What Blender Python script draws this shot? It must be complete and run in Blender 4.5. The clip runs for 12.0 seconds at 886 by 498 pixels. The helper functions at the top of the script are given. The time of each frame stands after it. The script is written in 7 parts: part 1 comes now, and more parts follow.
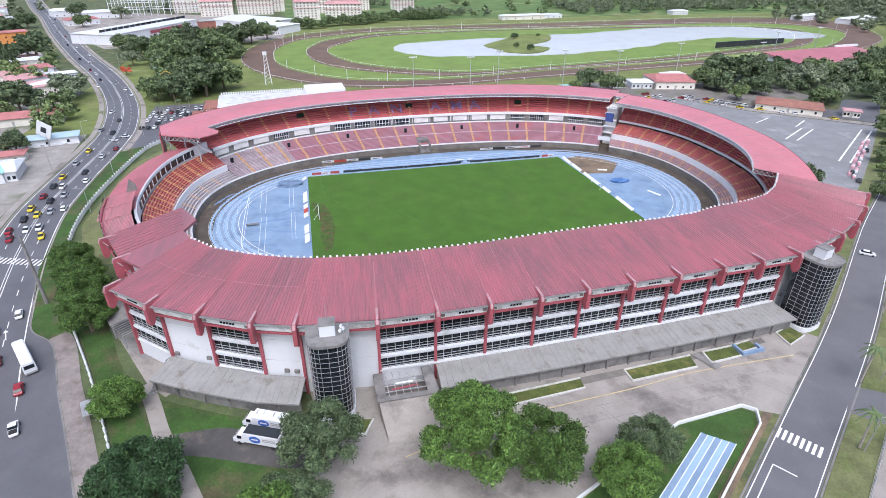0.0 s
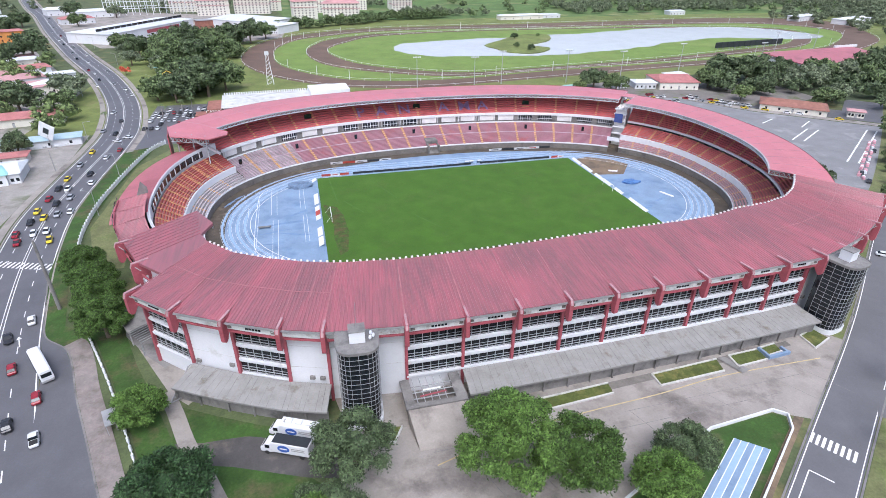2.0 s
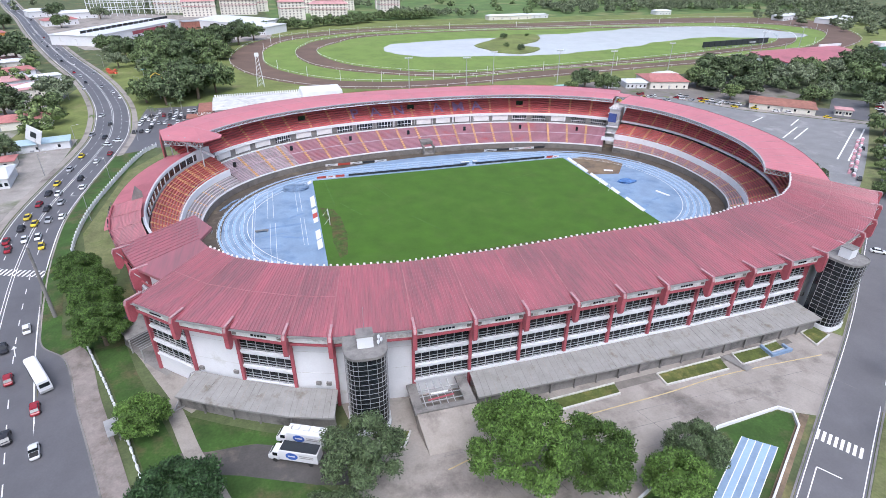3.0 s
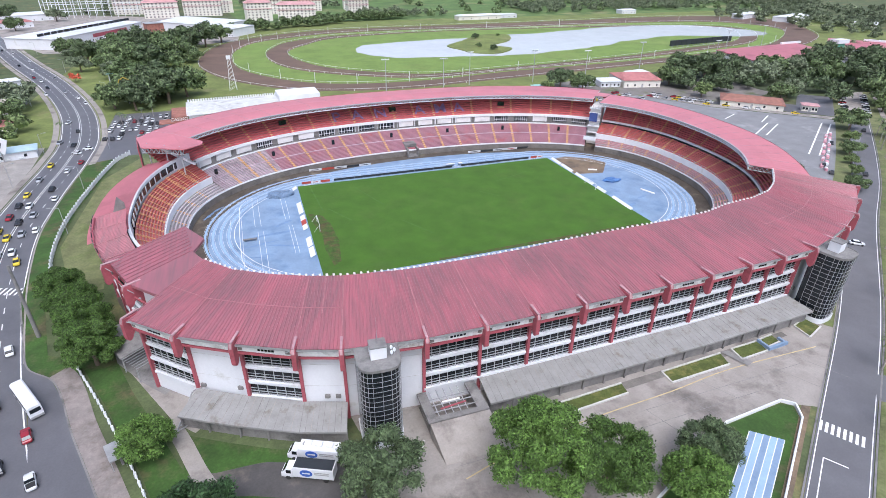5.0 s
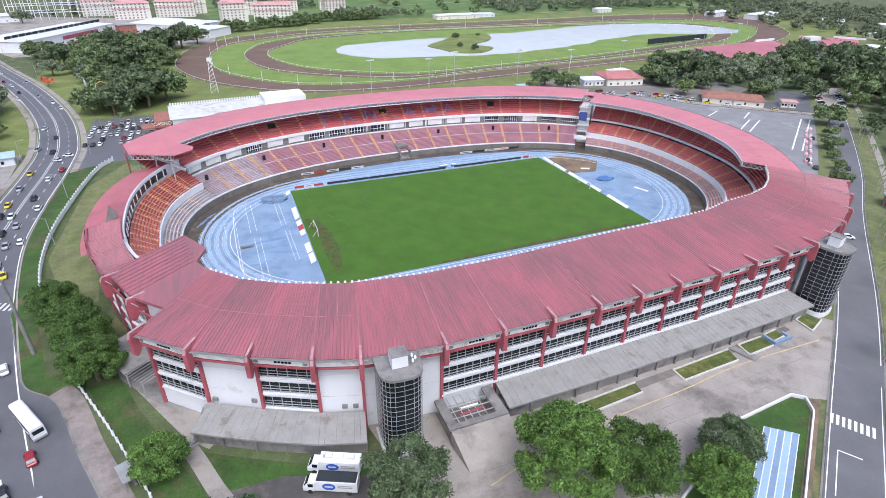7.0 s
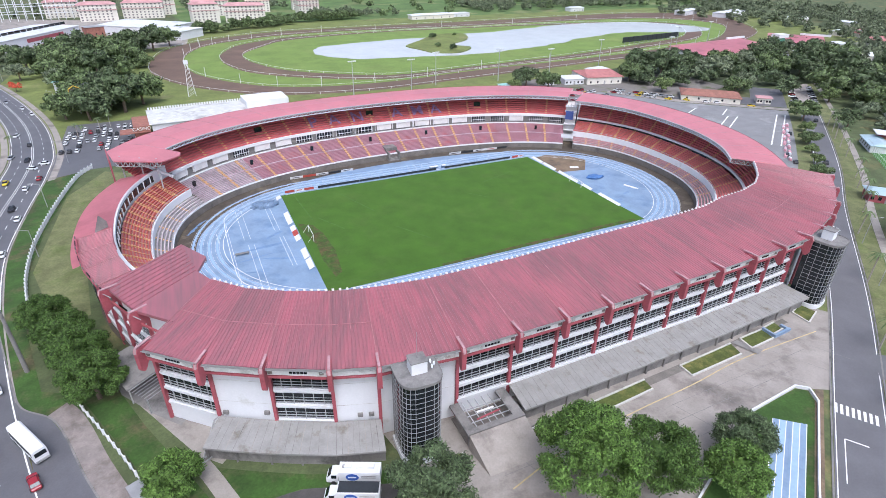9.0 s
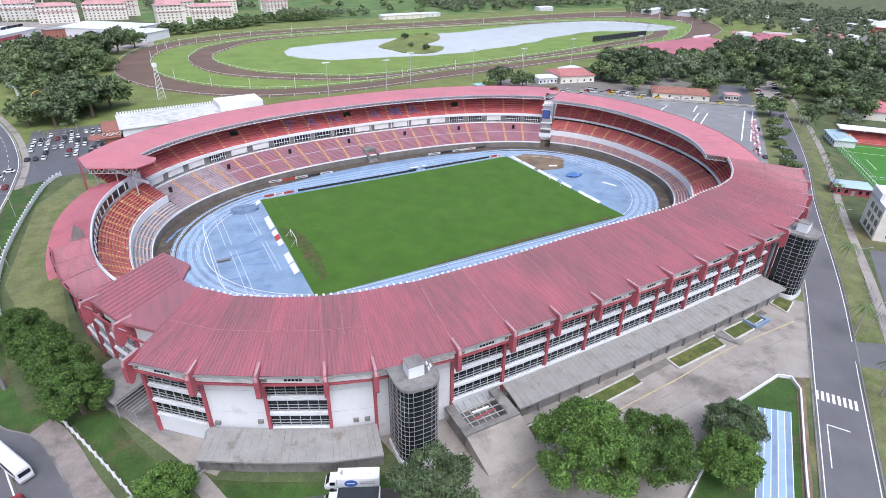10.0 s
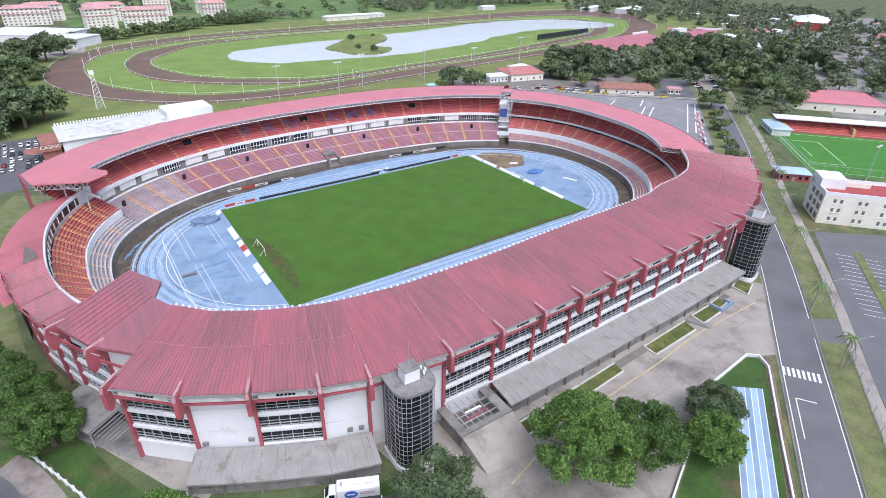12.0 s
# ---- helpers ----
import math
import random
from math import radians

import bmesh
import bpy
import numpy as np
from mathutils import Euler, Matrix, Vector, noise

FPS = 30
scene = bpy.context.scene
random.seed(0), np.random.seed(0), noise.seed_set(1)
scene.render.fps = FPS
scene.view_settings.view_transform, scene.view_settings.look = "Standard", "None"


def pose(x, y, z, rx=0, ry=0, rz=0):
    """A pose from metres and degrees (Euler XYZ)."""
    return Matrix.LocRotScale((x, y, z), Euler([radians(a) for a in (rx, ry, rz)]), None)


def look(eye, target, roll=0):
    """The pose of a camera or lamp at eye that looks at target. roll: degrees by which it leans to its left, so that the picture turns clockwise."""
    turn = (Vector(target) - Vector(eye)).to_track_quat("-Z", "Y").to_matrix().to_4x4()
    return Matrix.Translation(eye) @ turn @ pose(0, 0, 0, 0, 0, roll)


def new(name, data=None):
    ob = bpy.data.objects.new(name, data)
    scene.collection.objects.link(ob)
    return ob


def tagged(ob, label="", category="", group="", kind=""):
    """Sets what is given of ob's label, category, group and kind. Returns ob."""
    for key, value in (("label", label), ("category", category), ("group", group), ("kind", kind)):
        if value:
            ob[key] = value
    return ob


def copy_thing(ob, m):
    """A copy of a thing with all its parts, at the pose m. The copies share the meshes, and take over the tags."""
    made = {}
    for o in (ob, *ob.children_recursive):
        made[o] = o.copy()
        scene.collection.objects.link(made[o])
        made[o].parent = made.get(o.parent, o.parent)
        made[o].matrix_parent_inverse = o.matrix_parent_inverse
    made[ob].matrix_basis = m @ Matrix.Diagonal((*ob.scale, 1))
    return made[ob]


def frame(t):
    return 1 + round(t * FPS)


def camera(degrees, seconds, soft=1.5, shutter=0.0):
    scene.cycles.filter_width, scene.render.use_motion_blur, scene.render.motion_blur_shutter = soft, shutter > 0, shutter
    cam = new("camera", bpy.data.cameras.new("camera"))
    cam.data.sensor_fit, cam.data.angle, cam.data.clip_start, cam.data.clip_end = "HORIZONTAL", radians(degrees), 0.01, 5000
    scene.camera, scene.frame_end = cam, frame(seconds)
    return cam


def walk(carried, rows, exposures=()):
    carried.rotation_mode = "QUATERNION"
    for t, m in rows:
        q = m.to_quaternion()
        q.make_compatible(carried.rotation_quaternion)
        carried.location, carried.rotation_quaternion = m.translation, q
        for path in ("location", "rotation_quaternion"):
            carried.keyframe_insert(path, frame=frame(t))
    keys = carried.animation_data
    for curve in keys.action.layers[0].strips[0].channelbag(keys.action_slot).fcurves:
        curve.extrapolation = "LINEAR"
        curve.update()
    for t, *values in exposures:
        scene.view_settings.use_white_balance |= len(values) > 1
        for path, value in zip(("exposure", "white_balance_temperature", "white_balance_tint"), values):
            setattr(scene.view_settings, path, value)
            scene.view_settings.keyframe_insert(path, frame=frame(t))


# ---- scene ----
cam = camera(78.2, 12.0, soft=0.8)
PATH = [
    (0, (-50.028, -177.46, 81.421), (-49.613, -175.762, 80.45), 0.4),
    (0.5, (-51.585, -176.557, 81.528), (-51.166, -174.86, 80.556), 0.5),
    (1, (-53.086, -175.682, 81.321), (-52.665, -173.985, 80.35), 0.5),
    (1.5, (-54.796, -174.772, 81.365), (-54.367, -173.078, 80.394), 0.5),
    (2, (-56.364, -173.888, 81.328), (-55.926, -172.196, 80.356), 0.6),
    (2.5, (-57.999, -173.032, 81.271), (-57.543, -171.344, 80.3), 0.6),
    (3, (-59.564, -172.167, 81.392), (-59.085, -170.486, 80.421), 0.6),
    (5, (-66.1, -168.332, 81.898), (-65.518, -166.684, 80.927), 0.7),
    (5.5, (-67.853, -167.258, 82.042), (-67.249, -165.618, 81.069), 0.7),
    (6, (-69.444, -166.278, 82.122), (-68.824, -164.644, 81.149), 0.7),
    (6.5, (-70.942, -165.277, 82.098), (-70.303, -163.65, 81.125), 0.7),
    (7, (-72.434, -164.293, 82.197), (-71.776, -162.674, 81.224), 0.7),
    (9, (-78.556, -160.473, 82.439), (-77.816, -158.891, 81.466), 0.7),
    (9.5, (-80.032, -159.593, 82.577), (-79.263, -158.024, 81.603), 0.7),
    (10, (-81.534, -158.784, 82.747), (-80.709, -157.244, 81.774), 0.8),
    (10.5, (-83.069, -157.872, 82.848), (-82.191, -156.362, 81.874), 0.8),
    (11, (-84.435, -157.038, 82.809), (-83.522, -155.547, 81.837), 0.7),
    (11.5, (-85.803, -156.055, 82.96), (-84.858, -154.586, 81.988), 0.7),
    (12, (-86.998, -155.232, 83.118), (-86.02, -153.783, 82.146), 0.7),
]
walk(cam, [(t, look(eye, target, roll)) for t, eye, target, roll in PATH], exposures=((0.0, 0.16, 5720, 12), (12.0, 0.16, 5720, 12)))

# ---- overcast daylight ----
world = bpy.data.worlds.new("overcast_sky")
scene.world = world
world.use_nodes = True
wn = world.node_tree
sky = wn.nodes.new("ShaderNodeTexSky")
sky.sky_type, sky.sun_disc = "NISHITA", False
sky.sun_elevation, sky.sun_rotation = radians(58), radians(200)
sky.air_density, sky.dust_density, sky.ozone_density = 1.0, 6.0, 1.0
pale = wn.nodes.new("ShaderNodeHueSaturation")
pale.inputs["Saturation"].default_value = 0.75
wn.links.new(sky.outputs[0], pale.inputs["Color"])
wn.links.new(pale.outputs[0], wn.nodes["Background"].inputs[0])
wn.nodes["Background"].inputs[1].default_value = 0.2
sun = new("sun", bpy.data.lights.new("sun", "SUN"))
sun.data.energy, sun.data.angle, sun.data.color = 1.2, radians(25), (1.0, 0.98, 0.96)
sun.matrix_world = look((0, 0, 0), (-math.sin(radians(200)) * -0.53, 0.53 * math.cos(radians(200)) * -1, -0.85))

# ---- materials ----
MATS = {}


def mat(name, col, rough=0.8, vary=0.15, size=3.0, bump=0.2, metal=0.0, stain=None, amount=0.0, spread=12.0, fine=0.35, islands=0.0, spec=0.5):
    """A surface with fine grain (fine metres), broad unevenness (size metres) and, with stain, patches of a second colour."""
    if name in MATS:
        return MATS[name]
    m = bpy.data.materials.new(name)
    m.use_nodes = True
    nt = m.node_tree
    nodes, links = nt.nodes, nt.links
    b = nodes["Principled BSDF"]
    b.inputs["Roughness"].default_value, b.inputs["Metallic"].default_value = rough, metal
    b.inputs["Specular IOR Level"].default_value = spec
    tc = nodes.new("ShaderNodeTexCoord")

    def noise_at(scale, detail, rough_in=0.6):
        n = nodes.new("ShaderNodeTexNoise")
        n.inputs["Scale"].default_value, n.inputs["Detail"].default_value, n.inputs["Roughness"].default_value = scale, detail, rough_in
        links.new(tc.outputs["Object"], n.inputs["Vector"])
        return n

    def mix(kind, fac, a, c):
        x = nodes.new("ShaderNodeMix")
        x.data_type, x.blend_type = "RGBA", kind
        for slot, v in ((0, fac), (6, a), (7, c)):
            if isinstance(v, (int, float)):
                x.inputs[slot].default_value = v
            elif isinstance(v, tuple):
                x.inputs[slot].default_value = (*v, 1)
            else:
                links.new(v, x.inputs[slot])
        return x.outputs[2]

    def ramp(src, lo, hi, out_lo, out_hi):
        r = nodes.new("ShaderNodeMapRange")
        links.new(src, r.inputs[0])
        for i, v in zip((1, 2, 3, 4), (lo, hi, out_lo, out_hi)):
            r.inputs[i].default_value = v
        return r.outputs[0]

    broad, grain = noise_at(1 / size, 3), noise_at(1 / fine, 3)
    value = ramp(broad.outputs[0], 0.3, 0.7, 1 - vary, 1 + vary)
    value2 = ramp(grain.outputs[0], 0.25, 0.75, 1 - vary * 0.7, 1 + vary * 0.7)
    mul = nodes.new("ShaderNodeMath")
    mul.operation = "MULTIPLY"
    links.new(value, mul.inputs[0]), links.new(value2, mul.inputs[1])
    out = mul.outputs[0]
    if islands:
        geo = nodes.new("ShaderNodeNewGeometry")
        isl = ramp(geo.outputs["Random Per Island"], 0, 1, 1 - islands, 1 + islands)
        mul2 = nodes.new("ShaderNodeMath")
        mul2.operation = "MULTIPLY"
        links.new(out, mul2.inputs[0]), links.new(isl, mul2.inputs[1])
        out = mul2.outputs[0]
    base = col
    if stain:
        st = noise_at(1 / spread, 6, 0.65)
        base = mix("MIX", ramp(st.outputs[0], 0.62 - amount * 0.3, 0.75 - amount * 0.2, 0, 1), col, stain)
    hsv = nodes.new("ShaderNodeHueSaturation")
    if isinstance(base, tuple):
        hsv.inputs["Color"].default_value = (*base, 1)
    else:
        links.new(base, hsv.inputs["Color"])
    links.new(out, hsv.inputs["Value"])
    links.new(hsv.outputs[0], b.inputs["Base Color"])
    if bump:
        bp = nodes.new("ShaderNodeBump")
        bp.inputs["Strength"].default_value, bp.inputs["Distance"].default_value = bump, 0.05
        links.new(grain.outputs[0], bp.inputs["Height"])
        links.new(bp.outputs[0], b.inputs["Normal"])
    MATS[name] = m
    return m



def roof_paint(name, col, dirt, rough):
    """Weathered sheet metal: dark streaks running down the sheets, broad fading."""
    m = bpy.data.materials.new(name)
    m.use_nodes = True
    nodes, links = m.node_tree.nodes, m.node_tree.links
    b = nodes["Principled BSDF"]
    b.inputs["Roughness"].default_value = rough
    tc, oi, add, mp, mp2 = (nodes.new("ShaderNode" + k) for k in ("TexCoord", "ObjectInfo", "VectorMath", "Mapping", "Mapping"))
    add.operation = "MULTIPLY_ADD"
    links.new(oi.outputs["Random"], add.inputs[0])
    add.inputs[1].default_value = (170, 90, 0)
    links.new(tc.outputs["Object"], add.inputs[2])
    mp.inputs["Scale"].default_value, mp2.inputs["Scale"].default_value = (1.1, 0.07, 1), (0.09, 0.05, 0.1)
    streak, broad = nodes.new("ShaderNodeTexNoise"), nodes.new("ShaderNodeTexNoise")
    for mapping, tex, detail in ((mp, streak, 5), (mp2, broad, 4)):
        links.new(add.outputs[0], mapping.inputs[0])
        links.new(mapping.outputs[0], tex.inputs["Vector"])
        tex.inputs["Scale"].default_value, tex.inputs["Detail"].default_value = 1.0, detail
    mul = nodes.new("ShaderNodeMath")
    mul.operation = "MULTIPLY_ADD"
    links.new(broad.outputs[0], mul.inputs[0])
    mul.inputs[1].default_value = 0.9
    links.new(streak.outputs[0], mul.inputs[2])
    r = nodes.new("ShaderNodeMapRange")
    links.new(mul.outputs[0], r.inputs[0])
    for i, v in zip((1, 2, 3, 4), (0.72, 1.22, 0.0, 1.0)):
        r.inputs[i].default_value = v
    mx = nodes.new("ShaderNodeMix")
    mx.data_type = "RGBA"
    mx.inputs[6].default_value, mx.inputs[7].default_value = (*col, 1), (*dirt, 1)
    links.new(r.outputs[0], mx.inputs[0])
    links.new(mx.outputs[2], b.inputs["Base Color"])
    MATS[name] = m
    return m


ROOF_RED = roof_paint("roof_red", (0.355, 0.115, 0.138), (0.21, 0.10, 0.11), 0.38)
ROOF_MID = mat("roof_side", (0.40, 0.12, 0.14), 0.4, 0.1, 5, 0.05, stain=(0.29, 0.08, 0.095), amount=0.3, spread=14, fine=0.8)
# Far roofs: grazing sheen and haze are put into a paler base red.
ROOF_FAR = mat("roof_far_sheen", (0.48, 0.165, 0.188), 0.38, 0.07, 6, 0.05, stain=(0.41, 0.145, 0.165), amount=0.3, spread=20, fine=0.8)
RED_PAINT = mat("red_paint", (0.335, 0.078, 0.097), 0.55, 0.15, 3, 0.05, stain=(0.23, 0.05, 0.06), amount=0.2, spread=4)
WHITE_PAINT = mat("white_paint", (0.66, 0.67, 0.69), 0.7, 0.05, 5, 0.08, stain=(0.5, 0.5, 0.48), amount=0.1, spread=5)
CANOPY = mat("canopy_concrete", (0.262, 0.256, 0.246), 0.9, 0.12, 3, 0.15, stain=(0.165, 0.142, 0.115), amount=0.22, spread=3.5)
BAND = mat("dirty_white_band", (0.56, 0.56, 0.55), 0.8, 0.12, 2, 0.1, stain=(0.30, 0.27, 0.24), amount=0.35, spread=2.2)
WHITE_SEAM = mat("pale_seam", (0.36, 0.17, 0.18), 0.6, 0.2, 2, 0.0)
CAP = mat("worn_cap", (0.42, 0.27, 0.28), 0.7, 0.2, 2, 0.0)
CONCRETE = mat("concrete", (0.205, 0.196, 0.187), 0.9, 0.16, 4, 0.2, stain=(0.10, 0.096, 0.092), amount=0.42, spread=5)
PLAZA = mat("plaza_concrete", (0.290, 0.262, 0.236), 0.9, 0.13, 5, 0.25, stain=(0.15, 0.132, 0.12), amount=0.36, spread=9)
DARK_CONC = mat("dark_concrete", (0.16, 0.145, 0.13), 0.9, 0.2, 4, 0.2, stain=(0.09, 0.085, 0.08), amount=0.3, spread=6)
ASPHALT = mat("asphalt", (0.125, 0.123, 0.132), 0.85, 0.10, 8, 0.15, stain=(0.12, 0.12, 0.125), amount=0.2, spread=18)
ASPHALT2 = mat("asphalt_worn", (0.108, 0.106, 0.114), 0.55, 0.12, 8, 0.12, stain=(0.13, 0.127, 0.134), amount=0.3, spread=25)
LINE = mat("road_line", (0.72, 0.72, 0.70), 0.7, 0.12, 2, 0.0)
YELLOW_LINE = mat("yellow_line", (0.46, 0.36, 0.19), 0.7, 0.2, 2, 0.0)
GRASS = mat("rough_grass", (0.075, 0.096, 0.038), 0.95, 0.30, 7, 0.5, stain=(0.17, 0.14, 0.06), amount=0.28, spread=22, fine=0.6)
VERGE = mat("verge_grass", (0.135, 0.145, 0.06), 0.95, 0.25, 4, 0.5, stain=(0.10, 0.13, 0.035), amount=0.4, spread=9, fine=0.5)
LAWN = mat("lawn", (0.036, 0.080, 0.012), 0.95, 0.3, 5, 0.4, stain=(0.085, 0.075, 0.035), amount=0.4, spread=8, fine=0.5)
PITCH = mat("pitch_grass", (0.048, 0.114, 0.007), 0.95, 0.14, 8, 0.3, stain=(0.056, 0.114, 0.012), amount=0.4, spread=14, fine=0.5)
PITCH_BALD = mat("bald_turf", (0.085, 0.062, 0.025), 0.95, 0.3, 2, 0.4, stain=(0.042, 0.088, 0.010), amount=0.8, spread=3.5, fine=0.5)
MEADOW = mat("meadow", (0.145, 0.215, 0.045), 0.95, 0.15, 18, 0.3, stain=(0.165, 0.215, 0.055), amount=0.35, spread=60, fine=2)
MEADOW2 = mat("dry_meadow", (0.14, 0.17, 0.045), 0.95, 0.22, 18, 0.3, stain=(0.21, 0.19, 0.09), amount=0.2, spread=30, fine=2)
DIRT = mat("race_dirt", (0.125, 0.082, 0.062), 0.95, 0.12, 14, 0.2, stain=(0.16, 0.105, 0.08), amount=0.35, spread=40, fine=1)
SOIL = mat("soil", (0.18, 0.13, 0.085), 0.95, 0.2, 4, 0.3, stain=(0.11, 0.085, 0.06), amount=0.4, spread=7, fine=0.6)
MUD = mat("damp_soil", (0.075, 0.06, 0.045), 0.8, 0.25, 4, 0.3, stain=(0.15, 0.12, 0.085), amount=0.25, spread=7, fine=0.6)
TRACK = mat("blue_track", (0.205, 0.288, 0.405), 0.55, 0.12, 6, 0.06, stain=(0.125, 0.20, 0.32), amount=0.38, spread=9, fine=0.6)
TRACK_PALE = mat("pale_track", (0.30, 0.42, 0.59), 0.6, 0.08, 3, 0.06, stain=(0.24, 0.37, 0.58), amount=0.3, spread=6, fine=0.6)
# Lake base is near white: the bright reflected sky is put into the colour.
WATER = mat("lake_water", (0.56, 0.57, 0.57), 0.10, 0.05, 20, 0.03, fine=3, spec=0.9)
SOFFIT = mat("soffit", (0.64, 0.62, 0.61), 0.8, 0.1, 4, 0.0)
SEAT_UPPER = mat("bright_red_seats", (0.44, 0.095, 0.10), 0.6, 0.15, 4, 0.0, stain=(0.40, 0.12, 0.11), amount=0.25, spread=7)
SEAT_RED = mat("red_seats", (0.46, 0.115, 0.11), 0.6, 0.15, 4, 0.0, stain=(0.34, 0.10, 0.06), amount=0.25, spread=7)
SEAT_PURPLE = mat("faded_purple_seats", (0.30, 0.145, 0.18), 0.6, 0.12, 5, 0.0, stain=(0.36, 0.10, 0.11), amount=0.3, spread=12)
TREAD_MAUVE = mat("mauve_tread", (0.27, 0.15, 0.17), 0.8, 0.15, 4, 0.0)
TREAD_RED = mat("red_tread", (0.32, 0.13, 0.125), 0.8, 0.15, 4, 0.0)
SEAT_GREY = mat("grey_benches", (0.42, 0.36, 0.38), 0.7, 0.15, 5, 0.0)
SEAT_ORANGE = mat("orange_red_seats", (0.34, 0.065, 0.05), 0.6, 0.15, 4, 0.0, stain=(0.24, 0.05, 0.045), amount=0.3, spread=5)
AISLE = mat("yellow_aisle", (0.52, 0.31, 0.15), 0.7, 0.2, 2, 0.0)
SEAT_PALE = mat("bleached_benches", (0.42, 0.32, 0.36), 0.7, 0.2, 4, 0.0, stain=(0.34, 0.18, 0.22), amount=0.3, spread=6)
SEAT_PINK = mat("faded_pink_benches", (0.44, 0.235, 0.25), 0.7, 0.15, 5, 0.0)
SEAT_BLUE = mat("blue_seats", (0.25, 0.16, 0.30), 0.6, 0.2, 2, 0.0)
GLASS = mat("dark_glass", (0.012, 0.016, 0.020), 0.08, 0.2, 3, 0.0, fine=1.2)
STEEL = mat("grey_steel", (0.36, 0.36, 0.36), 0.5, 0.1, 2, 0.0, metal=0.4)
GRID_PAINT = mat("glazing_bar", (0.30, 0.30, 0.31), 0.5, 0.1, 2, 0.0)
WIN_FRAME = mat("window_frame", (0.36, 0.37, 0.38), 0.5, 0.1, 2, 0.0)
RUBBER = mat("tyre_rubber", (0.02, 0.02, 0.02), 0.8, 0.1, 1, 0.0)
BARK = mat("bark", (0.16, 0.12, 0.09), 0.95, 0.25, 1, 0.4)
# The last four, for distant trees, carry haze in their paler, greyer colours.
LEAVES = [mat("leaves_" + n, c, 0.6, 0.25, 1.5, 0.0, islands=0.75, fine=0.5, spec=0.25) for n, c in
          (("mid", (0.066, 0.116, 0.026)), ("light", (0.092, 0.160, 0.034)), ("dark", (0.036, 0.072, 0.026)), ("dull", (0.082, 0.116, 0.054)), ("haze_mid", (0.105, 0.145, 0.060)), ("haze_light", (0.130, 0.175, 0.065)), ("haze_dark", (0.088, 0.120, 0.058)), ("haze_dull", (0.138, 0.168, 0.10)))]

# ---- mesh tools ----
G = -1.2  # level of the ground round the stadium


def mesh_of(name, verts, faces, mats, which=None, smooth=False):
    me = bpy.data.meshes.new(name)
    me.from_pydata([tuple(v) for v in verts], [], faces)
    for m in mats if isinstance(mats, (list, tuple)) else [mats]:
        me.materials.append(m)
    if which is not None:
        me.polygons.foreach_set("material_index", which)
    if smooth:
        me.polygons.foreach_set("use_smooth", [True] * len(me.polygons))
    me.update()
    return me


def part(name, data, material, parent=None, label="", which=None, smooth=False):
    """Links (verts, faces), a bmesh or a mesh as one object under a thing."""
    if isinstance(data, tuple):
        data = mesh_of(name, data[0], data[1], material, which, smooth)
    elif isinstance(data, bmesh.types.BMesh):
        me = bpy.data.meshes.new(name)
        data.to_mesh(me)
        data.free()
        me.materials.append(material)
        data = me
    ob = new(name, data)
    if parent:
        ob.parent = parent
    return tagged(ob, label)


def thing(name, label, category, at=(0, 0, 0), group="", kind=""):
    ob = new(name)
    ob.location = at
    return tagged(ob, label, category, group, kind)


def join(*lists):
    verts, faces = [], []
    for v, f in lists:
        n = len(verts)
        verts += list(v)
        faces += [tuple(i + n for i in q) for q in f]
    return verts, faces


def box(x0, y0, z0, x1, y1, z1):
    v = [(x, y, z) for z in (z0, z1) for x, y in ((x0, y0), (x1, y0), (x1, y1), (x0, y1))]
    return v, [(3, 2, 1, 0), (4, 5, 6, 7), (0, 1, 5, 4), (1, 2, 6, 5), (2, 3, 7, 6), (3, 0, 4, 7)]


def turned(data, x=0, y=0, z=0, deg=0, tilt=0):
    m = Matrix.Translation((x, y, z)) @ Euler((0, radians(tilt), radians(deg))).to_matrix().to_4x4()
    return [m @ Vector(p) for p in data[0]], data[1]


def beam(a, b, w, h=None):
    """A square bar from a to b."""
    a, b = Vector(a), Vector(b)
    d = (b - a).normalized()
    up = Vector((0, 0, 1)) if abs(d.z) < 0.95 else Vector((0, 1, 0))
    s = d.cross(up).normalized() * w / 2
    u = s.cross(d).normalized() * (h or w) / 2
    v = [p + i * s + j * u for p in (a, b) for i, j in ((-1, -1), (1, -1), (1, 1), (-1, 1))]
    return v, [(0, 1, 2, 3), (7, 6, 5, 4), (4, 5, 1, 0), (5, 6, 2, 1), (6, 7, 3, 2), (7, 4, 0, 3)]


def tube(a, b, r0, r1, n=8):
    a, b = Vector(a), Vector(b)
    d = (b - a).normalized()
    s = d.orthogonal().normalized()
    u = d.cross(s)
    v = []
    for p, r in ((a, r0), (b, r1)):
        v += [p + r * (s * math.cos(2 * math.pi * k / n) + u * math.sin(2 * math.pi * k / n)) for k in range(n)]
    f = [(k, (k + 1) % n, n + (k + 1) % n, n + k) for k in range(n)]
    return v, f + [tuple(range(n))[::-1], tuple(range(n, 2 * n))]


def prism(pts, z0, z1):
    n = len(pts)
    v = [(x, y, z0) for x, y in pts] + [(x, y, z1) for x, y in pts]
    return v, [tuple(range(n))[::-1], tuple(range(n, 2 * n))] + [(k, (k + 1) % n, n + (k + 1) % n, n + k) for k in range(n)]


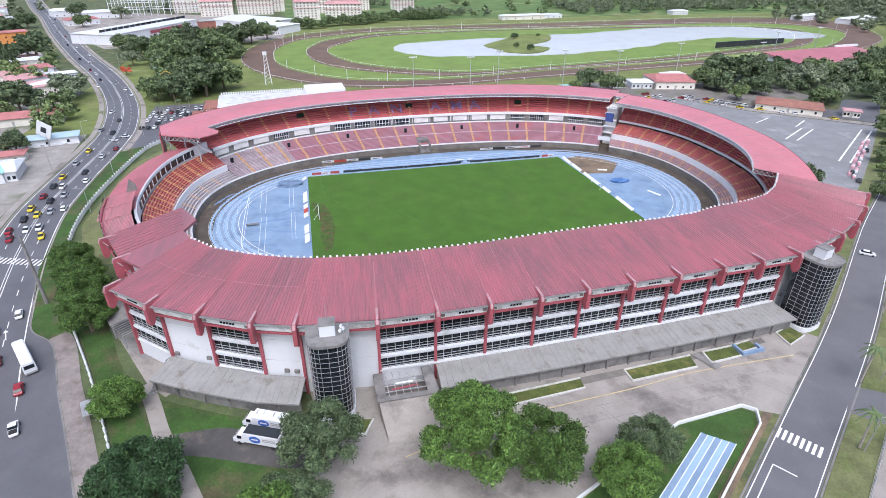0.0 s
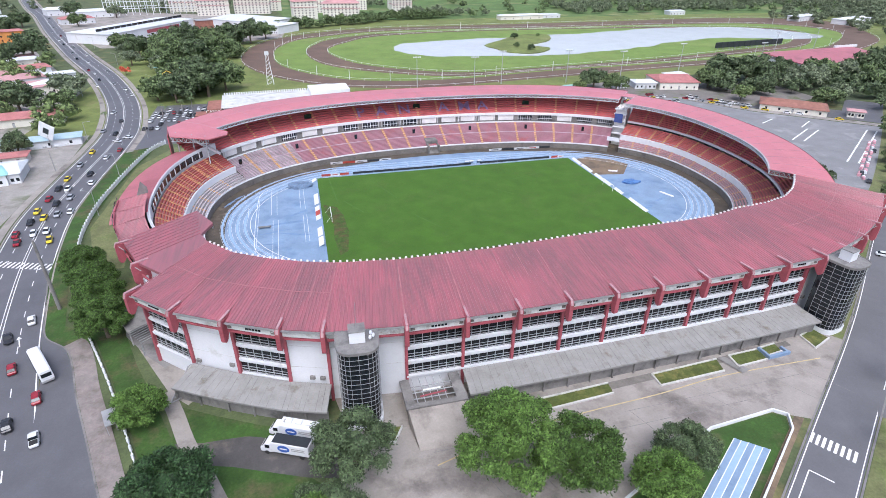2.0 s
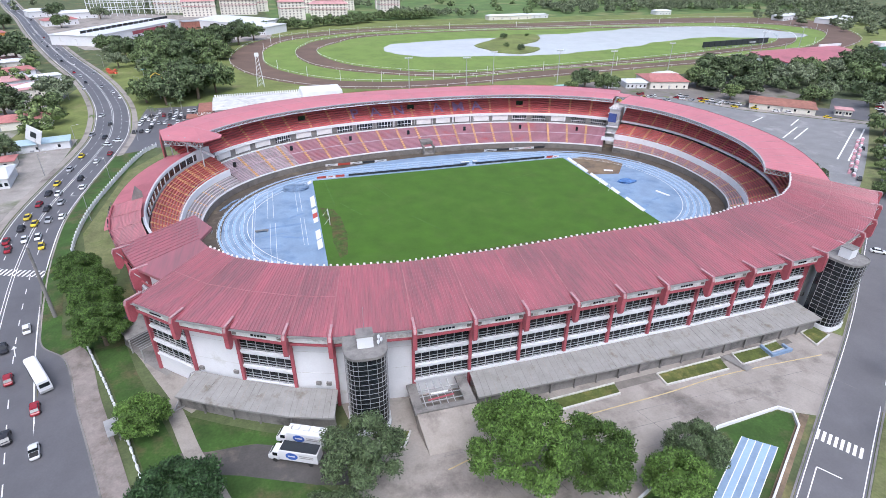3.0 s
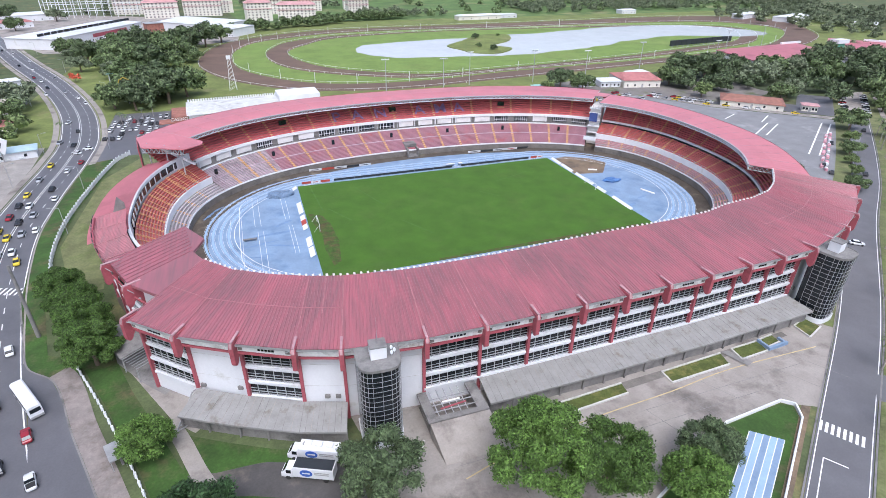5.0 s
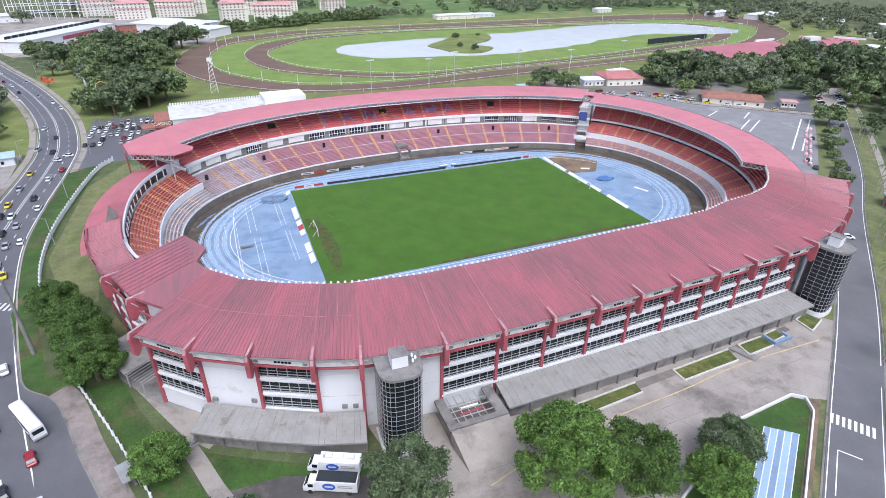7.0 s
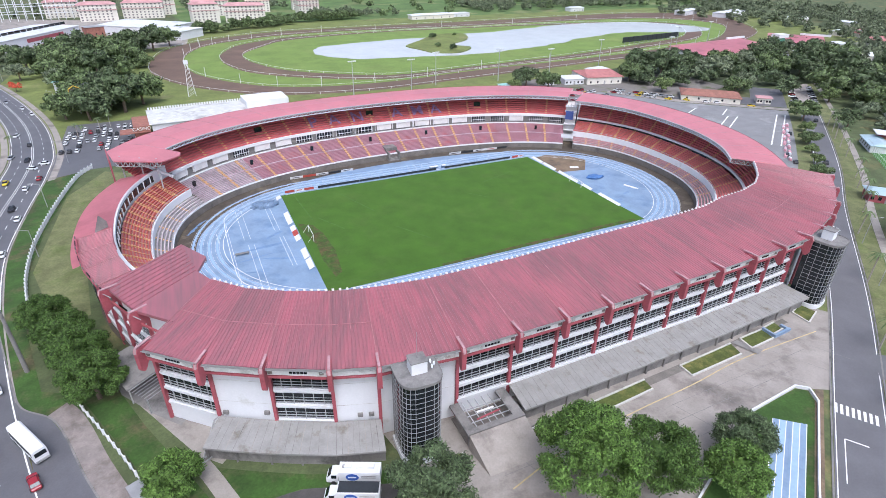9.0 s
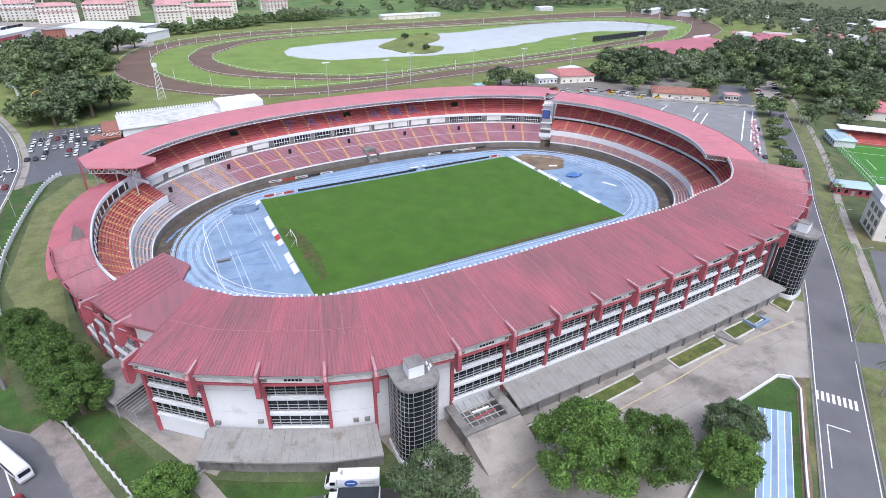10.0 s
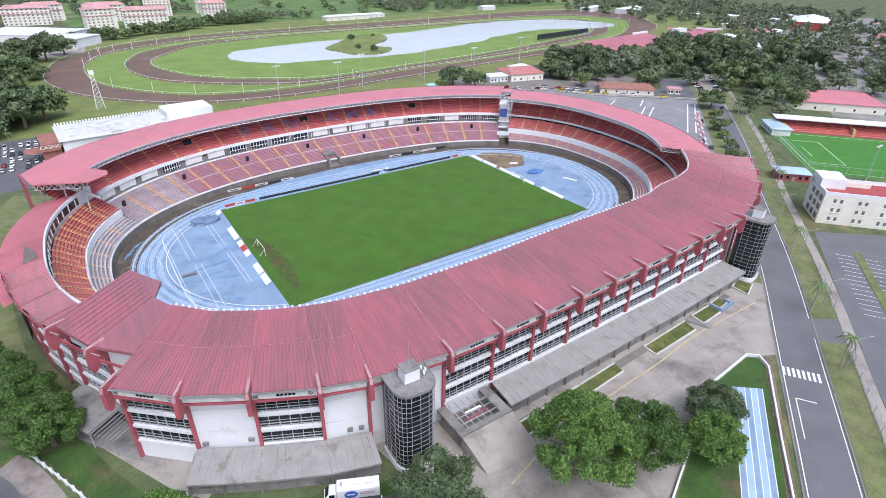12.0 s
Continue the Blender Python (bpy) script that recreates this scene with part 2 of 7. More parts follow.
def smooth_line(pts, steps=8, closed=False):
    out, n = [], len(pts)
    P = [Vector(p) for p in pts]
    for i in range(n if closed else n - 1):
        if closed:
            a, b, c, d = P[i - 1], P[i], P[(i + 1) % n], P[(i + 2) % n]
        else:
            a, b, c, d = P[max(i - 1, 0)], P[i], P[i + 1], P[min(i + 2, n - 1)]
        for k in range(steps):
            t = k / steps
            out.append(0.5 * (2 * b + (c - a) * t + (2 * a - 5 * b + 4 * c - d) * t * t + (3 * b - a - 3 * c + d) * t ** 3))
    if not closed:
        out.append(P[-1])
    return out


def ribbon(line, w, z, off=0.0, closed=False):
    """A flat band of width w along a line, off metres to its left; w and off may be lists."""
    n = len(line)
    v = []
    for i, p in enumerate(line):
        a, b = line[i - 1] if i or closed else line[0], line[(i + 1) % n] if i < n - 1 or closed else line[-1]
        d = (Vector(b) - Vector(a)).to_2d().normalized()
        s = Vector((-d.y, d.x))
        wi = w[i] if isinstance(w, (list, tuple)) else w
        q = Vector(p).to_2d() + s * (off[i] if isinstance(off, (list, tuple)) else off)
        v += [(*(q + s * wi / 2), z), (*(q - s * wi / 2), z)]
    m = n if closed else n - 1
    return v, [(2 * i, 2 * i + 1, (2 * i + 3) % (2 * n), (2 * i + 2) % (2 * n)) for i in range(m)]


def dashes(line, dash, gap, w, z, off=0.0):
    out, run, on, cur = [], 0.0, True, [Vector(line[0]).to_2d()]
    for a, b in zip(line, line[1:]):
        a, b = Vector(a).to_2d(), Vector(b).to_2d()
        length, done = (b - a).length, 0.0
        while length - done > 1e-6:
            step = min(length - done, (dash if on else gap) - run)
            done, run = done + step, run + step
            if on:
                cur.append(a + (b - a) * (done / length))
            if run >= (dash if on else gap) - 1e-6:
                if on and len(cur) > 1:
                    out.append(ribbon(cur, w, z, off))
                on, run, cur = not on, 0.0, [a + (b - a) * (done / length)]
    return join(*out) if out else ([], [])


def sheet(name, pts, z, material, label, category="ground", kind="structure", depth=0.0):
    bm = bmesh.new()
    f = bm.faces.new([bm.verts.new((p[0], p[1], z)) for p in pts])
    f.normal_update()
    if f.normal.z < 0:
        f.normal_flip()
    if depth:
        r = bmesh.ops.extrude_face_region(bm, geom=[f])
        for q in r["geom"]:
            if isinstance(q, bmesh.types.BMVert):
                q.co.z += depth
    bmesh.ops.triangulate(bm, faces=[q for q in bm.faces if len(q.verts) > 4])
    bmesh.ops.recalc_face_normals(bm, faces=bm.faces) if depth else None
    return tagged(part(name, bm, material), label, category, kind=kind)


def band(outer, inner, z):
    """A flat ring between two closed lines with the same number of points."""
    n = len(outer)
    v = [(p[0], p[1], z) for p in outer] + [(p[0], p[1], z) for p in inner]
    return v, [(k, (k + 1) % n, n + (k + 1) % n, n + k) for k in range(n)]

# ---- ground, roads, water ----
tagged(part("ground", ([(-2500, -900, G), (3500, -900, G), (3500, 4000, G), (-2500, 4000, G)], [(0, 1, 2, 3)]), GRASS), "rough green and brown grassland round the stadium", "ground", kind="structure")

ROAD_W = smooth_line([(-85, -185), (-108, -128), (-121, -88), (-130, -58), (-137, -30), (-142, -5), (-146, 25), (-146, 60), (-145, 95), (-147, 130), (-160, 187), (-189, 265), (-235, 365), (-300, 517), (-364, 676), (-416, 794), (-500, 1000)], 8)
ROAD_E = smooth_line([(-80, -198), (-40, -172), (0, -146), (37, -121), (78, -93), (130, -54), (177, -21), (246, 34), (330, 105), (460, 215)], 8)
n_w = len(ROAD_W)
HALF_W = [9.9 - 1.6 * min(1, i / 40) for i in range(n_w)]
road = tagged(part("road_west", ribbon(ROAD_W, [2 * h for h in HALF_W], G + 0.03), ASPHALT2), "wide grey asphalt avenue with several lanes", "road", kind="structure")
for side in (-1, 1):
    part("edge_line", ribbon(ROAD_W, 0.26, G + 0.05, [side * (h - 0.5) for h in HALF_W]), LINE, road)
    part("kerb", ribbon(ROAD_W[26 if side < 0 else 0:], 0.4, G + 0.14, [side * (h + 0.2) for h in HALF_W[26 if side < 0 else 0:]]), PLAZA, road)
    part("footway", ribbon(ROAD_W[60 if side < 0 else 0:], 2.6, G + 0.10, [side * (h + 2.2) for h in HALF_W[60 if side < 0 else 0:]]), PLAZA, road, "pale concrete footway")
    part("centre_line", ribbon(ROAD_W, 0.2, G + 0.05, side * 0.35), LINE, road)
    part("lane_line", dashes(ROAD_W, 3.0, 5.0, 0.22, G + 0.05, side * 4.2), LINE, road)
road_e = tagged(part("road_east", ribbon(ROAD_E, 9.6, G + 0.03), ASPHALT), "dark asphalt side street beside the stadium plaza", "road", kind="structure")
for off in (-4.4, 4.4):
    part("edge_line", ribbon(ROAD_E, 0.18, G + 0.05, off), LINE, road_e)
    part("kerb", ribbon(ROAD_E, 0.35, G + 0.14, off * 1.16), CONCRETE, road_e)

# racecourse
OUT = smooth_line([(-101, 339), (-90, 397), (-66, 435), (-22, 468), (40, 488), (150, 494), (330, 500), (500, 510), (610, 478), (622, 425), (575, 345), (516, 286), (400, 235), (240, 215), (100, 196), (30, 188), (-30, 200), (-74, 240), (-97, 290)], 8, True)
TURF = smooth_line([(-76, 345), (-67, 388), (-51, 416), (-24, 435), (22, 457), (100, 466), (224, 460), (382, 462), (500, 450), (548, 408), (540, 350), (440, 275), (348, 250), (240, 232), (131, 222), (57, 209), (-2, 213), (-40, 236), (-70, 285)], 8, True)
DIRT_OUT = smooth_line([(-48, 350), (-40, 380), (-27, 406), (4, 430), (40, 444), (138, 450), (240, 448), (340, 446), (455, 426), (503, 392), (490, 345), (430, 288), (345, 262), (240, 240), (131, 225), (57, 217), (10, 236), (-30, 270), (-46, 310)], 8, True)
DIRT_IN = smooth_line([(-30, 346), (-23, 368), (-9, 388), (16, 418), (66, 434), (138, 444), (240, 442), (330, 436), (435, 412), (478, 385), (468, 347), (418, 300), (335, 275), (240, 252), (131, 236), (66, 229), (25, 247), (-8, 276), (-26, 315)], 8, True)
sheet("racecourse_lawn", [(-190, 120), (620, 120), (700, 560), (-190, 560)], G + 0.02, MEADOW2, "dry green field around the racecourse", "field")
tagged(part("race_track", band(OUT, TURF, G + 0.06), DIRT), "brown dirt racing track", "track", kind="structure")
tagged(part("turf_track", band(TURF, DIRT_OUT, G + 0.07), MEADOW), "green turf racing strip", "track", kind="structure")
tagged(part("inner_track", band(DIRT_OUT, DIRT_IN, G + 0.08), DIRT), "brown inner dirt track", "track", kind="structure")
tagged(part("infield", ([(p[0], p[1], G + 0.09) for p in DIRT_IN], [tuple(range(len(DIRT_IN)))]), MEADOW), "bright green infield meadow", "field", kind="structure")
SHORE = smooth_line([(29, 340), (36, 362), (58, 378), (117, 388), (149, 391), (199, 402), (265, 409), (330, 425), (388, 432), (466, 421), (505, 360), (495, 332), (458, 326), (400, 342), (370, 348), (310, 330), (267, 310), (227, 298), (191, 288), (152, 287), (111, 290), (62, 297), (37, 315)], 6, True)
shore = [Vector((p.x + 3 * noise.noise((p.x * 0.06, p.y * 0.06, 1)), p.y + 5 * noise.noise((p.x * 0.06, p.y * 0.06, 7)))) for p in SHORE]
sheet("lake", [(p.x, p.y) for p in shore], G + 0.13, WATER, "pale still lake with the sky's reflection put into its colour", "lake")
isl = smooth_line([(117, 345), (142, 372), (170, 402), (200, 406), (203, 388), (188, 360), (162, 338), (172, 318), (150, 296), (128, 302), (122, 322)], 6, True)
sheet("island", [(p.x + 1.5 * noise.noise((p.x * 0.2, p.y * 0.2, 3)), p.y) for p in isl], G + 0.14, MEADOW2, "grassy island in the lake", "island", depth=0.5)

# ---- stadium bowl: plan curves ----
def oval(th, a, b, n=2.4, cx=0.0, cy=0.0):
    c, s = math.cos(th), math.sin(th)
    return Vector((cx + math.copysign(abs(c) ** (2 / n) * a, c), cy + math.copysign(abs(s) ** (2 / n) * b, s)))


def angle_at(x, y, a, b, n=2.4):
    return math.atan2(math.copysign(abs(y / b) ** (n / 2), y), math.copysign(abs(x / a) ** (n / 2), x))


def arc(t0, t1, count, a=104, b=74, n=2.4):
    """Angles from t0 to t1, evenly spaced along the oval."""
    fine = [t0 + (t1 - t0) * k / 600 for k in range(601)]
    pts = [oval(t, a, b, n) for t in fine]
    run = [0.0]
    for p, q in zip(pts, pts[1:]):
        run.append(run[-1] + (q - p).length)
    return [float(np.interp(run[-1] * k / count, run, fine)) for k in range(count + 1)]


def sweep(angles, rows):
    """Surface over the angles through rows of (a, b, z[, n]); rows may depend on the angle."""
    at_angle = rows if callable(rows) else (lambda t: rows)
    v, m = [], len(at_angle(angles[0]))
    for t in angles:
        for r in at_angle(t):
            p = oval(t, r[0], r[1], r[3] if len(r) > 3 else 2.4, 1.0)
            v.append((p.x, p.y, r[2]))
    f = [(i * m + j, (i + 1) * m + j, (i + 1) * m + j + 1, i * m + j + 1) for i in range(len(angles) - 1) for j in range(m - 1)]
    return v, f


def tier_rows(a0, b0, z0, a1, b1, z1, rows):
    out = []
    for k in range(rows):
        u, w = k / rows, (k + 1) / rows
        zz = z0 + (z1 - z0) * w
        out += [(a0 + (a1 - a0) * u, b0 + (b1 - b0) * u, z0 + (z1 - z0) * u), (a0 + (a1 - a0) * u, b0 + (b1 - b0) * u, zz), (a0 + (a1 - a0) * (u + 0.45 * (w - u)), b0 + (b1 - b0) * (u + 0.45 * (w - u)), zz)]
    return out + [(a1, b1, z1)]


def tier(name, angles, low, high, rows, seat, parent, label=""):
    """Stepped seating: each row a seat-coloured bench and a concrete tread."""
    prof = tier_rows(*low, *high, rows)
    v, f = sweep(angles, prof)
    m = len(prof) - 1
    which = [(0 if j % 3 < 2 else 1) for i in range(len(angles) - 1) for j in range(m)]
    tread = {"faded_purple_seats": TREAD_MAUVE, "red_seats": TREAD_RED, "bright_red_seats": TREAD_RED, "orange_red_seats": TREAD_RED}.get(seat.name, CONCRETE)
    return part(name, (v, f), [seat, tread], parent, label, which)


def aisle(t, low, high, parent, half=0.45, lift=0.45):
    p, q = oval(t, low[0], low[1], 2.4, 1.0), oval(t, high[0], high[1], 2.4, 1.0)
    d = (q - p).normalized()
    s = Vector((-d.y, d.x)) * half
    steps, v, f = 10, [], []
    for k in range(steps):
        a, b = p + (q - p) * (k / steps), p + (q - p) * ((k + 1) / steps)
        z = low[2] + (high[2] - low[2]) * (k + 1) / steps + lift * 0.3
        v += [(*(a - s), z), (*(a + s), z), (*(b - s), z), (*(b + s), z)]
    f = [(2 * k, 2 * k + 1, 2 * k + 3, 2 * k + 2) for k in range(2 * steps - 1)]
    n = len(v)
    v += [(*(p - s), low[2] - 0.3), (*(p + s), low[2] - 0.3), (*(q - s), high[2] - 0.3), (*(q + s), high[2] - 0.3)]
    f += [(n, n + 1, 1, 0), tuple(range(0, n, 2)) + (n + 2, n), tuple(range(1, n, 2))[::-1] + (n + 1, n + 3)]
    return part("aisle", (v, f), AISLE, parent)


T_GAP = angle_at(84, 51, 104, 74)
T_NW = angle_at(-87, 41, 104, 74)
T_W2 = 2 * math.pi + angle_at(-98, -36, 105, 74)

# pitch and track
sheet("arena_floor", [oval(2 * math.pi * k / 120, 112, 78, 2.5, 1) for k in range(120)], -0.06, MUD, "damp brown earth strip round the running track", "ground", depth=0.0)
TR = []
for k in range(160):
    t = 2 * math.pi * k / 160
    c, s = math.cos(t), math.sin(t)
    TR.append(tuple(oval(t, 87.6, 51.8, 2.15, 2) if s > 0 else oval(t, 87.6, 49.5, 2.5, 2)))
sheet("running_track", TR, 0.0, TRACK, "blue synthetic running track with stains", "running track")
sheet("pitch", [(-54.3, -36.2), (57.5, -35), (54.3, 35.4), (-54.3, 35)], 0.03, PITCH, "green football pitch", "pitch")

far = thing("grandstand_north", "long two-tier grandstand with faded purple and red benches, red roof", "grandstand")
A = arc(T_GAP, T_NW, 72)
tier("lower_tier", A[:61], (92.5, 56.5, 2.4), (101.5, 72, 7.4), 18, SEAT_PURPLE, far)
tier("lower_tier", A[60:], (92.5, 56.5, 2.4), (101.5, 72, 7.4), 18, SEAT_PALE, far, "bleached pale mauve benches")
part("cross_aisle", sweep(A, [(97.0, 64.2, 5.0), (97.0, 64.2, 5.25), (97.35, 64.8, 5.25)]), SEAT_PALE, far)
tier("upper_tier", A, (104.5, 75, 11.2), (113, 87, 19.2), 11, SEAT_UPPER, far)
part("front_wall", sweep(A, [(92.2, 56.2, 0), (92.2, 56.2, 2.3)]), DARK_CONC, far)
part("front_coping", sweep(A, [(92.2, 56.2, 2.3), (92.2, 56.2, 2.75), (92.7, 56.7, 2.75)]), WHITE_PAINT, far)
part("balcony_wall", sweep(A, [(101.6, 72.1, 7.2), (101.6, 72.1, 7.75), (102.2, 72.6, 7.75)]), WHITE_PAINT, far)
part("gallery_wall", sweep(A, [(102.2, 72.6, 7.74), (103.4, 73.8, 7.7), (103.4, 73.8, 10.7), (102.6, 73.0, 10.7)]), CONCRETE, far)
part("gallery_parapet", sweep(A, [(102.6, 73.0, 10.7), (102.6, 73.0, 11.8), (103.2, 73.6, 11.8), (104.8, 75.2, 11.2)]), WHITE_PAINT, far)
FAR_ROOF = [(102.8, 72.6, 20.5, 2.4), (110, 81, 21.2, 2.4), (117.5, 90, 21.0, 2.45)]
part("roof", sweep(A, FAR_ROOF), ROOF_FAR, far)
# Pale sheet added below the roof to throw light back onto the upper tier.
part("ceiling", sweep(A, [(r[0] + 0.4, r[1] + 0.4, r[2] - 0.5, r[3]) for r in FAR_ROOF]), SOFFIT, far, "pale roof soffit added to bounce light onto the seats")
part("back_wall", sweep(A, [(114.5, 88, G), (114.5, 88, 20.4)]), WHITE_PAINT, far)
for t in arc(T_GAP, T_NW, 20)[1:-1]:
    aisle(t, (92.5, 56.5, 2.4), (101.5, 72, 7.4), far)
    aisle(t, (104.5, 75, 11.2), (113, 87, 19.2), far)

east = thing("grandstand_east", "curved three-tier grandstand with red benches under a red roof", "grandstand")
T_EAST = angle_at(83, -41.3, 97.2, 67.2)


def east_roof(t):
    """Roof profile, dipping outwards where it meets the main roof."""
    u = min(1.0, max(0.0, (T_EAST + 0.5 - t) / 0.5)) ** 2
    return [(97.2, 67.2, 20.5, 2.4), (104 + u, 74 + u, 21.1 - 0.8 * u, 2.4), (111 + 5 * u, 81 + 2.5 * u, 21.4 - 2.9 * u, 2.4)]


A = arc(T_EAST - 0.3, T_GAP - 0.07, 66)
tier("lower_tier", A, (93.5, 58, 2.4), (96.4, 64.4, 4.6), 5, SEAT_PINK, east)
part("parapet", sweep(A, [(96.4, 64.4, 4.4), (96.4, 64.4, 6.9), (96.9, 65, 6.9)]), WHITE_PAINT, east)
tier("middle_tier", A, (96.9, 65, 6.5), (103.6, 73.2, 9.9), 9, SEAT_RED, east)
part("gallery_wall", sweep(A, [(103.6, 73.2, 9.7), (106, 76, 9.8), (106, 76, 10.7), (103.4, 73, 10.7)]), DARK_CONC, east)
part("balcony_wall", sweep(A, [(103.4, 73, 10.6), (103.4, 73, 11.4), (103.9, 73.6, 11.4)]), WHITE_PAINT, east)
tier("upper_tier", arc(T_EAST - 0.12, T_GAP - 0.07, 60), (103.9, 73.6, 11.0), (111, 82, 17.4), 10, SEAT_UPPER, east)
part("front_wall", sweep(A, [(93.2, 57.6, 0), (93.2, 57.6, 2.3)]), DARK_CONC, east)
part("front_coping", sweep(A, [(93.2, 57.6, 2.3), (93.2, 57.6, 2.75), (93.7, 58.1, 2.75)]), WHITE_PAINT, east)
A = arc(T_EAST, T_GAP - 0.07, 60)
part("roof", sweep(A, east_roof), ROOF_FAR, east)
part("back_wall", sweep(A, [(110.2, 80.2, G), (110.2, 80.2, 17.6), (111, 82, 17.6), (110.6, 80.6, 18.4)]), WHITE_PAINT, east)
# Added reflecting sheet, as under the north roof, to brighten the tiers.
part("ceiling", sweep(A, lambda t: [(r[0] + 0.3, r[1] + 0.3, r[2] - 0.5, r[3]) for r in east_roof(t)]), SOFFIT, east, "pale roof soffit added to bounce light onto the seats")
for t in arc(T_EAST, T_GAP - 0.07, 14)[1:-1]:
    aisle(t, (93.5, 58, 2.4), (96.4, 64.4, 4.6), east)
    aisle(t, (96.9, 65, 6.5), (103.6, 73.2, 9.9), east)
    aisle(t, (103.9, 73.6, 11.0), (111, 82, 17.4), east)

west = thing("grandstand_west", "curved open grandstand with orange-red benches and a low red roof", "grandstand")
A = arc(T_NW, T_W2, 48, 104, 74)
tier("lower_tier", A, (92.5, 56.5, 2.4), (97, 63, 4.6), 5, SEAT_GREY, west)
part("parapet", sweep(A, [(97, 63, 4.4), (97, 63, 7.0), (97.5, 63.6, 7.0)]), WHITE_PAINT, west)
tier("middle_tier", A, (97.5, 63.6, 6.8), (104, 72, 11), 9, SEAT_ORANGE, west)
part("balcony_wall", sweep(A, [(104.4, 72, 10.8), (104.4, 72, 15), (105.2, 72.6, 15)]), WHITE_PAINT, west)
part("front_wall", sweep(A, [(92.2, 56.2, 0), (92.2, 56.2, 2.3)]), DARK_CONC, west)
part("front_coping", sweep(A, [(92.2, 56.2, 2.3), (92.2, 56.2, 2.75), (92.7, 56.7, 2.75)]), WHITE_PAINT, west)
part("roof", sweep(arc(T_NW + 0.1, math.pi + 0.2, 30), [(104.8, 72, 15.2), (115, 80, 13)]), ROOF_MID, west)
part("back_wall", sweep(arc(T_NW, math.pi + 0.12, 30), [(112.5, 80, G), (112.5, 80, 12.6)]), WHITE_PAINT, west)
for t in arc(T_NW, T_W2, 11)[1:-1]:
    aisle(t, (97.5, 63.6, 6.8), (104, 72, 11), west)

# ---- bowl details: windows, mouths, trusses, gutters ----
def on_bowl(t, a, b, n=2.4):
    p, q = oval(t, a, b, n, 1.0), oval(t + 0.002, a, b, n, 1.0)
    d = (q - p).normalized()
    return p, math.degrees(math.atan2(d.y, d.x))


def bowl_box(t, a, b, z0, z1, half, depth, n=2.4):
    """A box on the curve: half its width along it, depth outwards."""
    p, deg = on_bowl(t, a, b, n)
    return turned(box(-half, -depth, 0, half, 0.12, z1 - z0), p.x, p.y, z0, deg)


def truss(angles, rows, parent):
    lower, upper = rows
    out = []
    for k, (s, t) in enumerate(zip(angles, angles[1:])):
        p, q = oval(s, *lower[:2], lower[3], 1.0), oval(t, *lower[:2], lower[3], 1.0)
        u, w = oval(s, *upper[:2], upper[3], 1.0), oval(t, *upper[:2], upper[3], 1.0)
        out += [beam((*p, lower[2]), (*q, lower[2]), 0.26), beam((*u, upper[2]), (*q, lower[2]), 0.24), beam((*p, lower[2]), (*u, upper[2]), 0.24)]
    return part("truss", join(*out), WHITE_PAINT, parent, "white steel lattice along the roof edge")


def seams(angles, rows, parent, w=0.16):
    for t in angles:
        pts = [(*oval(t, r[0], r[1], r[3], 1.0), r[2] + 0.04) for r in rows(t)]
        part("roof_seam", join(*[beam(p, q, w, 0.06) for p, q in zip(pts, pts[1:])]), CAP, parent)


for stand, t0, t1, rows, bays in ((far, T_GAP, T_NW, lambda t: FAR_ROOF, 20), (east, T_EAST, T_GAP - 0.07, east_roof, 14)):
    A = arc(t0, t1, 90)
    lo = rows(t1)[0]
    truss(A, ((lo[0] + 0.3, lo[1] + 0.3, lo[2] - 1.3, lo[3]), (lo[0] + 0.3, lo[1] + 0.3, lo[2] - 0.1, lo[3])), stand)
    part("gutter", sweep(A, [(lo[0] - 0.25, lo[1] - 0.25, lo[2] - 0.25, lo[3]), (lo[0] - 0.25, lo[1] - 0.25, lo[2] + 0.1, lo[3]), (lo[0] + 0.3, lo[1] + 0.3, lo[2] + 0.1, lo[3])]), WIN_FRAME, stand, "grey steel gutter along the roof edge")
    part("fascia", sweep(A, lambda t: [(rows(t)[2][0], rows(t)[2][1], rows(t)[2][2] + 0.1, rows(t)[2][3]), (rows(t)[2][0] + 0.2, rows(t)[2][1] + 0.2, rows(t)[2][2] - 1.1, rows(t)[2][3])]), RED_PAINT, stand)
    seams(arc(t0, t1, bays), rows, stand)
    for t in arc(t0, t1, bays * 2)[1:-1:2]:
        p, q = oval(t, lo[0] + 9, lo[1] + 9, lo[3], 1.0), oval(t, lo[0] + 0.5, lo[1] + 0.5, lo[3], 1.0)
        part("rafter", beam((*p, 19.4), (*q, 19.7), 0.25, 0.5), STEEL, stand)

arc_far = arc(T_GAP, T_NW, 40)
for k in range(20):
    t = arc_far[2 * k + 1]
    dark = k in (0, 1, 3, 4, 10, 11, 12, 13, 16)
    win = part("balcony_window", join(bowl_box(t, 103.2, 73.4, 8.2, 10.5, 3.4, 0.2)), GLASS if dark else SOFFIT, far)
    for j in (range(-3, 4) if dark else (-3, 3)):
        s = t + j * 0.0115
        part("mullion", bowl_box(s, 103.0, 73.2, 8.1, 10.6, 0.07 if dark else 0.14, 0.05), WHITE_PAINT, win)
    if dark:
        part("sill_rail", bowl_box(t, 103.0, 73.2, 9.0, 9.15, 3.4, 0.05), WHITE_PAINT, win)
    if k % 3 == 1:
        part("doorway", bowl_box(t, 98.6, 66.6, 5.9, 7.7, 0.55, 0.5), GLASS, far, "dark doorway in the seating")
